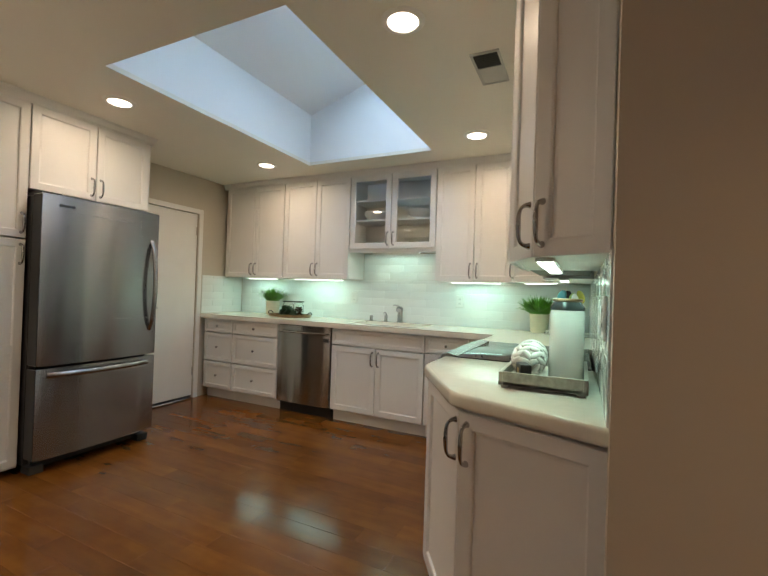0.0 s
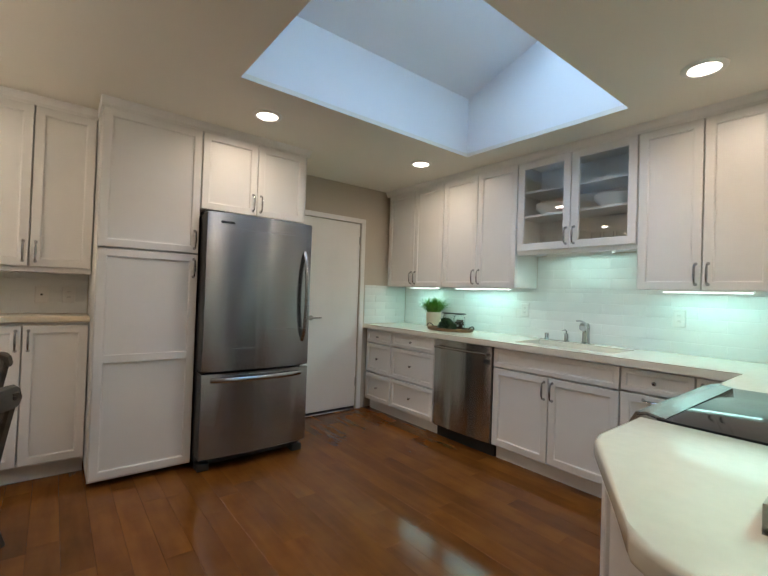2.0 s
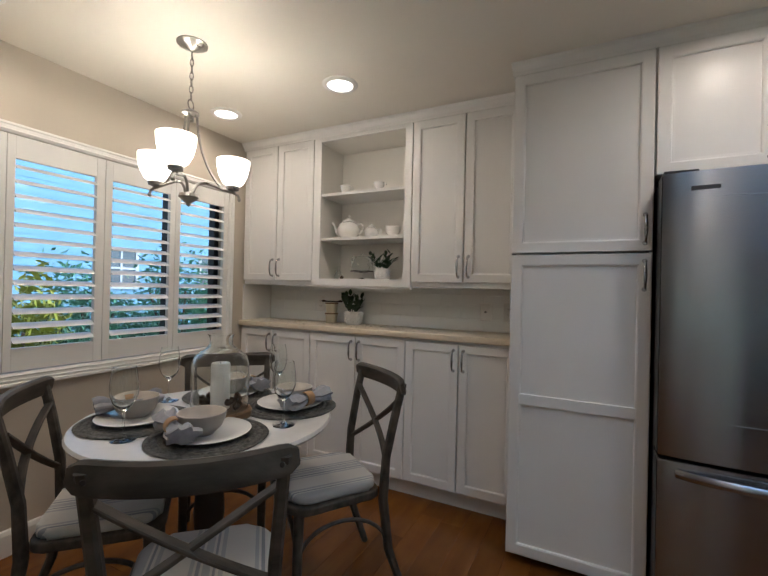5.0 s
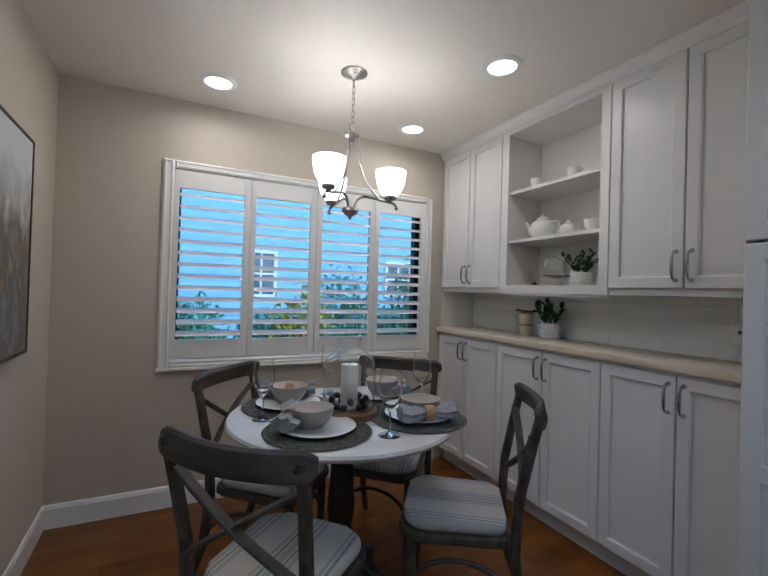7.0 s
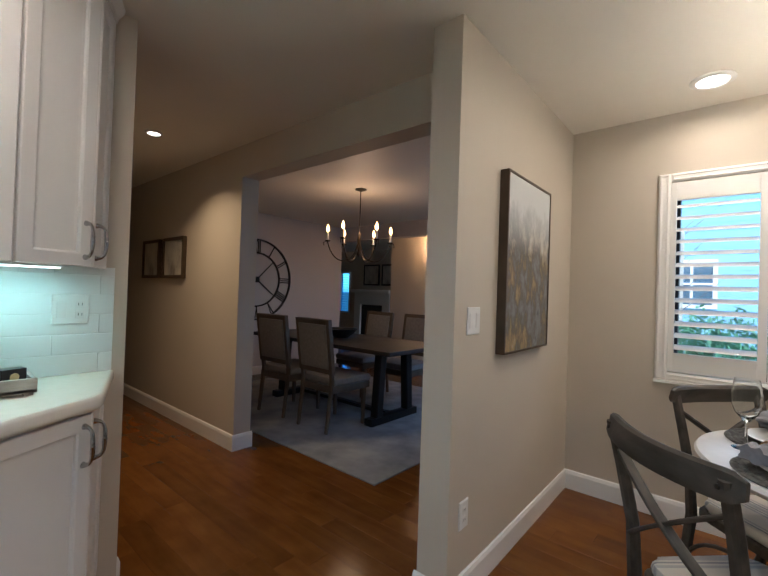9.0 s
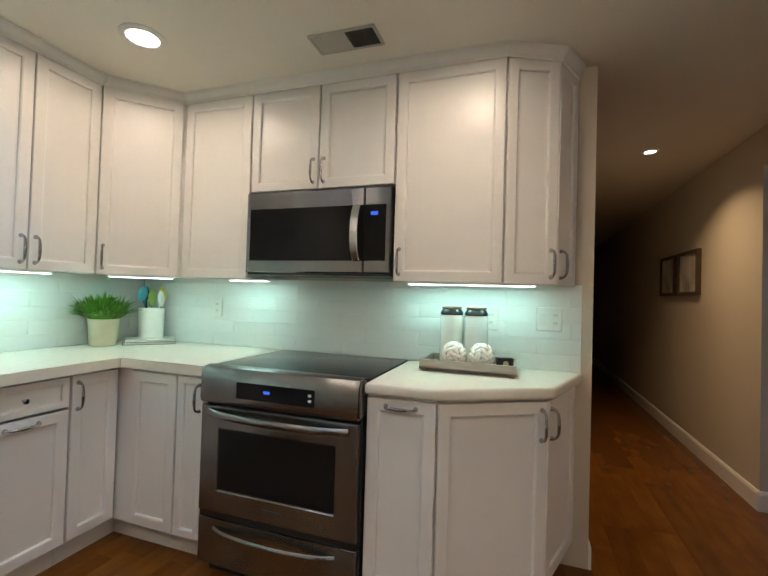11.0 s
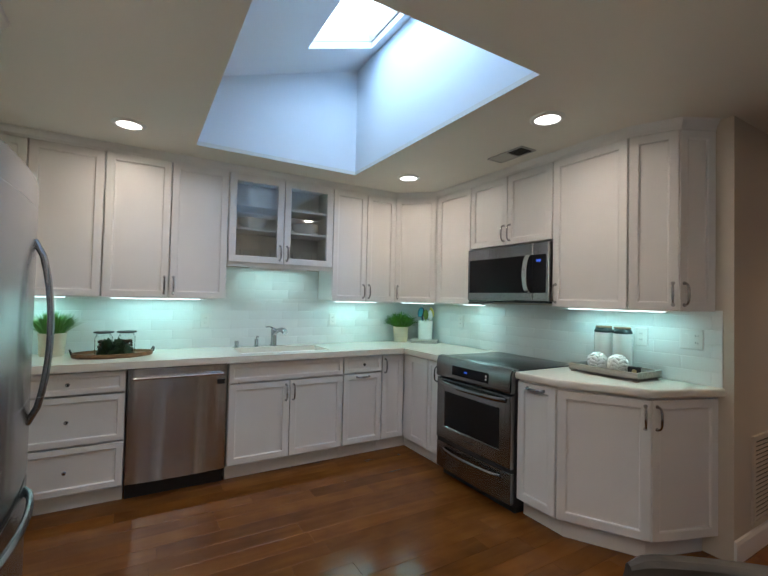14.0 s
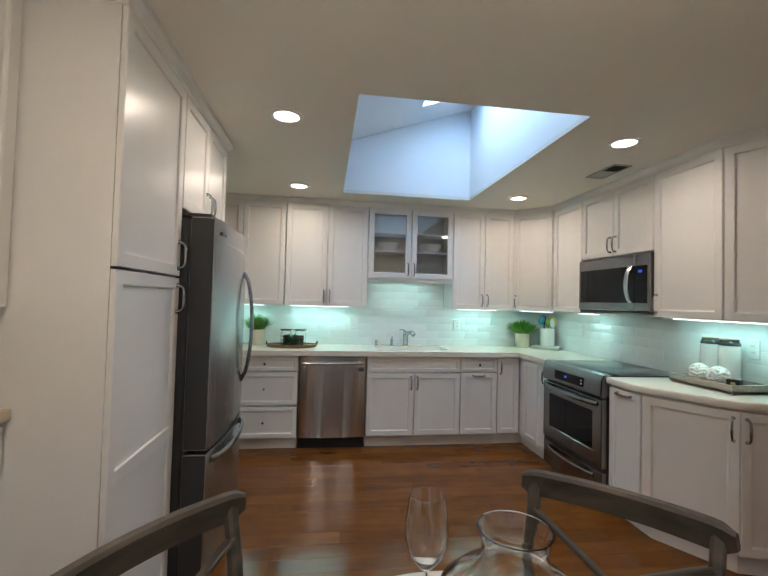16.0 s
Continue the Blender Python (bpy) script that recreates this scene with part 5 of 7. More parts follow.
part("ring", bm, NICKEL, ch, m=pose(0, 0, 0, 0, 0, 20))
bm = bmesh.new()
lathe(bm, [(0.012, -0.306), (0.020, -0.312), (0.038, -0.322), (0.038, -0.330), (0.014, -0.338), (0.014, -0.362), (0.0, -0.366)], 20)
part("hub", bm, NICKEL, ch)
bm = bmesh.new()
lathe(bm, [(0.012, -0.695), (0.040, -0.700), (0.044, -0.715), (0.030, -0.730), (0.012, -0.742), (0.010, -0.752), (0, -0.760)], 20)
part("finial", bm, NICKEL, ch)
for ang in (158, 38, 278):
    R = pose(0, 0, 0, 0, 0, ang)
    arm = bmesh.new()
    tube(arm, bezier((0.03, 0, -0.335), (0.035, 0, -0.50), (0.10, 0, -0.62), (0.165, 0, -0.655), 12), 0.0055, 8)
    tube(arm, bezier((0.018, 0, -0.70), (0.035, 0, -0.60), (0.10, 0, -0.645), (0.215, 0, -0.662), 12) + [Vector((0.232, 0, -0.671)), Vector((0.238, 0, -0.685))], 0.0065, 8)
    bmesh.ops.create_uvsphere(arm, u_segments=10, v_segments=6, radius=0.010, matrix=Matrix.Translation((0.238, 0, -0.690)))
    a = part("arm", arm, NICKEL, ch, m=R)
    bm = bmesh.new()
    lathe(bm, [(0.008, -0.660), (0.012, -0.652), (0.030, -0.646), (0.033, -0.633), (0.029, -0.626), (0.0, -0.626)], 18, (0.205, 0, 0))
    part("cup", bm, NICKEL, a)
    bm = bmesh.new()
    prof = [(0.026, -0.630), (0.048, -0.614), (0.067, -0.578), (0.077, -0.534), (0.079, -0.500)]
    lathe(bm, prof + [(r - 0.004, z) for r, z in prof[::-1]], 28, (0.205, 0, 0), cap=False)
    sh = part("shade", bm, SHADE, a, "glowing opal glass bowl")
    w_ = pose(-2.42, -0.42, CEIL) @ R @ Vector((0.205, 0, -0.50))
    point_lamp("bowl_lamp", w_, BOWL_WATTS, (1.0, 0.87, 0.71), 0.03)

# ---- nook table ----
TCX, TCY, TTOP = -2.32, -0.05, 0.803
tb = thing("round_table", pose(TCX + 0.035, TCY - 0.028, 0), "round white stone-topped table on a dark turned pedestal", "table")
bm = bmesh.new()
lathe(bm, [(0, TTOP - 0.03), (0.452, TTOP - 0.03), (0.462, TTOP - 0.024), (0.47, TTOP - 0.012), (0.464, TTOP - 0.002), (0.455, TTOP), (0, TTOP)], 64)
part("tabletop", bm, MARBLE, tb, "white stone top")
bm = bmesh.new()
lathe(bm, [(0.16, TTOP - 0.031), (0.16, TTOP - 0.05), (0.06, TTOP - 0.07), (0.045, 0.62), (0.050, 0.52), (0.058, 0.42), (0.048, 0.32), (0.052, 0.24), (0.062, 0.14), (0.05, 0.12)], 24)
part("pedestal", bm, DARKWOOD, tb, "dark turned column")
for i in range(4):
    bm = bmesh.new()
    sweep(bm, bezier((0.05, 0, 0.20), (0.16, 0, 0.20), (0.24, 0, 0.05), (0.36, 0, 0.022), 8), rect(0.055, 0.045, 0.008), (0, 0, 1))
    part("foot", bm, DARKWOOD, tb, m=pose(0, 0, 0, 0, 0, 45 + 90 * i))


# ---- cross-back chairs ----
def cross_back_chair():
    """Faces +y; the origin is on the floor under the seat's middle."""
    c = thing("cross_back_chair", pose(0, 0, 0), "weathered grey wooden cross-back chair with a striped cushion", "chair", "chairs round the nook table")
    W = CHAIRWOOD
    bm = bmesh.new()
    out = []
    for cx, cy, r, a0 in ((0.125, 0.125, 0.09, 0), (-0.125, 0.125, 0.09, 90), (-0.145, -0.145, 0.045, 180), (0.145, -0.145, 0.045, 270)):
        out += [(cx + r * math.cos(radians(a0 + 18 * i)), cy + r * math.sin(radians(a0 + 18 * i))) for i in range(6)]
    prism(bm, out, 0.425, 0.458, 0.008)
    part("seat", bm, W, c)
    bm = bmesh.new()
    o2 = [(x * 0.93, y * 0.93) for x, y in out]
    prism(bm, o2, 0.459, 0.498, 0.017)
    part("cushion", bm, STRIPE, c, "striped grey and cream cushion")
    for s in (-1, 1):
        bm = bmesh.new()
        sweep(bm, [Vector((s * 0.200, -0.30, 0.0)), Vector((s * 0.195, -0.225, 0.20)), Vector((s * 0.192, -0.196, 0.42)), Vector((s * 0.196, -0.205, 0.60)), Vector((s * 0.206, -0.240, 0.78)), Vector((s * 0.212, -0.270, 0.912))], rect(0.034, 0.034, 0.008), (0, 1, 0), scales=[0.85, 1, 1.1, 1.0, 0.95, 0.9])
        part("back_leg", bm, W, c)
        bm = bmesh.new()
        sweep(bm, [(s * 0.172, 0.165, 0.43), (s * 0.172, 0.168, 0.2), (s * 0.175, 0.172, 0.0)], circle(0.019, 10), (0, 1, 0), scales=[1.1, 1.0, 0.75])
        part("front_leg", bm, W, c)
        bm = bmesh.new()
        sweep(bm, bezier((s * 0.173, 0.165, 0.24), (s * 0.176, 0.14, 0.40), (s * 0.18, -0.16, 0.40), (s * 0.193, -0.215, 0.24), 12), rect(0.014, 0.018, 0.004), (1, 0, 0))
        part("side_brace", bm, W, c)
        bm = bmesh.new()
        sweep(bm, bezier((s * 0.196, -0.207, 0.565), (s * 0.06, -0.255, 0.66), (-s * 0.06, -0.255 - 0.012 * s, 0.74), (-s * 0.205, -0.245, 0.83), 10), rect(0.012, 0.030, 0.003), (0, 1, 0.2))
        part("cross_bar", bm, W, c)
    bm = bmesh.new()
    sweep(bm, bezier((-0.172, 0.168, 0.24), (-0.13, 0.172, 0.40), (0.13, 0.172, 0.40), (0.172, 0.168, 0.24), 12), rect(0.014, 0.018, 0.004), (0, 1, 0))
    part("front_brace", bm, W, c)
    bm = bmesh.new()
    n = 22
    pts, sc = [], []
    for i in range(n + 1):
        t = 2 * i / n - 1
        pts.append((0.245 * t, -0.305 + 0.052 * t * t, 0.900 - 0.006 * (1 - t * t)))
        sc.append(0.55 if abs(t) > 0.97 else 0.93 if abs(t) > 0.9 else 1.0)
    sweep(bm, pts, [(-0.013, -0.036), (0.010, -0.038), (0.016, -0.024), (0.013, 0.0), (0.013, 0.028), (0.005, 0.037), (-0.009, 0.036), (-0.016, 0.027), (-0.015, 0.0)], (0, 0.18, 1), scales=sc)
    part("top_rail", bm, W, c, "wide curved top rail")
    for s in (-1, 1):
        bm = bmesh.new()
        lathe(bm, [(0.007, 0), (0.006, 0.004), (0, 0.006)], 10)
        part("rivet", bm, DARKWOOD, c, m=pose(s * 0.205, -0.2845, 0.893, 82, 0, 0))
    return c


chair = None
for deg, dist, twist in ((42.1, 0.474, 0.9), (144, 0.435, 0), (-52.6, 0.415, 12), (-134, 0.46, 0)):
    a = radians(deg)
    m = pose(TCX + dist * math.cos(a), TCY + dist * math.sin(a), 0, 0, 0, deg + 90 + twist)
    if chair is None:
        chair = cross_back_chair()
        chair.matrix_basis = m
    else:
        copy_thing(chair, m)

# ---- table settings ----
MAT_PROTO = []


def placemat(m):
    if MAT_PROTO:
        return copy_thing(MAT_PROTO[0], m)
    p = thing("placemat", m, "round grey woven straw placemat on the table", "placemat", "placemats on the nook table")
    verts = bmesh.new()
    # coiled rope rings
    for j in range(9):
        r = 0.022 + 0.0205 * j
        pts = [(r * math.cos(t), r * math.sin(t), 0.005 + 0.0012 * math.sin(t * (24 + 5 * j))) for t in (2 * math.pi * i / 64 for i in range(64))]
        sweep(verts, pts, circle(0.0108, 6, 0.0048), (0, 0, 1), closed=True)
    part("weave", verts, WOVEN, p)
    bm = bmesh.new()
    lathe(bm, [(0, 0.0005), (0.19, 0.0005), (0.19, 0.004), (0, 0.004)], 32)
    part("backing", bm, WOVEN, p)
    MAT_PROTO.append(p)
    return p


PLATE_PROTO, BOWL_PROTO, NAP_PROTO, GLASS_PROTO = [], [], [], []


def plate_thing(m):
    if PLATE_PROTO:
        return copy_thing(PLATE_PROTO[0], m)
    bm = bmesh.new()
    lathe(bm, [(0, 0), (0.075, 0), (0.085, 0.003), (0.135, 0.013), (0.138, 0.016), (0.134, 0.0175), (0.085, 0.0075), (0, 0.006)], 40)
    p = solid("dinner_plate", bm, PORCELAIN, "white rimmed dinner plate on the placemat", "plate", "dinner plates", m=m, smooth=True)
    PLATE_PROTO.append(p)
    return p


def bowl_thing(m):
    if BOWL_PROTO:
        return copy_thing(BOWL_PROTO[0], m)
    p = thing("bowl", m, "taupe stoneware bowl with a cream inside", "bowl", "bowls on the plates")
    out = [(0, 0), (0.040, 0), (0.044, 0.006), (0.064, 0.024), (0.076, 0.052), (0.079, 0.072)]
    bm = bmesh.new()
    lathe(bm, out + [(0.077, 0.0735)], 36, cap=False)
    part("outside", bm, STONEWARE, p)
    bm = bmesh.new()
    lathe(bm, [(0.077, 0.0735), (0.075, 0.072), (0.071, 0.052), (0.058, 0.026), (0.036, 0.010), (0, 0.008)], 36, cap=False)
    part("inside", bm, BOWLIN, p, "cream glazed inside")
    BOWL_PROTO.append(p)
    return p


def napkin(m):
    if NAP_PROTO:
        return copy_thing(NAP_PROTO[0], m)
    p = thing("napkin", m, "grey linen napkin in a wooden ring", "napkin", "napkins with rings")
    rg_ = random.Random(5)
    bm = bmesh.new()
    n = 16
    pts = [(0.004 * math.sin(i * 0.9), -0.115 + 0.23 * i / n, 0.029 + 0.003 * math.sin(i * 1.3)) for i in range(n + 1)]
    sc = [1.45, 1.5, 1.35, 1.2, 1.0, 0.85, 0.75, 0.72, 0.72, 0.74, 0.85, 1.0, 1.15, 1.3, 1.4, 1.5, 1.4]
    sec = [((0.032 + 0.007 * math.sin(5 * a + 1)) * math.cos(a), (0.019 + 0.005 * math.sin(7 * a)) * math.sin(a)) for a in (2 * math.pi * i / 26 for i in range(26))]
    sweep(bm, pts, sec, (0, 0, 1), scales=sc)
    for v in bm.verts:
        v.co += Vector((rg_.uniform(-1, 1), rg_.uniform(-1, 1), rg_.uniform(-1, 1))) * 0.0012
        v.co.z = max(v.co.z, 0.001)
    part("cloth", bm, LINEN, p)
    bm = bmesh.new()
    pts = [(0.027 * math.cos(a), 0, 0.0285 + 0.027 * math.sin(a)) for a in (2 * math.pi * i / 24 for i in range(24))]
    sweep(bm, pts, rect(0.004, 0.036), (0, 1, 0), closed=True)
    part("ring", bm, RINGWOOD, p, "light wooden napkin ring")
    NAP_PROTO.append(p)
    return p


def wine_glass(m):
    if GLASS_PROTO:
        return copy_thing(GLASS_PROTO[0], m)
    bm = bmesh.new()
    out = [(0, 0), (0.036, 0), (0.036, 0.0015), (0.012, 0.005), (0.0042, 0.014), (0.0035, 0.05), (0.0042, 0.082), (0.014, 0.092), (0.030, 0.112), (0.0385, 0.140), (0.038, 0.168), (0.0335, 0.200), (0.0305, 0.216)]
    inn = [(0.0295, 0.216), (0.0325, 0.200), (0.037, 0.168), (0.0374, 0.140), (0.029, 0.1135), (0.013, 0.0945), (0, 0.0915)]
    lathe(bm, [(r * 1.12, z * 1.10) for r, z in out + inn], 28, cap=False)
    p = solid("wine_glass", bm, GLASS, "clear empty wine glass on a stem", "glass", "wine glasses on the table", m=m, smooth=True)
    GLASS_PROTO.append(p)
    return p


for deg, dist in ((38, 0.265), (144, 0.27), (-40, 0.30), (-136, 0.29)):
    a = radians(deg)
    px, py = TCX + dist * math.cos(a), TCY + dist * math.sin(a)
    placemat(pose(px, py, TTOP, 0, 0, deg * 2))
    plate_thing(pose(px, py, TTOP + 0.0105))
    tx_, ty_ = -math.sin(a), math.cos(a)
    bowl_thing(pose(px - 0.022 * tx_ + 0.008 * math.cos(a), py - 0.022 * ty_ + 0.008 * math.sin(a), TTOP + 0.0175))
    napkin(pose(px - 0.098 * tx_ + 0.045 * math.cos(a), py - 0.098 * ty_ + 0.045 * math.sin(a), TTOP + 0.0265, 0, 0, deg + 118))
for gx, gy in ((-2.335, 0.245), (-1.955, -0.105), (-2.665, -0.075), (-2.33, -0.40)):
    wine_glass(pose(gx, gy, TTOP + 0.0006, 0, 0, gx * 300))

# hurricane vase with candle
VX, VY = -2.29, -0.038
hv = thing("hurricane_vase", pose(VX, VY, TTOP), "clear glass bottle-shaped hurricane vase on a wooden base", "vase")
bm = bmesh.new()
lathe(bm, [(0, 0), (0.118, 0), (0.120, 0.006), (0.120, 0.026), (0.114, 0.032), (0, 0.032)], 32)
part("base", bm, TRAYWOOD, hv, "round brown wooden base")
bm = bmesh.new()
o = [(0.106, 0.033), (0.108, 0.16), (0.107, 0.205), (0.098, 0.235), (0.076, 0.256), (0.054, 0.270), (0.043, 0.286), (0.042, 0.302), (0.046, 0.318), (0.049, 0.322)]
lathe(bm, o + [(r - 0.0028, z) for r, z in o[::-1]], 40, cap=False)
part("glass", bm, GLASS, hv, "clear glass")
cd = thing("pillar_candle", pose(VX, VY, TTOP + 0.0325), "ivory pillar candle inside the vase", "candle")
bm = bmesh.new()
lathe(bm, [(0, 0), (0.036, 0), (0.036, 0.172), (0.033, 0.178), (0.012, 0.174), (0, 0.173)], 28)
part("wax", bm, WAX, cd)
bm = bmesh.new()
tube(bm, [(0, 0, 0.172), (0.002, 0, 0.186)], 0.0012, 6)
part("wick", bm, BLACK, cd)
rg_ = random.Random(3)
for i in range(16):
    a = i * 2.4
    bm = bmesh.new()
    bmesh.ops.create_icosphere(bm, subdivisions=2, radius=0.014)
    for v in bm.verts:
        v.co *= 1 + 0.25 * noise.noise(v.co * 90 + Vector((i, 0, 0)))
    ob = solid("seed_pod", bm, BARK, "brown dried seed pod round the candle", "pod", "seed pods in the vase", m=pose(VX + 0.07 * math.cos(a), VY + 0.07 * math.sin(a), TTOP + 0.046 + (0.024 if i > 8 else 0), i * 40, i * 70, 0), smooth=True)


# ---- plants ----
def blade(bm, p0, direction, length, width, droop, n=5):
    """A bent leaf blade with a keel, two-sided."""
    d = Vector(direction).normalized()
    side = d.cross(Vector((0, 0, 1)))
    side = side.normalized() if side.length > 1e-3 else Vector((1, 0, 0))
    prev = None
    p = Vector(p0)
    for i in range(n + 1):
        t = i / n
        w = width * (math.sin(math.pi * min(1, 0.12 + 0.88 * t)) ** 0.8)
        a, b, c = bm.verts.new(p - side * w), bm.verts.new(p + Vector((0, 0, -w * 0.35))), bm.verts.new(p + side * w)
        if prev:
            bm.faces.new((prev[0], prev[1], b, a))
            bm.faces.new((prev[1], prev[2], c, b))
        prev = (a, b, c)
        dd = (d + Vector((0, 0, -droop * t * 2))).normalized()
        p = p + dd * (length / n)
    return bm


def grass_plant(m, seed, n, h, spread, label, pot_prof, name="potted_plant", leaf=None, width=0.003, potmat=None):
    p = thing(name, m, label, "plant")
    bm = bmesh.new()
    lathe(bm, pot_prof, 28, cap=False)
    pot = part("pot", bm, potmat or POT, p)
    top = max(z for r, z in pot_prof)
    rr = pot_prof[-1][0] if pot_prof[-1][0] > 0.01 else pot_prof[-2][0]
    bm = bmesh.new()
    lathe(bm, [(rr, top - 0.012), (rr * 0.5, top - 0.008), (0, top - 0.006)], 20, cap=False)
    part("soil", bm, BARK, p)
    r = random.Random(seed)
    bm = bmesh.new()
    for i in range(n):
        a, q = r.uniform(0, 2 * math.pi), r.random() ** 0.5 * rr * 0.9
        lean = q / rr * spread * r.uniform(0.5, 1.2)
        blade(bm, (q * math.cos(a), q * math.sin(a), top - 0.01), (lean * math.cos(a + r.uniform(-0.6, 0.6)), lean * math.sin(a + r.uniform(-0.6, 0.6)), 1), h * r.uniform(0.65, 1.15), width * r.uniform(0.7, 1.3), 0.45 * r.random() * spread)
    part("leaves", bm, leaf or LEAF, p)
    return p


POTP = [(0, 0), (0.068, 0), (0.072, 0.005), (0.080, 0.140), (0.083, 0.160), (0.077, 0.160), (0.073, 0.13)]
grass_plant(pose(-3.235, 3.875, TZ1), 1, 520, 0.165, 1.05, "bright green grass plant in a cream pot on the counter", POTP)
grass_plant(pose(-0.323, 3.885, TZ1), 2, 520, 0.165, 1.25, "bright green fern plant in a cream pot beside the crock", POTP, width=0.0065)

# oval tray with jars
tr = thing("oval_tray", pose(-2.865, 3.725, TZ1, 0, 0, 6), "oval brown wooden serving tray on the counter", "tray")
bm = bmesh.new()
lathe(bm, [(0, 0), (0.23, 0), (0.245, 0.006), (0.25, 0.030), (0.238, 0.030), (0.23, 0.012), (0, 0.010)], 44)
for v in bm.verts:
    v.co.y *= 0.62
part("dish", bm, TRAYWOOD, tr)
for s in (-1, 1):
    bm = bmesh.new()
    tube(bm, bezier((s * 0.243, -0.045, 0.028), (s * 0.255, -0.045, 0.065), (s * 0.255, 0.045, 0.065), (s * 0.243, 0.045, 0.028), 8), 0.005, 8)
    part("handle", bm, IRON, tr, "dark iron handle")
for jx, jy in ((-2.93, 3.775), (-2.79, 3.775)):
    j = thing("glass_jar", pose(jx, jy, TZ1 + 0.011), "clear glass jar with a flat wooden lid", "jar", "jars on the oval tray")
    bm = bmesh.new()
    o = [(0.052, 0.001), (0.055, 0.01), (0.055, 0.120), (0.045, 0.135), (0.045, 0.146)]
    lathe(bm, [(0, 0.001)] + o + [(r - 0.003, z) for r, z in o[::-1]] + [(0, 0.006)], 28, cap=False)
    part("body", bm, GLASS, j)
    bm = bmesh.new()
    lathe(bm, [(0, 0.147), (0.040, 0.147), (0.062, 0.152), (0.062, 0.160), (0, 0.162)], 28)
    part("lid", bm, DARKWOOD, j, "dark wooden lid")
    bm = bmesh.new()
    rj = random.Random(int(jx * 100))
    for i in range(45):
        bmesh.ops.create_icosphere(bm, subdivisions=1, radius=0.011, matrix=Matrix.Translation((rj.uniform(-0.033, 0.033), rj.uniform(-0.033, 0.033), 0.018 + 0.018 * (i // 9))))
    part("contents", bm, BARK, j, "brown nuts")
rj = random.Random(11)
for i, (ax, ay, az) in enumerate(((-2.93, 3.675, 0.936), (-2.86, 3.652, 0.936), (-2.79, 3.675, 0.936), (-2.895, 3.69, 0.984), (-2.825, 3.685, 0.984))):
    ar = thing("artichoke", pose(ax, ay, az + TZ1 - 0.914, rj.uniform(0, 40), rj.uniform(0, 40), i * 70), "dark green artichoke on the oval tray", "artichoke", "artichokes")
    bm = bmesh.new()
    for lvl in range(5):
        for q in range(7):
            a = q * 2 * math.pi / 7 + lvl * 0.45
            zz = -0.018 + 0.009 * lvl
            rr = 0.022 * math.cos(lvl * 0.25)
            blade(bm, (rr * 0.7 * math.cos(a), rr * 0.7 * math.sin(a), zz), (0.7 * math.cos(a), 0.7 * math.sin(a), 1), 0.026, 0.010, -0.35, 4)
    bmesh.ops.create_icosphere(bm, subdivisions=2, radius=0.021)
    bm.transform(Matrix.Scale(1.45, 4))
    part("head", bm, DARKLEAF, ar)

# crock with utensils on books
for i, (bw, bd, bh, col, rz) in enumerate(((0.29, 0.21, 0.016, BLACK, -44), (0.275, 0.20, 0.014, BOOK, -41))):
    bk = thing("book", pose(-0.095, 3.765, TZ1 + 0.0005 + 0.0165 * i, 0, 0, rz), "dark-covered book lying on the counter" if i == 0 else "pale book lying under the crock", "book", "books under the crock")
    part("cover", boxes((-bw / 2, bw / 2, -bd / 2, bd / 2, 0, 0.002), (-bw / 2, bw / 2, -bd / 2, bd / 2, bh - 0.002, bh), (-bw / 2, -bw / 2 + 0.003, -bd / 2, bd / 2, 0.002, bh - 0.002)), col, bk, smooth=False)
    part("pages", boxes((-bw / 2 + 0.004, bw / 2 - 0.004, -bd / 2 + 0.004, bd / 2 - 0.004, 0.0025, bh - 0.0025)), BOOK, bk, "white page block", smooth=False)
ck = thing("utensil_crock", pose(-0.075, 3.785, TZ1 + 0.0325), "white ribbed ceramic utensil crock on two books", "crock")
bm = bmesh.new()
o = [(0, 0), (0.072, 0), (0.075, 0.005), (0.078, 0.185), (0.080, 0.192), (0.076, 0.194), (0.072, 0.185), (0.069, 0.012), (0, 0.008)]
lathe(bm, o, 36, cap=False)
part("jar", bm, PORCELAIN, ck)
UGREEN, UTEAL, UYELLOW = mat("green_silicone", (0.30, 0.42, 0.10), 0.5, var=0.05), mat("teal_silicone", (0.05, 0.22, 0.28), 0.5, var=0.05), mat("yellow_silicone", (0.62, 0.52, 0.10), 0.5, var=0.05)
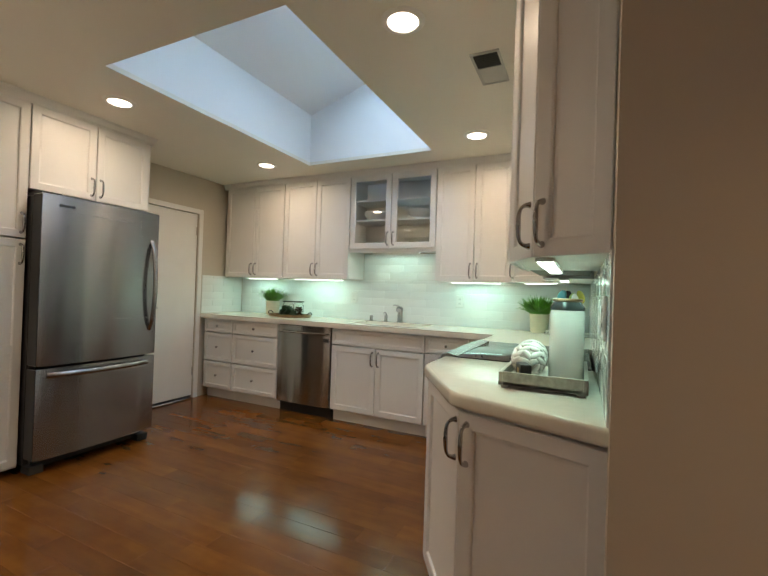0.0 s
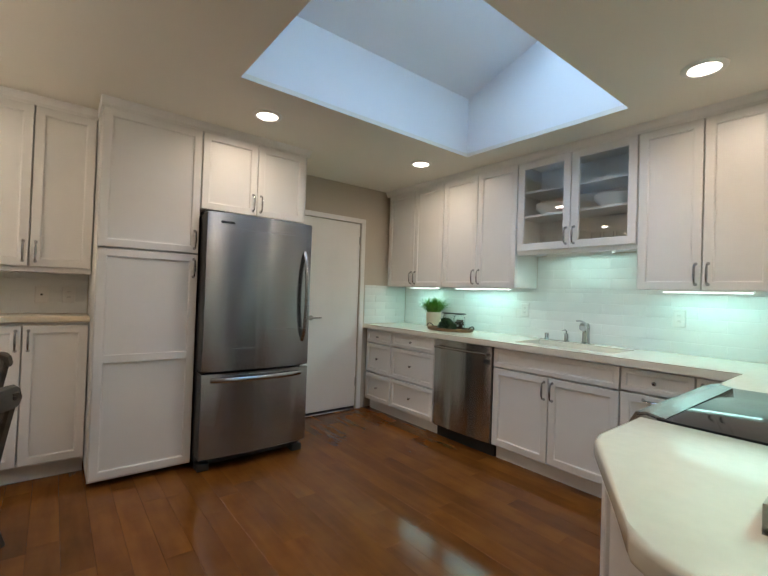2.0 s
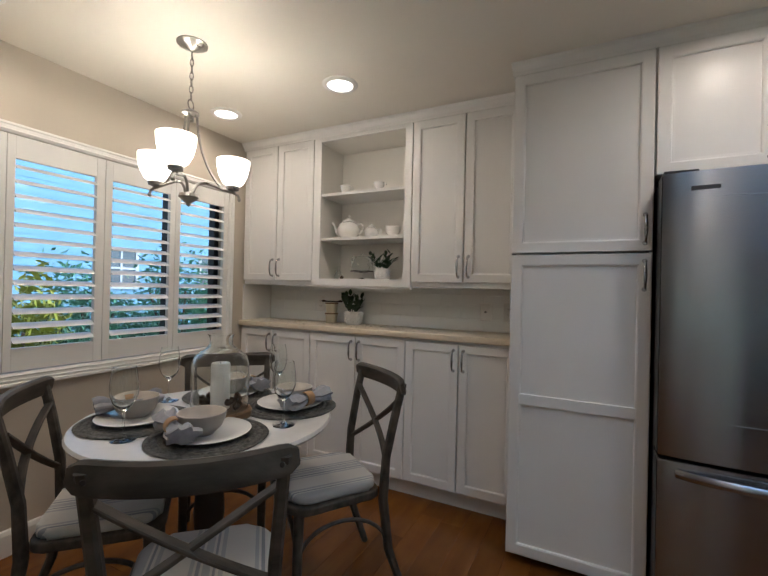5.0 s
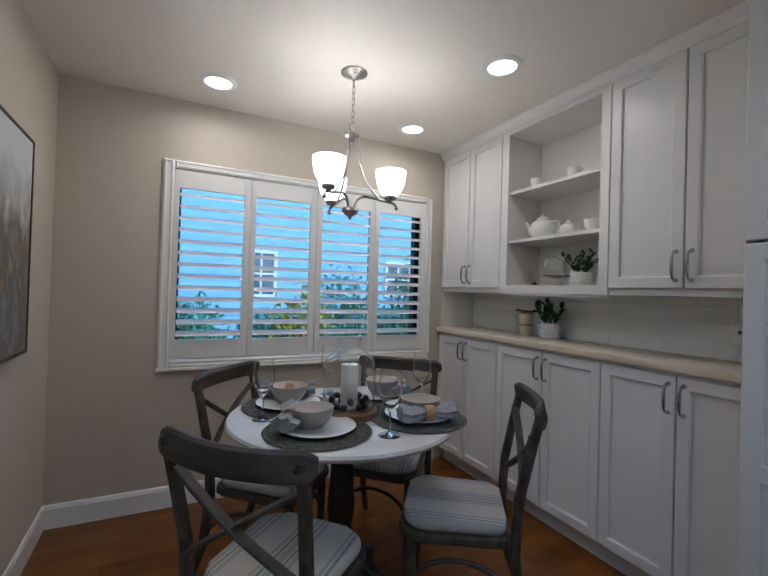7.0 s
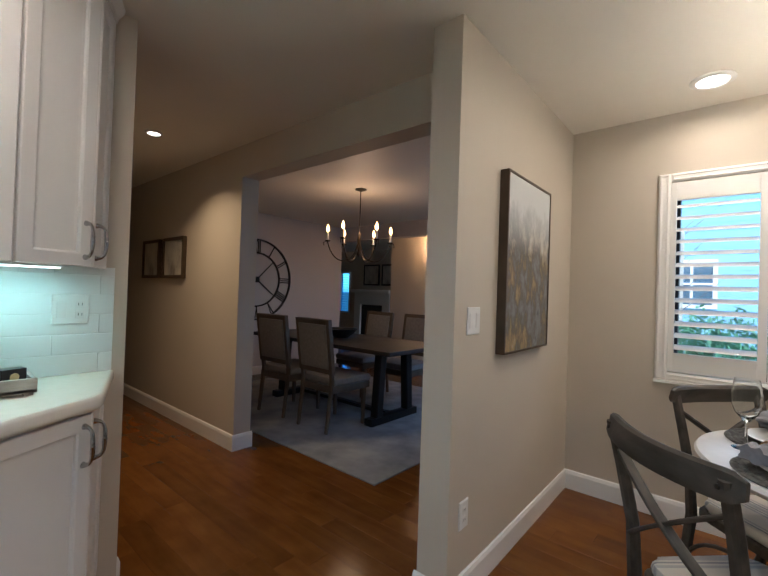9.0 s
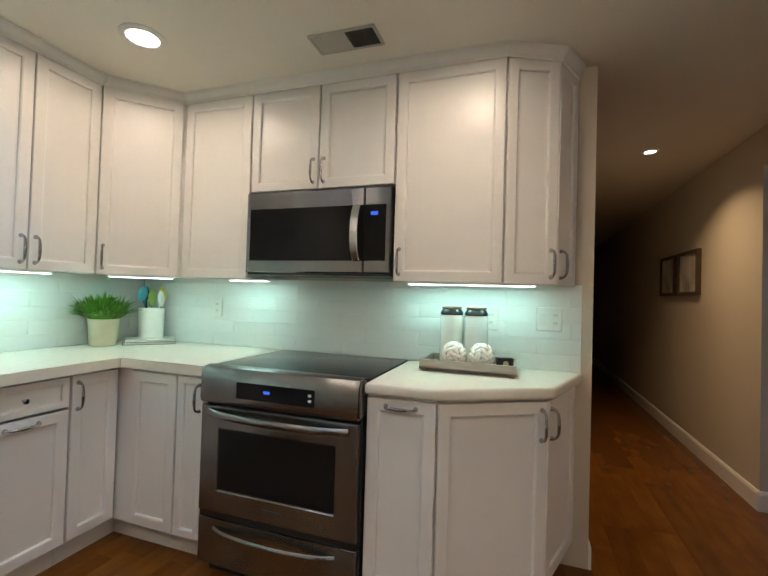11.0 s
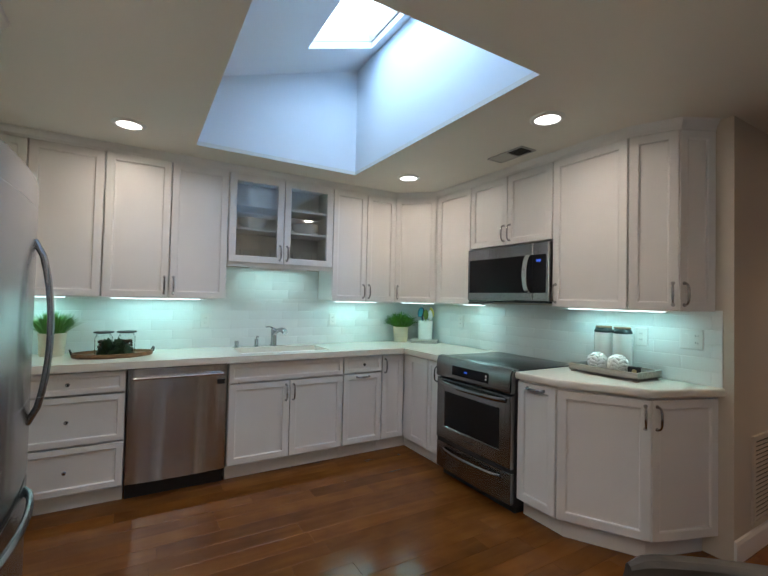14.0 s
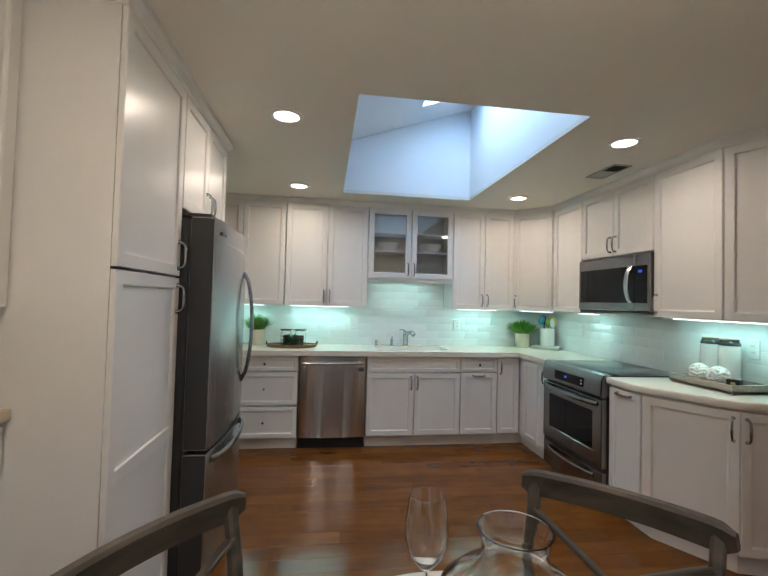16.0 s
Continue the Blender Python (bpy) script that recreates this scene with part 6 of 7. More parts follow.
for nm, mm, dx_, dy_, hh, wd_, lab in (("spoon", UTEAL, -0.07, 0.0, 0.32, 0.034, "teal kitchen spoon in the crock"), ("ladle", BLACK, -0.03, 0.03, 0.315, 0.036, "black ladle in the crock"), ("spatula", UGREEN, 0.015, 0.015, 0.29, 0.033, "green spatula in the crock"), ("spoon", UYELLOW, 0.07, -0.015, 0.32, 0.028, "yellow wooden spoon in the crock"), ("spatula", PORCELAIN, 0.03, -0.045, 0.285, 0.028, "white spatula in the crock")):
    u = thing(nm, pose(-0.075, 3.785, TZ1 + 0.0415), lab, "utensil", "utensils in the crock")
    bm = bmesh.new()
    tube(bm, [(dx_ * 0.2, dy_ * 0.2, 0.002), (dx_ * 0.8, dy_ * 0.8, hh * 0.72)], 0.005, 8)
    part("handle", bm, mm, u)
    bm = bmesh.new()
    bmesh.ops.create_uvsphere(bm, u_segments=12, v_segments=8, radius=1, matrix=Matrix.Translation((dx_, dy_, hh * 0.86)) @ Matrix.Rotation(radians(-60 * dx_ / 0.045 * 0.2), 4, "Y") @ Matrix.Diagonal((wd_, 0.008, 0.055, 1)))
    part("head", bm, mm, u)

# ---- tray beside the range ----
gt = thing("wooden_tray", pose(GTX, GTY, TZ1, 0, 0, GTR), "rectangular grey washed wooden tray with low sides", "tray")
tw_, td_ = 0.27, 0.44
part("bottom", boxes((-tw_ / 2, tw_ / 2, -td_ / 2, td_ / 2, 0.010, 0.020)), GREYTRAY, gt, smooth=False)
for r in ((-tw_ / 2, -tw_ / 2 + 0.013, -td_ / 2, td_ / 2), (tw_ / 2 - 0.013, tw_ / 2, -td_ / 2, td_ / 2), (-tw_ / 2 + 0.013, tw_ / 2 - 0.013, -td_ / 2, -td_ / 2 + 0.013), (-tw_ / 2 + 0.013, tw_ / 2 - 0.013, td_ / 2 - 0.013, td_ / 2)):
    part("side", boxes((*r, 0.0105, 0.055), bevel=0.0015), GREYTRAY, gt, smooth=False)


for fx in (-0.115, 0.115):
    for fy in (-0.2, 0.2):
        part("foot", boxes((fx - 0.012, fx + 0.012, fy - 0.012, fy + 0.012, 0.0, 0.0098)), GREYTRAY, gt, smooth=False)


def on_tray(x, y, z=0.0205, rz=0):
    return pose(GTX, GTY, TZ1, 0, 0, GTR) @ pose(x, y, z, 0, 0, rz)


for cx_, cy_ in ((0.062, 0.103), (0.064, -0.020)):
    c = thing("canister", on_tray(cx_, cy_), "tall white ceramic canister with a dark glossy lid", "canister", "canisters on the tray")
    bm = bmesh.new()
    lathe(bm, [(0, 0), (0.055, 0), (0.058, 0.004), (0.057, 0.232), (0.054, 0.242), (0, 0.242)], 32)
    part("body", bm, PORCELAIN, c)
    bm = bmesh.new()
    lathe(bm, [(0.057, 0.2425), (0.058, 0.252), (0.050, 0.266), (0.047, 0.272), (0, 0.272)], 32)
    part("shoulder", bm, LIDGREY, c, "dark glossy teal-grey shoulder")
    bm = bmesh.new()
    lathe(bm, [(0, 0.2725), (0.044, 0.2725), (0.050, 0.275), (0.050, 0.281), (0.047, 0.284), (0, 0.284)], 32)
    part("lid", bm, TRAYWOOD, c, "brown wooden lid")
for i, (bx, by) in enumerate(((-0.062, 0.068), (-0.058, -0.062))):
    wb = thing("woven_ball", on_tray(bx, by, 0.0205 + 0.060), "white woven decorative ball on the tray", "decoration", "woven balls")
    bm = bmesh.new()
    bmesh.ops.create_icosphere(bm, subdivisions=3, radius=0.0535)
    # Shade between the strips is put into the core's darker colour.
    part("core", bm, mat("ball_core", (0.55, 0.52, 0.46), 0.9, var=0.1) if i == 0 else bpy.data.materials["ball_core"], wb, "inner core coloured darker as shade between the strips")
    rb = random.Random(20 + i)
    bm = bmesh.new()
    for row in range(-3, 4):
        lat = radians(25 * row)
        count = max(4, round(11 * math.cos(lat)))
        for k in range(count):
            lon = 2 * math.pi * (k + 0.5 * (row % 2)) / count
            m = Matrix.Rotation(lon, 4, "Z") @ Matrix.Rotation(-lat, 4, "Y") @ Matrix.Translation((0.054, 0, 0)) @ Matrix.Rotation(radians((42 if (row + k) % 2 else -42) + rb.uniform(-24, 24)), 4, "X") @ Matrix.Diagonal((0.0070, 0.0235 * rb.uniform(0.85, 1.2), 0.0118, 1))
            bmesh.ops.create_icosphere(bm, subdivisions=2, radius=1, matrix=m)
    part("weave", bm, PORCELAIN, wb, "white woven strips")
bb = thing("small_box", on_tray(-0.062, -0.165, 0.0205, 20), "small black box with a pale round label", "box")
part("body", boxes((-0.018, 0.018, -0.034, 0.034, 0.0, 0.060), bevel=0.002), BLACK, bb, smooth=False)
bm = bmesh.new()
lathe(bm, [(0.013, 0), (0.013, 0.001), (0, 0.001)], 16)
bmesh.ops.rotate(bm, verts=bm.verts, matrix=Matrix.Rotation(radians(-90), 3, "Y"))
part("label", bm, mat("gold_label", (0.55, 0.45, 0.22), 0.4, var=0.05), bb, "round gold label", m=pose(-0.0182, 0, 0.034))

# ---- dishes behind the glazed doors ----
for sx_, zz in ((-1.90, 1.951), (-1.43, 1.951)):
    for k in range(3):
        bm = bmesh.new()
        lathe(bm, [(0, 0), (0.06, 0), (0.115, 0.050), (0.120, 0.056), (0.113, 0.055), (0.057, 0.007), (0, 0.007)], 28)
        solid("serving_bowl", bm, PORCELAIN, "stacked white serving bowl behind glass", "bowl", "stacked bowls", m=pose(sx_, 3.83, zz + 0.016 * k), smooth=True)
for sx_ in (-2.02, -1.93, -1.84, -1.76, -1.56, -1.47, -1.38):
    bm = bmesh.new()
    lathe(bm, [(0, 0), (0.03, 0), (0.034, 0.10), (0.032, 0.10), (0.028, 0.006), (0, 0.006)], 18, cap=False)
    solid("tumbler", bm, GLASS, "clear glass tumbler on the cabinet floor", "glass", "tumblers", m=pose(sx_, 3.87, GZ0 + 0.0305), smooth=True)

# ---- nook shelf things ----
SX = -3.705


def cup(m, lab="white porcelain teacup on the shelf", k=1.0, name="teacup", handle_dir=0):
    c = thing(name, m, lab, "cup", "tea set")
    bm = bmesh.new()
    lathe(bm, [(0, 0), (0.020 * k, 0), (0.022 * k, 0.006 * k), (0.034 * k, 0.030 * k), (0.038 * k, 0.058 * k), (0.036 * k, 0.058 * k), (0.031 * k, 0.030 * k), (0, 0.010 * k)], 24, cap=False)
    part("bowl", bm, PORCELAIN, c)
    bm = bmesh.new()
    tube(bm, bezier((0.034 * k, 0, 0.048 * k), (0.066 * k, 0, 0.055 * k), (0.062 * k, 0, 0.016 * k), (0.030 * k, 0, 0.022 * k), 8), 0.0035 * k, 6)
    part("handle", bm, PORCELAIN, c, m=pose(0, 0, 0, 0, 0, handle_dir))
    return c


def pot_thing(m, k, name, lab, spout=True):
    c = thing(name, m, lab, name, "tea set")
    bm = bmesh.new()
    lathe(bm, [(0, 0), (0.036 * k, 0), (0.040 * k, 0.006 * k), (0.066 * k, 0.035 * k), (0.070 * k, 0.060 * k), (0.054 * k, 0.092 * k), (0.034 * k, 0.104 * k), (0, 0.106 * k)], 28)
    part("body", bm, PORCELAIN, c)
    bm = bmesh.new()
    lathe(bm, [(0.036 * k, 0.1045 * k), (0.034 * k, 0.112 * k), (0.014 * k, 0.124 * k), (0.006 * k, 0.130 * k), (0.010 * k, 0.138 * k), (0.007 * k, 0.146 * k), (0, 0.148 * k)], 20)
    part("lid", bm, PORCELAIN, c)
    bm = bmesh.new()
    tube(bm, bezier((0, 0.055 * k, 0.085 * k), (0, 0.115 * k, 0.11 * k), (0, 0.115 * k, 0.03 * k), (0, 0.062 * k, 0.035 * k), 10), 0.0055 * k, 8)
    part("handle", bm, PORCELAIN, c)
    if spout:
        bm = bmesh.new()
        tube(bm, bezier((0, -0.055 * k, 0.035 * k), (0, -0.10 * k, 0.04 * k), (0, -0.085 * k, 0.09 * k), (0, -0.118 * k, 0.105 * k), 10), 0.012 * k, 10, [1.4, 1.25, 1.1, 1, 0.9, 0.8, 0.72, 0.66, 0.6, 0.58, 0.55])
        part("spout", bm, PORCELAIN, c)
    return c


cup(pose(SX + 0.085, -0.325, 1.9905), k=1.0, handle_dir=100)
cup(pose(SX + 0.085, -0.055, 1.9905), k=1.0, handle_dir=90)
bm = bmesh.new()
lathe(bm, [(0, 0), (0.03, 0), (0.06, 0.008), (0.061, 0.010), (0.03, 0.004), (0, 0.003)], 24)
solid("saucer", bm, PORCELAIN, "white porcelain saucer on the shelf", "saucer", m=pose(SX + 0.02, 0.02, 1.9905), smooth=True)
pot_thing(pose(SX, -0.345, 1.6755), 1.22, "teapot", "white porcelain teapot on the open shelf")
pot_thing(pose(SX, -0.155, 1.6755), 0.76, "sugar_bowl", "small lidded white porcelain sugar bowl", spout=False)
cup(pose(SX, 0.015, 1.6755), "white porcelain creamer on the open shelf", 1.35, "creamer", 250)
# bottle, cloche, plant
bm = bmesh.new()
o = [(0.022, 0), (0.026, 0.01), (0.028, 0.03), (0.016, 0.055), (0.010, 0.07), (0.012, 0.085), (0.008, 0.10)]
lathe(bm, [(0, 0)] + o + [(0, 0.102)], 18, cap=False)
solid("glass_bottle", bm, GLASS, "small clear glass bottle on the shelf", "bottle", m=pose(SX, -0.425, 1.3838), smooth=True)
bm = bmesh.new()
bmesh.ops.create_icosphere(bm, subdivisions=2, radius=0.014)
solid("brown_ball", bm, BARK, "small brown ball on the shelf", "ball", m=pose(SX + 0.03, -0.375, 1.3975), smooth=True)
cl = thing("cake_dome", pose(SX, -0.225, 1.3838), "clear glass cake stand with a dome", "cake stand")
bm = bmesh.new()
lathe(bm, [(0, 0), (0.05, 0), (0.012, 0.012), (0.012, 0.05), (0.085, 0.058), (0.087, 0.062), (0, 0.064)], 28, cap=False)
part("stand", bm, GLASS, cl)
bm = bmesh.new()
o = [(0.078, 0.0645), (0.078, 0.15), (0.070, 0.165), (0.012, 0.170), (0.014, 0.185), (0, 0.19)]
i_ = [(0, 0.166), (0.068, 0.162), (0.0755, 0.149), (0.0755, 0.0645)]
lathe(bm, o + i_, 28, cap=False)
part("dome", bm, GLASS, cl)


def leafy(m, seed, k, label, stacked=False):
    """A stiff dark-leaved plant in a textured white pot."""
    pp = thing("potted_plant", m, label, "plant")
    bm = bmesh.new()
    o = [(0, 0), (0.042 * k, 0), (0.050 * k, 0.012 * k), (0.054 * k, 0.075 * k), (0.050 * k, 0.075 * k), (0.046 * k, 0.06 * k), (0, 0.06 * k)]
    lathe(bm, o, 26, cap=False)
    pot = part("pot", bm, PORCELAIN, pp, "white textured pot")
    bm = bmesh.new()
    for lv in range(4):
        for j in range(14):
            a = 2 * math.pi * (j + 0.5 * (lv % 2)) / 14
            rr = (0.0495 + 0.001 * lv) * k
            bmesh.ops.create_icosphere(bm, subdivisions=1, radius=0.0065 * k, matrix=Matrix.Translation((rr * math.cos(a), rr * math.sin(a), (0.018 + 0.015 * lv) * k)))
    part("relief", bm, PORCELAIN, pot)
    r = random.Random(seed)
    bm = bmesh.new()
    for i in range(11):
        a = r.uniform(0, 2 * math.pi)
        d = Vector((math.cos(a) * r.uniform(0.25, 0.9), math.sin(a) * r.uniform(0.25, 0.9), 1)).normalized()
        ln = r.uniform(0.07, 0.13) * k
        base_ = Vector((0.02 * k * math.cos(a), 0.02 * k * math.sin(a), 0.06 * k))
        tube(bm, [base_, base_ + d * ln], 0.0018 * k, 5)
        for j in range(5):
            q = base_ + d * ln * (0.25 + 0.19 * j)
            b = r.uniform(0, 6.28)
            blade(bm, q, (d * 0.9 + Vector((math.cos(b), math.sin(b), 0.2)) * 0.9), 0.045 * k, 0.011 * k, 0.2, 4)
    part("leaves", bm, DARKLEAF, pp)
    return pp


leafy(pose(SX, -0.06, 1.3838), 4, 1.05, "dark leafy plant in a white dimpled pot on the shelf")
leafy(pose(-3.755, -0.315, 1.0545), 9, 1.3, "dark leafy plant in a white dimpled pot on the ledge")
for i, z in enumerate((1.0545, 1.0545 + 0.0785)):
    st = thing("stacked_pot", pose(-3.745, -0.505, z), "cream ceramic pot stacked on another" if i else "cream ceramic pot on the ledge", "pot", "stacked pots")
    bm = bmesh.new()
    lathe(bm, [(0, 0), (0.038, 0), (0.046, 0.062), (0.049, 0.065), (0.049, 0.078), (0.045, 0.078), (0.042, 0.06), (0, 0.058)], 24, cap=False)
    part("body", bm, POT, st)
    bm = bmesh.new()
    lathe(bm, [(0.0495, 0.068), (0.0503, 0.072), (0.0495, 0.077)], 24, cap=False)
    part("band", bm, TRAYWOOD, st, "brown rim band")
spn = thing("small_ladle", pose(-3.745, -0.505, 1.2115), "two small wooden scoops across the pot", "scoop")
bm = bmesh.new()
tube(bm, [(0, -0.07, 0.006), (0, 0.07, 0.006)], 0.005, 8)
part("handle", bm, DARKWOOD, spn)
bm = bmesh.new()
bmesh.ops.create_uvsphere(bm, u_segments=12, v_segments=8, radius=1, matrix=Matrix.Translation((0, 0.075, 0.009)) @ Matrix.Diagonal((0.016, 0.022, 0.008, 1)))
bmesh.ops.create_uvsphere(bm, u_segments=12, v_segments=8, radius=1, matrix=Matrix.Translation((0, -0.075, 0.009)) @ Matrix.Diagonal((0.014, 0.018, 0.008, 1)))
part("bowl", bm, DARKWOOD, spn)

# ---- painting on the partition ----
pa = thing("painting", facing(STUB_X + 0.007, -0.047, 1.022, 181.1), "large abstract canvas in a thin dark wooden frame", "painting")
pw_, ph_ = 0.603, 0.880
part("frame", boxes((0, 0.010, -0.046, -0.001, 0, ph_), (pw_ - 0.010, pw_, -0.046, -0.001, 0, ph_), (0.010, pw_ - 0.010, -0.046, -0.001, 0, 0.010), (0.010, pw_ - 0.010, -0.046, -0.001, ph_ - 0.010, ph_)), FRAMEWOOD, pa, "dark brown frame", smooth=False)
part("canvas", boxes((0.012, pw_ - 0.012, -0.042, -0.002, 0.012, ph_ - 0.012)), ART, pa, "grey, cream and ochre abstract paint", smooth=False)
for x0_, x1_ in ((2.05, 2.53), (2.62, 3.06)):
    pc = thing("framed_print", facing(x1_, HALL_S, 1.37, 90), "small framed print on the hallway wall", "picture", "hallway prints")
    w_ = x1_ - x0_
    part("frame", boxes((0, 0.03, -0.035, -0.001, 0, 0.4), (w_ - 0.03, w_, -0.035, -0.001, 0, 0.4), (0.03, w_ - 0.03, -0.035, -0.001, 0, 0.03), (0.03, w_ - 0.03, -0.035, -0.001, 0.37, 0.4)), FRAMEWOOD, pc, "brown wooden frame", smooth=False)
    part("print", boxes((0.03, w_ - 0.03, -0.02, -0.002, 0.03, 0.37)), ART2, pc, "pale blurred print", smooth=False)

# ---- dining room ----
rug = thing("rug", pose(1.55, -1.60, 0), "pale grey distressed area rug under the dining table", "rug")
bm = bmesh.new()
prism(bm, [(-1.65, -1.3), (1.65, -1.3), (1.65, 1.3), (-1.65, 1.3)], 0.001, 0.012, 0.003)
part("carpet", bm, GREYFLUX, rug)
dt = thing("dining_table", pose(1.5, -1.50, 0.012), "dark wooden trestle dining table", "table")
part("tabletop", boxes((-1.1, 1.1, -0.48, 0.48, 0.715, 0.755), bevel=0.006), DARKWOOD, dt, "dark plank top")
for s in (-1, 1):
    part("trestle_foot", boxes((s * 0.76 - 0.05, s * 0.76 + 0.05, -0.36, 0.36, 0.0, 0.07), bevel=0.006), IRON, dt)
    for yy in (-0.2, 0.2):
        bm = bmesh.new()
        sweep(bm, [(s * 0.76, yy * 1.2, 0.07), (s * 0.76, yy, 0.714)], rect(0.09, 0.09, 0.008), (0, 1, 0))
        part("leg", bm, IRON, dt)
part("stretcher", boxes((-0.71, 0.71, -0.03, 0.03, 0.03, 0.065)), IRON, dt)
bw_ = thing("fruit_bowl", pose(1.55, -1.52, 0.767), "dark wide bowl on the dining table", "bowl")
bm = bmesh.new()
lathe(bm, [(0, 0), (0.08, 0), (0.15, 0.05), (0.19, 0.10), (0.18, 0.10), (0.14, 0.05), (0, 0.015)], 28, cap=False)
part("dish", bm, IRON, bw_)


def dining_chair():
    c = thing("dining_chair", pose(0, 0, 0), "upholstered beige dining chair with a brown wooden frame", "chair", "chairs round the dining table")
    for s in (-1, 1):
        bm = bmesh.new()
        sweep(bm, [(s * 0.20, -0.27, 0), (s * 0.20, -0.22, 0.45), (s * 0.215, -0.30, 1.02)], rect(0.04, 0.035, 0.006), (0, 1, 0), scales=[0.75, 1, 0.9])
        part("back_leg", bm, CHAIRFRAME, c)
        bm = bmesh.new()
        sweep(bm, [(s * 0.20, 0.20, 0.42), (s * 0.20, 0.20, 0)], rect(0.045, 0.045, 0.006), (0, 1, 0), scales=[1, 0.65])
        part("front_leg", bm, CHAIRFRAME, c)
    bm = bmesh.new()
    prism(bm, [(-0.23, -0.235), (0.23, -0.235), (0.245, 0.235), (-0.245, 0.235)], 0.355, 0.42, 0.006)
    part("seat_frame", bm, CHAIRFRAME, c)
    bm = bmesh.new()
    prism(bm, [(-0.235, -0.215), (0.235, -0.215), (0.25, 0.24), (-0.25, 0.24)], 0.421, 0.49, 0.02)
    part("seat", bm, SEATCLOTH, c, "padded beige seat")
    R = pose(0, -0.232, 0.53, 8, 0, 0)
    part("back_frame", boxes((-0.235, -0.195, -0.02, 0.02, 0, 0.50), (0.195, 0.235, -0.02, 0.02, 0, 0.50), (-0.195, 0.195, -0.02, 0.02, 0.455, 0.50), (-0.195, 0.195, -0.02, 0.02, 0, 0.045), bevel=0.004), CHAIRFRAME, c, m=R)
    part("backrest", boxes((-0.194, 0.194, -0.028, 0.030, 0.046, 0.454), bevel=0.012), SEATCLOTH, c, "padded beige backrest", m=R)
    return c


dc = None
for x_, y_, r_ in ((1.05, -0.98, 180), (1.72, -0.98, 183), (1.05, -2.08, 0), (1.72, -2.08, -3)):
    m = pose(x_, y_, 0.0125, 0, 0, r_)
    if dc is None:
        dc = dining_chair()
        dc.matrix_basis = m
    else:
        copy_thing(dc, m)

# candle chandelier
dch = thing("candle_chandelier", pose(1.30, -1.51, CEIL), "bronze chandelier with six lit candle bulbs", "chandelier")
bm = bmesh.new()
lathe(bm, [(0.065, 0), (0.065, -0.008), (0.02, -0.022), (0, -0.024)], 20)
part("canopy", bm, BRONZE, dch)
bm = bmesh.new()
tube(bm, [(0, 0, -0.022), (0, 0, -0.50)], 0.006, 8)
part("stem", bm, BRONZE, dch)
bm = bmesh.new()
lathe(bm, [(0.006, -0.48), (0.018, -0.50), (0.022, -0.56), (0.016, -0.66), (0.024, -0.72), (0.010, -0.75), (0, -0.76)], 14)
part("column", bm, BRONZE, dch)
for i in range(6):
    R = pose(0, 0, 0, 0, 0, 45 + 60 * i)
    bm = bmesh.new()
    tube(bm, bezier((0.018, 0, -0.62), (0.06, 0, -0.86), (0.28, 0, -0.88), (0.35, 0, -0.60), 16), 0.006, 8)
    tube(bm, bezier((0.35, 0, -0.60), (0.38, 0, -0.58), (0.41, 0, -0.62), (0.385, 0, -0.64), 6), 0.004, 6)
    arm = part("arm", bm, BRONZE, dch, m=R)
    bm = bmesh.new()
    lathe(bm, [(r, z - 0.04) for r, z in [(0, -0.56), (0.028, -0.555), (0.032, -0.545), (0.012, -0.54), (0, -0.54)]], 14, (0.35, 0, 0))
    part("pan", bm, BRONZE, arm)
    bm = bmesh.new()
    lathe(bm, [(r, z - 0.04) for r, z in [(0.011, -0.54), (0.011, -0.455), (0, -0.455)]], 12, (0.35, 0, 0))
    part("candle", bm, WAX, arm, "ivory candle sleeve")
    bm = bmesh.new()
    lathe(bm, [(r, z - 0.04) for r, z in [(0.007, -0.455), (0.019, -0.43), (0.015, -0.40), (0.004, -0.368), (0, -0.364)]], 12, (0.35, 0, 0))
    part("bulb", bm, BULB, arm, "glowing flame bulb")
point_lamp("candle_lamp", (1.30, -1.51, CEIL - 0.44), DINING_WATTS, (1.0, 0.62, 0.34), 0.12)

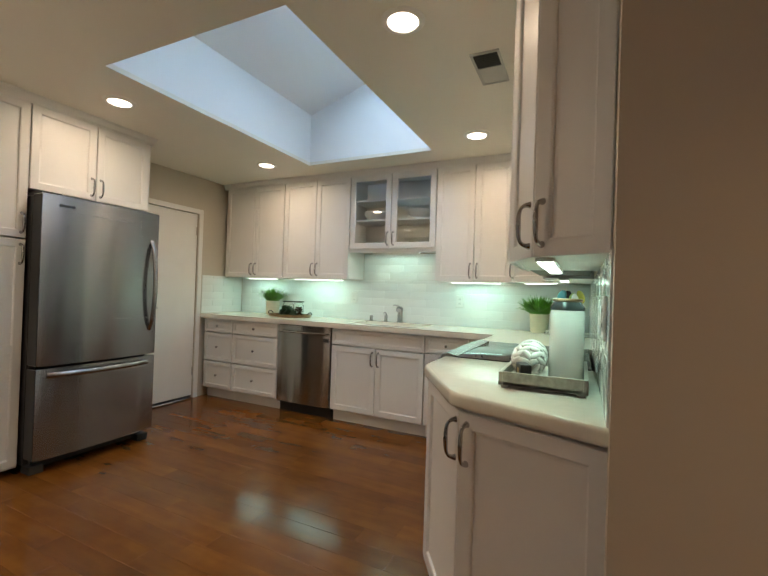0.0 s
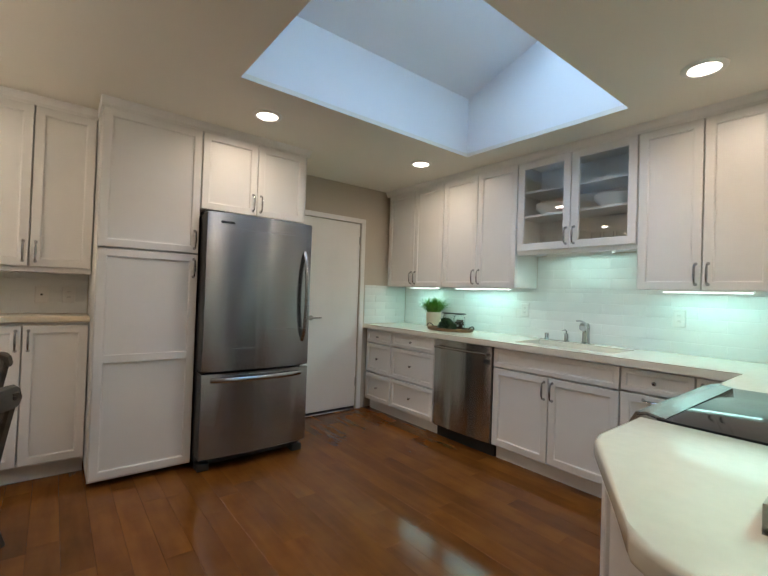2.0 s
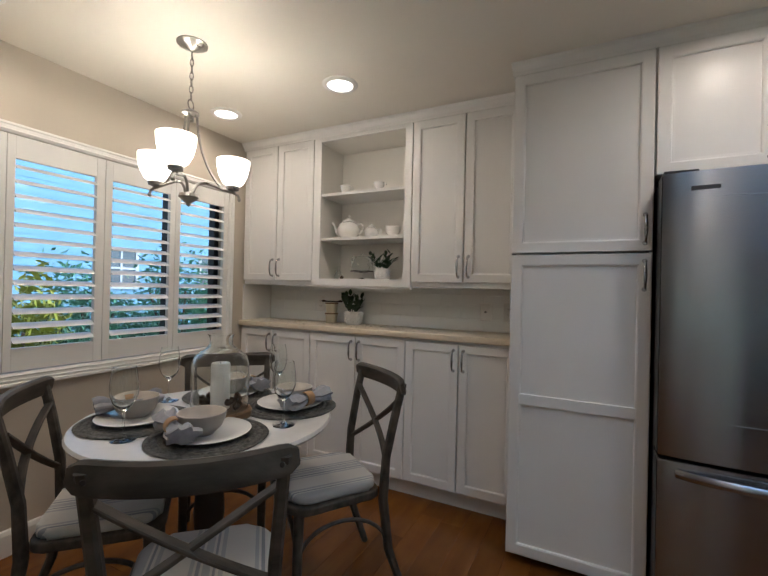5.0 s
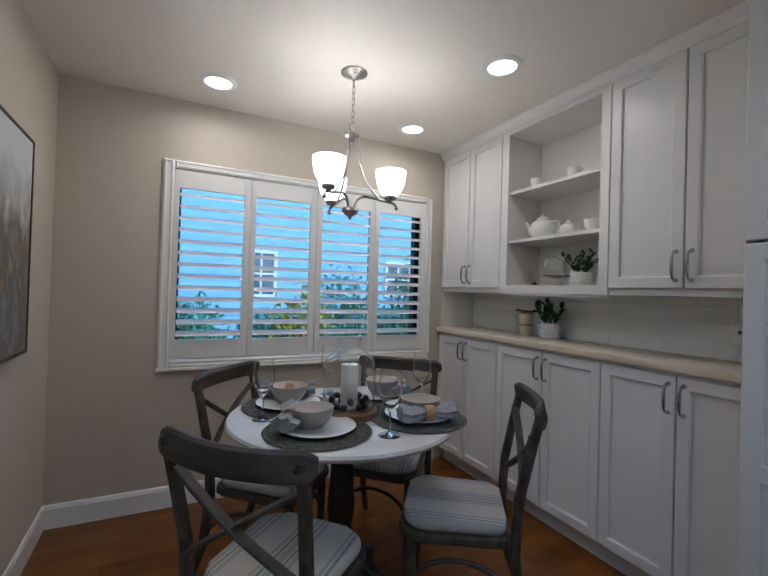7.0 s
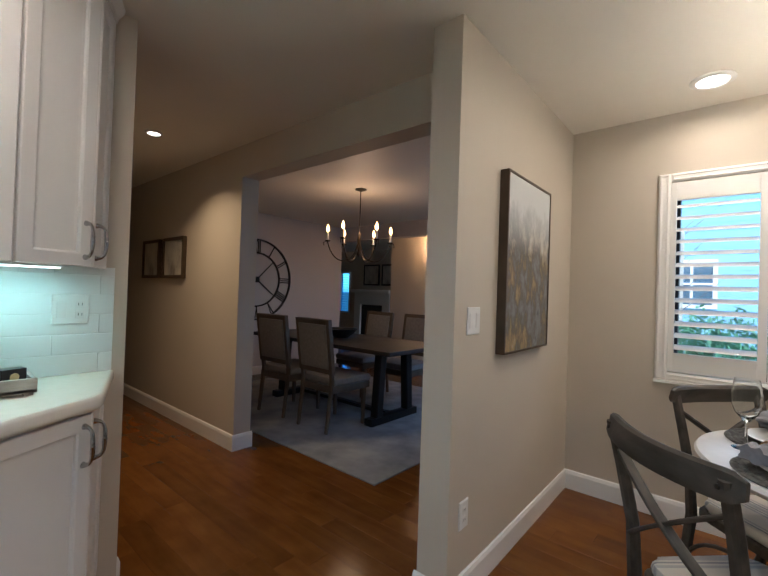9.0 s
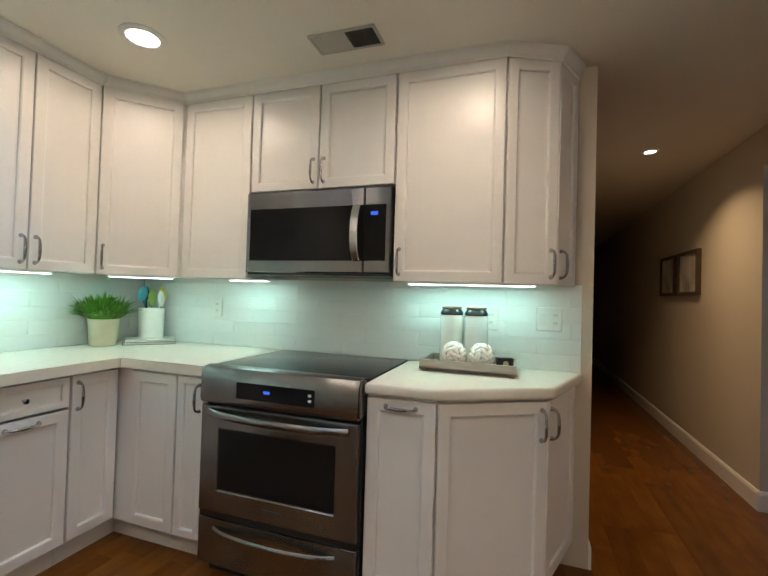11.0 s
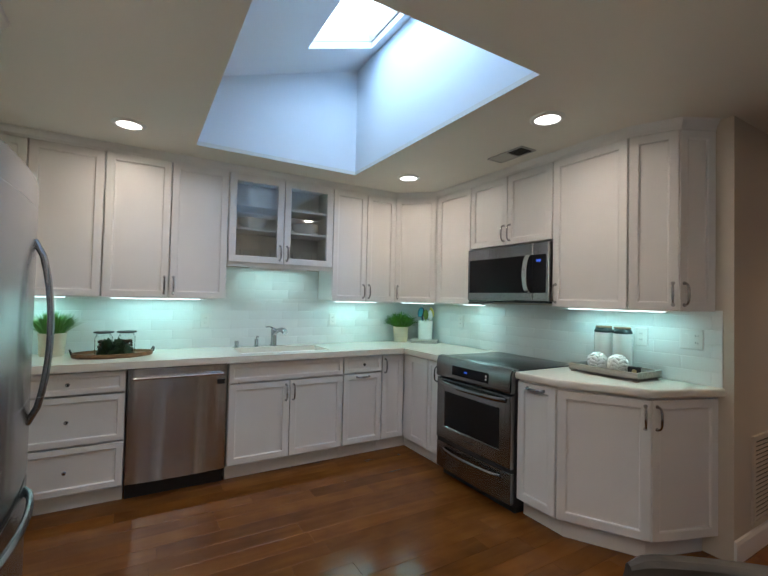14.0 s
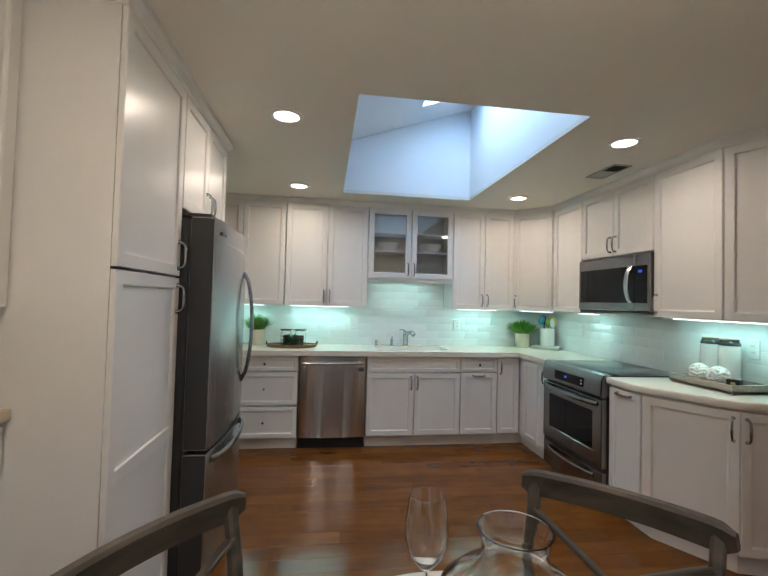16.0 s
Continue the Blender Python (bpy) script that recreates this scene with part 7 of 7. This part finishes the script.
# wall clock
ck = thing("wall_clock", facing(DIN_E - 0.002, -1.66, 1.43, 180), "large open black iron wall clock with roman numerals", "clock")
for r_, nm in ((0.60, "outer_ring"), (0.40, "inner_ring")):
    bm = bmesh.new()
    pts = [(r_ * math.cos(a), -0.015, r_ * math.sin(a)) for a in (2 * math.pi * i / 56 for i in range(56))]
    sweep(bm, pts, rect(0.020, 0.032 if r_ > 0.5 else 0.022), (0, 1, 0), closed=True)
    part(nm, bm, IRON, ck)
NUM = ["XII", "I", "II", "III", "IIII", "V", "VI", "VII", "VIII", "IX", "X", "XI"]
for i, s in enumerate(NUM):
    bm = bmesh.new()
    wid = {"I": 0.030, "V": 0.055, "X": 0.055}
    x_ = -sum(wid[q] for q in s) / 2
    for q in s:
        w_ = wid[q]
        mid = x_ + w_ / 2
        if q == "I":
            sweep(bm, [(mid, -0.015, 0.41), (mid, -0.015, 0.585)], rect(0.016, 0.008), (0, 1, 0))
        elif q == "V":
            sweep(bm, [(mid - 0.02, -0.015, 0.585), (mid, -0.015, 0.41)], rect(0.014, 0.008), (0, 1, 0))
            sweep(bm, [(mid + 0.02, -0.015, 0.585), (mid, -0.015, 0.41)], rect(0.009, 0.008), (0, 1, 0))
        else:
            sweep(bm, [(mid - 0.02, -0.015, 0.585), (mid + 0.02, -0.015, 0.41)], rect(0.014, 0.008), (0, 1, 0))
            sweep(bm, [(mid + 0.02, -0.0155, 0.585), (mid - 0.02, -0.0155, 0.41)], rect(0.009, 0.008), (0, 1, 0))
        x_ += w_
    part("numeral", bm, IRON, ck, m=pose(0, 0, 0, 0, 30 * i, 0))
for ang, ln, nm in ((45, 0.40, "minute_hand"), (128, 0.40, "hour_hand")):
    bm = bmesh.new()
    sweep(bm, [(0, -0.022, -0.12), (0, -0.022, ln)], rect(0.018, 0.006), (0, 1, 0), scales=[1.2, 0.7])
    part(nm, bm, IRON, ck, m=pose(0, 0, 0, 0, ang, 0))
bm = bmesh.new()
lathe(bm, [(0.045, 0.001), (0.045, 0.028), (0, 0.030)], 20)
bmesh.ops.rotate(bm, verts=bm.verts, matrix=Matrix.Rotation(radians(90), 3, "X"))
part("boss", bm, IRON, ck)

# living room beyond
w2 = thing("window_2", facing(7.02, FAR_Y, 0, 90), "narrow living room window with white shutters", "window", kind="structure")
part("casing", boxes((-0.05, 0, -0.02, -0.001, 0.67, 1.87), (0.42, 0.47, -0.02, -0.001, 0.67, 1.87), (0, 0.42, -0.02, -0.001, 1.82, 1.87), (0, 0.42, -0.02, -0.001, 0.67, 0.72)), TRIM, w2, smooth=False)
part("pane", boxes((0, 0.42, 0.10, 0.104, 0.72, 1.82)), BLUEPANE, w2, smooth=False).visible_shadow = False
for i in range(15):
    part("louvre", boxes((0.002, 0.418, 0.02, 0.05, 0.75 + 0.07 * i, 0.757 + 0.07 * i)), TRIM, w2, smooth=False)
fp = thing("fireplace", facing(6.3, FAR_Y, 0, 90), "white fireplace mantel with a dark firebox", "fireplace")
part("mantel_shelf", boxes((-0.03, 1.35, -0.20, -0.001, 1.27, 1.36), bevel=0.01), TRIM, fp, "white mantel shelf")
part("surround", boxes((0.02, 0.25, -0.10, -0.001, 0, 1.27), (1.05, 1.30, -0.10, -0.001, 0, 1.27), (0.25, 1.05, -0.10, -0.001, 0.95, 1.27)), TRIM, fp, smooth=False)
part("firebox", boxes((0.25, 1.05, -0.04, -0.001, 0, 0.95)), BLACK, fp, "black firebox", smooth=False)
for x1_, w_ in ((6.02, 0.58), (5.36, 0.40)):
    pc = thing("framed_print", facing(x1_, FAR_Y, 1.48, 90), "dark framed print above the mantel", "picture", "prints above the mantel")
    part("frame", boxes((0, w_, -0.03, -0.001, 0, 0.04), (0, w_, -0.03, -0.001, 0.53, 0.57), (0, 0.04, -0.03, -0.001, 0.04, 0.53), (w_ - 0.04, w_, -0.03, -0.001, 0.04, 0.53)), IRON, pc, "dark frame", smooth=False)
    part("print", boxes((0.04, w_ - 0.04, -0.018, -0.002, 0.04, 0.53)), ART2, pc, smooth=False)
sc_ = thing("wall_sconce", facing(2.10, -4.20, 2.0, 90), "lit candle sconce on the living room wall", "sconce")
part("plate", boxes((-0.03, 0.03, -0.012, -0.001, -0.10, 0.10), bevel=0.004), BRONZE, sc_)
bm = bmesh.new()
tube(bm, bezier((0, -0.01, -0.05), (0, -0.06, -0.10), (0, -0.11, -0.08), (0, -0.11, 0.0), 8), 0.006, 8)
part("arm", bm, BRONZE, sc_)
bm = bmesh.new()
lathe(bm, [(0.011, 0), (0.011, 0.075), (0, 0.075)], 12, (0, -0.11, 0))
part("candle", bm, WAX, sc_)
bm = bmesh.new()
lathe(bm, [(0.006, 0.075), (0.014, 0.10), (0.011, 0.13), (0, 0.155)], 12, (0, -0.11, 0))
part("bulb", bm, BULB, sc_, "glowing flame bulb")
point_lamp("sconce_lamp", (2.10, -4.06, 2.13), 3.2, (1.0, 0.58, 0.28), 0.02)

# ---- garden seen through the nook window ----
bm = bmesh.new()
prism(bm, [(-600, -600), (600, -600), (600, 600), (-600, 600)], -0.5, -0.25)
solid("ground", bm, GROUND, "planted soil and lawn outside", "ground", kind="structure")
hs = thing("house", pose(-6, -12.0, -0.25), "pale neighbouring house with white-trimmed windows", "house")
part("wall", boxes((-16, 14, -6, 0, 0, 6.2)), SIDING, hs, "pale grey-blue siding", smooth=False)
for i in range(29):
    part("siding_board", boxes((-16, 14, 0.001, 0.018, 0.1 + 0.21 * i, 0.295 + 0.21 * i)), SIDING, hs, smooth=False)
bm = bmesh.new()
vs = [bm.verts.new(p) for p in ((-16.6, 0.5, 6.15), (14.6, 0.5, 6.15), (14.6, -3, 8.2), (-16.6, -3, 8.2), (-16.6, -6.7, 6.15), (14.6, -6.7, 6.15))]
for q in ((0, 1, 2, 3), (3, 2, 5, 4), (0, 3, 4), (1, 5, 2)):
    bm.faces.new([vs[i] for i in q])
part("roof", bm, ROOF, hs, "grey shingle roof", smooth=False)
for wx, wz, wb, wh in ((-6.8, 1.5, 0.9, 1.1), (-3.4, 1.5, 0.9, 1.1), (1.6, 1.4, 0.8, 1.3), (4.6, 1.5, 0.9, 1.1), (-8.2, 3.4, 0.9, 1.0), (6.0, 3.4, 0.9, 1.0)):
    wi = part("window", boxes((wx, wx + wb, 0.02, 0.03, wz, wz + wh)), DARKWIN, hs, "dark window", smooth=False)
    part("frame", boxes((wx - 0.1, wx, 0.02, 0.07, wz - 0.1, wz + wh + 0.1), (wx + wb, wx + wb + 0.1, 0.02, 0.07, wz - 0.1, wz + wh + 0.1), (wx, wx + wb, 0.02, 0.07, wz - 0.1, wz), (wx, wx + wb, 0.02, 0.07, wz + wh, wz + wh + 0.1), (wx + wb / 2 - 0.03, wx + wb / 2 + 0.03, 0.031, 0.06, wz, wz + wh), (wx, wx + wb, 0.031, 0.058, wz + wh / 2 - 0.03, wz + wh / 2 + 0.03)), HOUSETRIM, wi, smooth=False)

def shrub(m, seed, rx, ry, rz, n, material, label, leaf=0.05):
    s = thing("shrub", m, label, "shrub", "garden shrubs")
    r = random.Random(seed)
    bm = bmesh.new()
    for i in range(5):
        a = i * 1.256
        tube(bm, [(0, 0, 0), (rx * 0.5 * math.cos(a), ry * 0.5 * math.sin(a), rz * 0.7)], 0.015, 5)
    part("stems", bm, BARK, s)
    verts, faces = [], []
    for i in range(n):
        v = Vector((r.gauss(0, 1), r.gauss(0, 1), abs(r.gauss(0, 1)))).normalized()
        q = r.uniform(0.55, 1.0) * (1 + 0.22 * noise.noise(v * 3 + Vector((seed, 0, 0))))
        c = Vector((v.x * rx * q, v.y * ry * q, 0.04 + v.z * rz * q))
        a = Vector((r.gauss(0, 1), r.gauss(0, 1), r.gauss(0, 1))).normalized() * leaf * r.uniform(0.6, 1.3)
        b = a.orthogonal().normalized() * leaf * 0.38
        k = len(verts)
        verts += [c - a, c - b, c + a, c + b]
        faces.append((k, k + 1, k + 2, k + 3))
    me = bpy.data.meshes.new("leaves")
    me.from_pydata([tuple(v) for v in verts], [], faces)
    me.materials.append(material)
    ob = new("leaves", me)
    ob.parent = s
    return s


for i, (sx_, sy_, a, b, c) in enumerate(((-6.5, -4.6, 0.9, 0.7, 1.1), (-5.2, -4.2, 0.9, 0.7, 1.15), (-4.0, -4.4, 0.8, 0.6, 1.0), (-2.9, -4.8, 0.7, 0.6, 0.85), (-1.7, -4.6, 0.8, 0.6, 0.95), (-0.5, -4.4, 0.9, 0.6, 1.2), (-7.9, -5.2, 1.0, 0.8, 1.4), (0.8, -4.9, 0.9, 0.7, 1.1), (-3.4, -3.2, 0.5, 0.4, 0.75), (-4.9, -3.0, 0.6, 0.4, 0.8))):
    shrub(pose(sx_, sy_, -0.25), 30 + i, a, b, c * (1.85 if sx_ < -3.8 else 1.45), 5000, FOLIAGE, "dense green garden shrub", 0.05)
shrub(pose(-3.05, -3.45, -0.25), 50, 0.55, 0.38, 1.58, 2600, YELLOWLEAF, "bright yellow-green garden shrub", 0.06)
shrub(pose(-5.9, -6.4, -0.25), 51, 0.8, 0.6, 1.3, 1200, FOLIAGE, "tall green garden shrub", 0.06)
tr_ = thing("tree", pose(-0.9, -7.2, -0.25), "slender bare-branched garden tree", "tree")
bm = bmesh.new()
tube(bm, [(0, 0, 0), (0.05, 0, 1.0), (0, 0.05, 2.2), (0.08, 0, 3.4)], 0.06, 8, [1, 0.8, 0.6, 0.4])
part("trunk", bm, BARK, tr_)
bm = bmesh.new()
rt = random.Random(8)
for i in range(26):
    a, z_ = rt.uniform(0, 6.28), rt.uniform(1.0, 3.3)
    ln = rt.uniform(0.4, 1.0)
    tube(bm, bezier((0.03, 0, z_), (0.2 * math.cos(a), 0.2 * math.sin(a), z_ + 0.2), (0.6 * ln * math.cos(a), 0.6 * ln * math.sin(a), z_ + 0.5 * ln), (ln * math.cos(a), ln * math.sin(a), z_ + ln), 5), 0.012, 5, [1, 0.9, 0.7, 0.5, 0.35, 0.2])
part("branches", bm, BARK, tr_)

# ---- floor planks ----
rng = random.Random(7)
PLANK_W = 0.127
near, far = [], []
y = FAR_Y
while y < YN:
    x = XW - rng.random() * 1.2
    while x < FAR_X:
        ln = rng.uniform(0.55, 1.65)
        a, b = max(x, XW if y > YS - 0.06 else STUB_X - 0.1), min(x + ln, FAR_X)
        if b - a > 0.05:
            (near if (y > YS - 0.1 and b < 0.9 and a < 0.2) else far).append((a, b, y, min(y + PLANK_W, YN)))
        x += ln
    y += PLANK_W


def plank_mesh(w, d, tilt=(0, 0, 0, 0)):
    bm = bmesh.new()
    g, c = 0.0003, 0.0010
    lo = [bm.verts.new(p) for p in ((g, g, -0.010), (w - g, g, -0.010), (w - g, d - g, -0.010), (g, d - g, -0.010))]
    mid = [bm.verts.new(p) for p in ((g, g, -0.0009), (w - g, g, -0.0009), (w - g, d - g, -0.0009), (g, d - g, -0.0009))]
    hi = [bm.verts.new((x, y, -q)) for (x, y), q in zip(((c, c), (w - c, c), (w - c, d - c), (c, d - c)), tilt)]
    for u, v in ((lo, mid), (mid, hi)):
        for i in range(4):
            bm.faces.new((u[i], u[(i + 1) % 4], v[(i + 1) % 4], v[i]))
    bm.faces.new(hi)
    return bm


near.sort(key=lambda r: abs(r[0] + r[1] + 3.2) + abs(r[2] - 1.2) * 0.6)
for a, b, y, y2 in near[:300]:
    lean, other = rng.uniform(0, 0.0007), rng.uniform(0, 0.0007)
    ob = new("plank", link_mesh("plank", plank_mesh(b - a, y2 - y, (lean, lean, other, other)), FLOOR))
    ob.parent, ob.matrix_basis = floor, pose(a, y, 0)
verts, faces = [], []
for a, b, y, y2 in near[300:] + far:
    n, g, c = len(verts), 0.0005, 0.0013
    for i, (z, e) in enumerate(((-0.010, g), (-0.0003, g), (0.0, c))):
        verts += [(a + e, y + e, z), (b - e, y + e, z), (b - e, y2 - e, z), (a + e, y2 - e, z)]
    for k in (0, 4):
        faces += [(n + k + i, n + k + (i + 1) % 4, n + k + 4 + (i + 1) % 4, n + k + 4 + i) for i in range(4)]
    faces.append((n + 8, n + 9, n + 10, n + 11))
me = bpy.data.meshes.new("planks")
me.from_pydata(verts, [], faces)
me.materials.append(FLOOR)
ob = new("planks", me)
ob.parent = floor
tagged(ob, kind="stuff")

# ---- wall tiles ----
TW, TH = 0.305, 0.0790
TILE_ME = {}


def tile_mesh(w, h):
    k = (round(w, 3), round(h, 3))
    if k not in TILE_ME:
        bm = bmesh.new()
        rings(bm, w - 0.0016, h - 0.0016, [(0, 0.0), (0, -0.0042), (0.0012, -0.0050), (0.003, -0.0052)])
        TILE_ME[k] = link_mesh("tile", bm, TILE, True)
    return TILE_ME[k]


def tiled(m, w, h, name, holes=()):
    bs = thing(name, m, "glossy white subway tile backsplash above the worktop", "backsplash", kind="structure")
    part("grout", boxes((0, w, -0.0035, -0.0005, 0, h)), GROUT, bs, smooth=False)
    r, z = 0, 0.0
    while z < h - 0.005:
        th = min(TH, h - z)
        x = -TW / 2 if r % 2 else 0.0
        while x < w - 0.004:
            a, b = max(x, 0), min(x + TW, w)
            if b - a > 0.006 and not any(p <= (a + b) / 2 <= q and s <= z for p, q, s in holes):
                ob = new("tile", tile_mesh(b - a, th))
                ob.parent, ob.matrix_basis = bs, pose(a + 0.0008, -0.0005, z + 0.0008)
            x += TW
        z += th
        r += 1
    return bs


tiled(facing(XW + 0.008, YN, TZ1, -90), XE - XW - 0.016, UZ0 + 0.01 - TZ1, "backsplash")
tiled(facing(-2.12, YN, UZ0 + 0.0105, -90), 0.903, GZ0 - UZ0 - 0.03, "backsplash")
tiled(facing(XE, YN - 0.008, TZ1, 180), YN - 0.008 - HALL_N - 0.05, UZ0 + 0.01 - TZ1, "backsplash")
tiled(facing(XW, 3.41, TZ1, 0), YN - 3.41 - 0.008, UZ0 + 0.01 - TZ1, "backsplash")
tiled(facing(XW + 0.002, YS + 0.016, 1.055, 0), 0.894 - YS - 0.016, 0.279, "nook_backsplash")
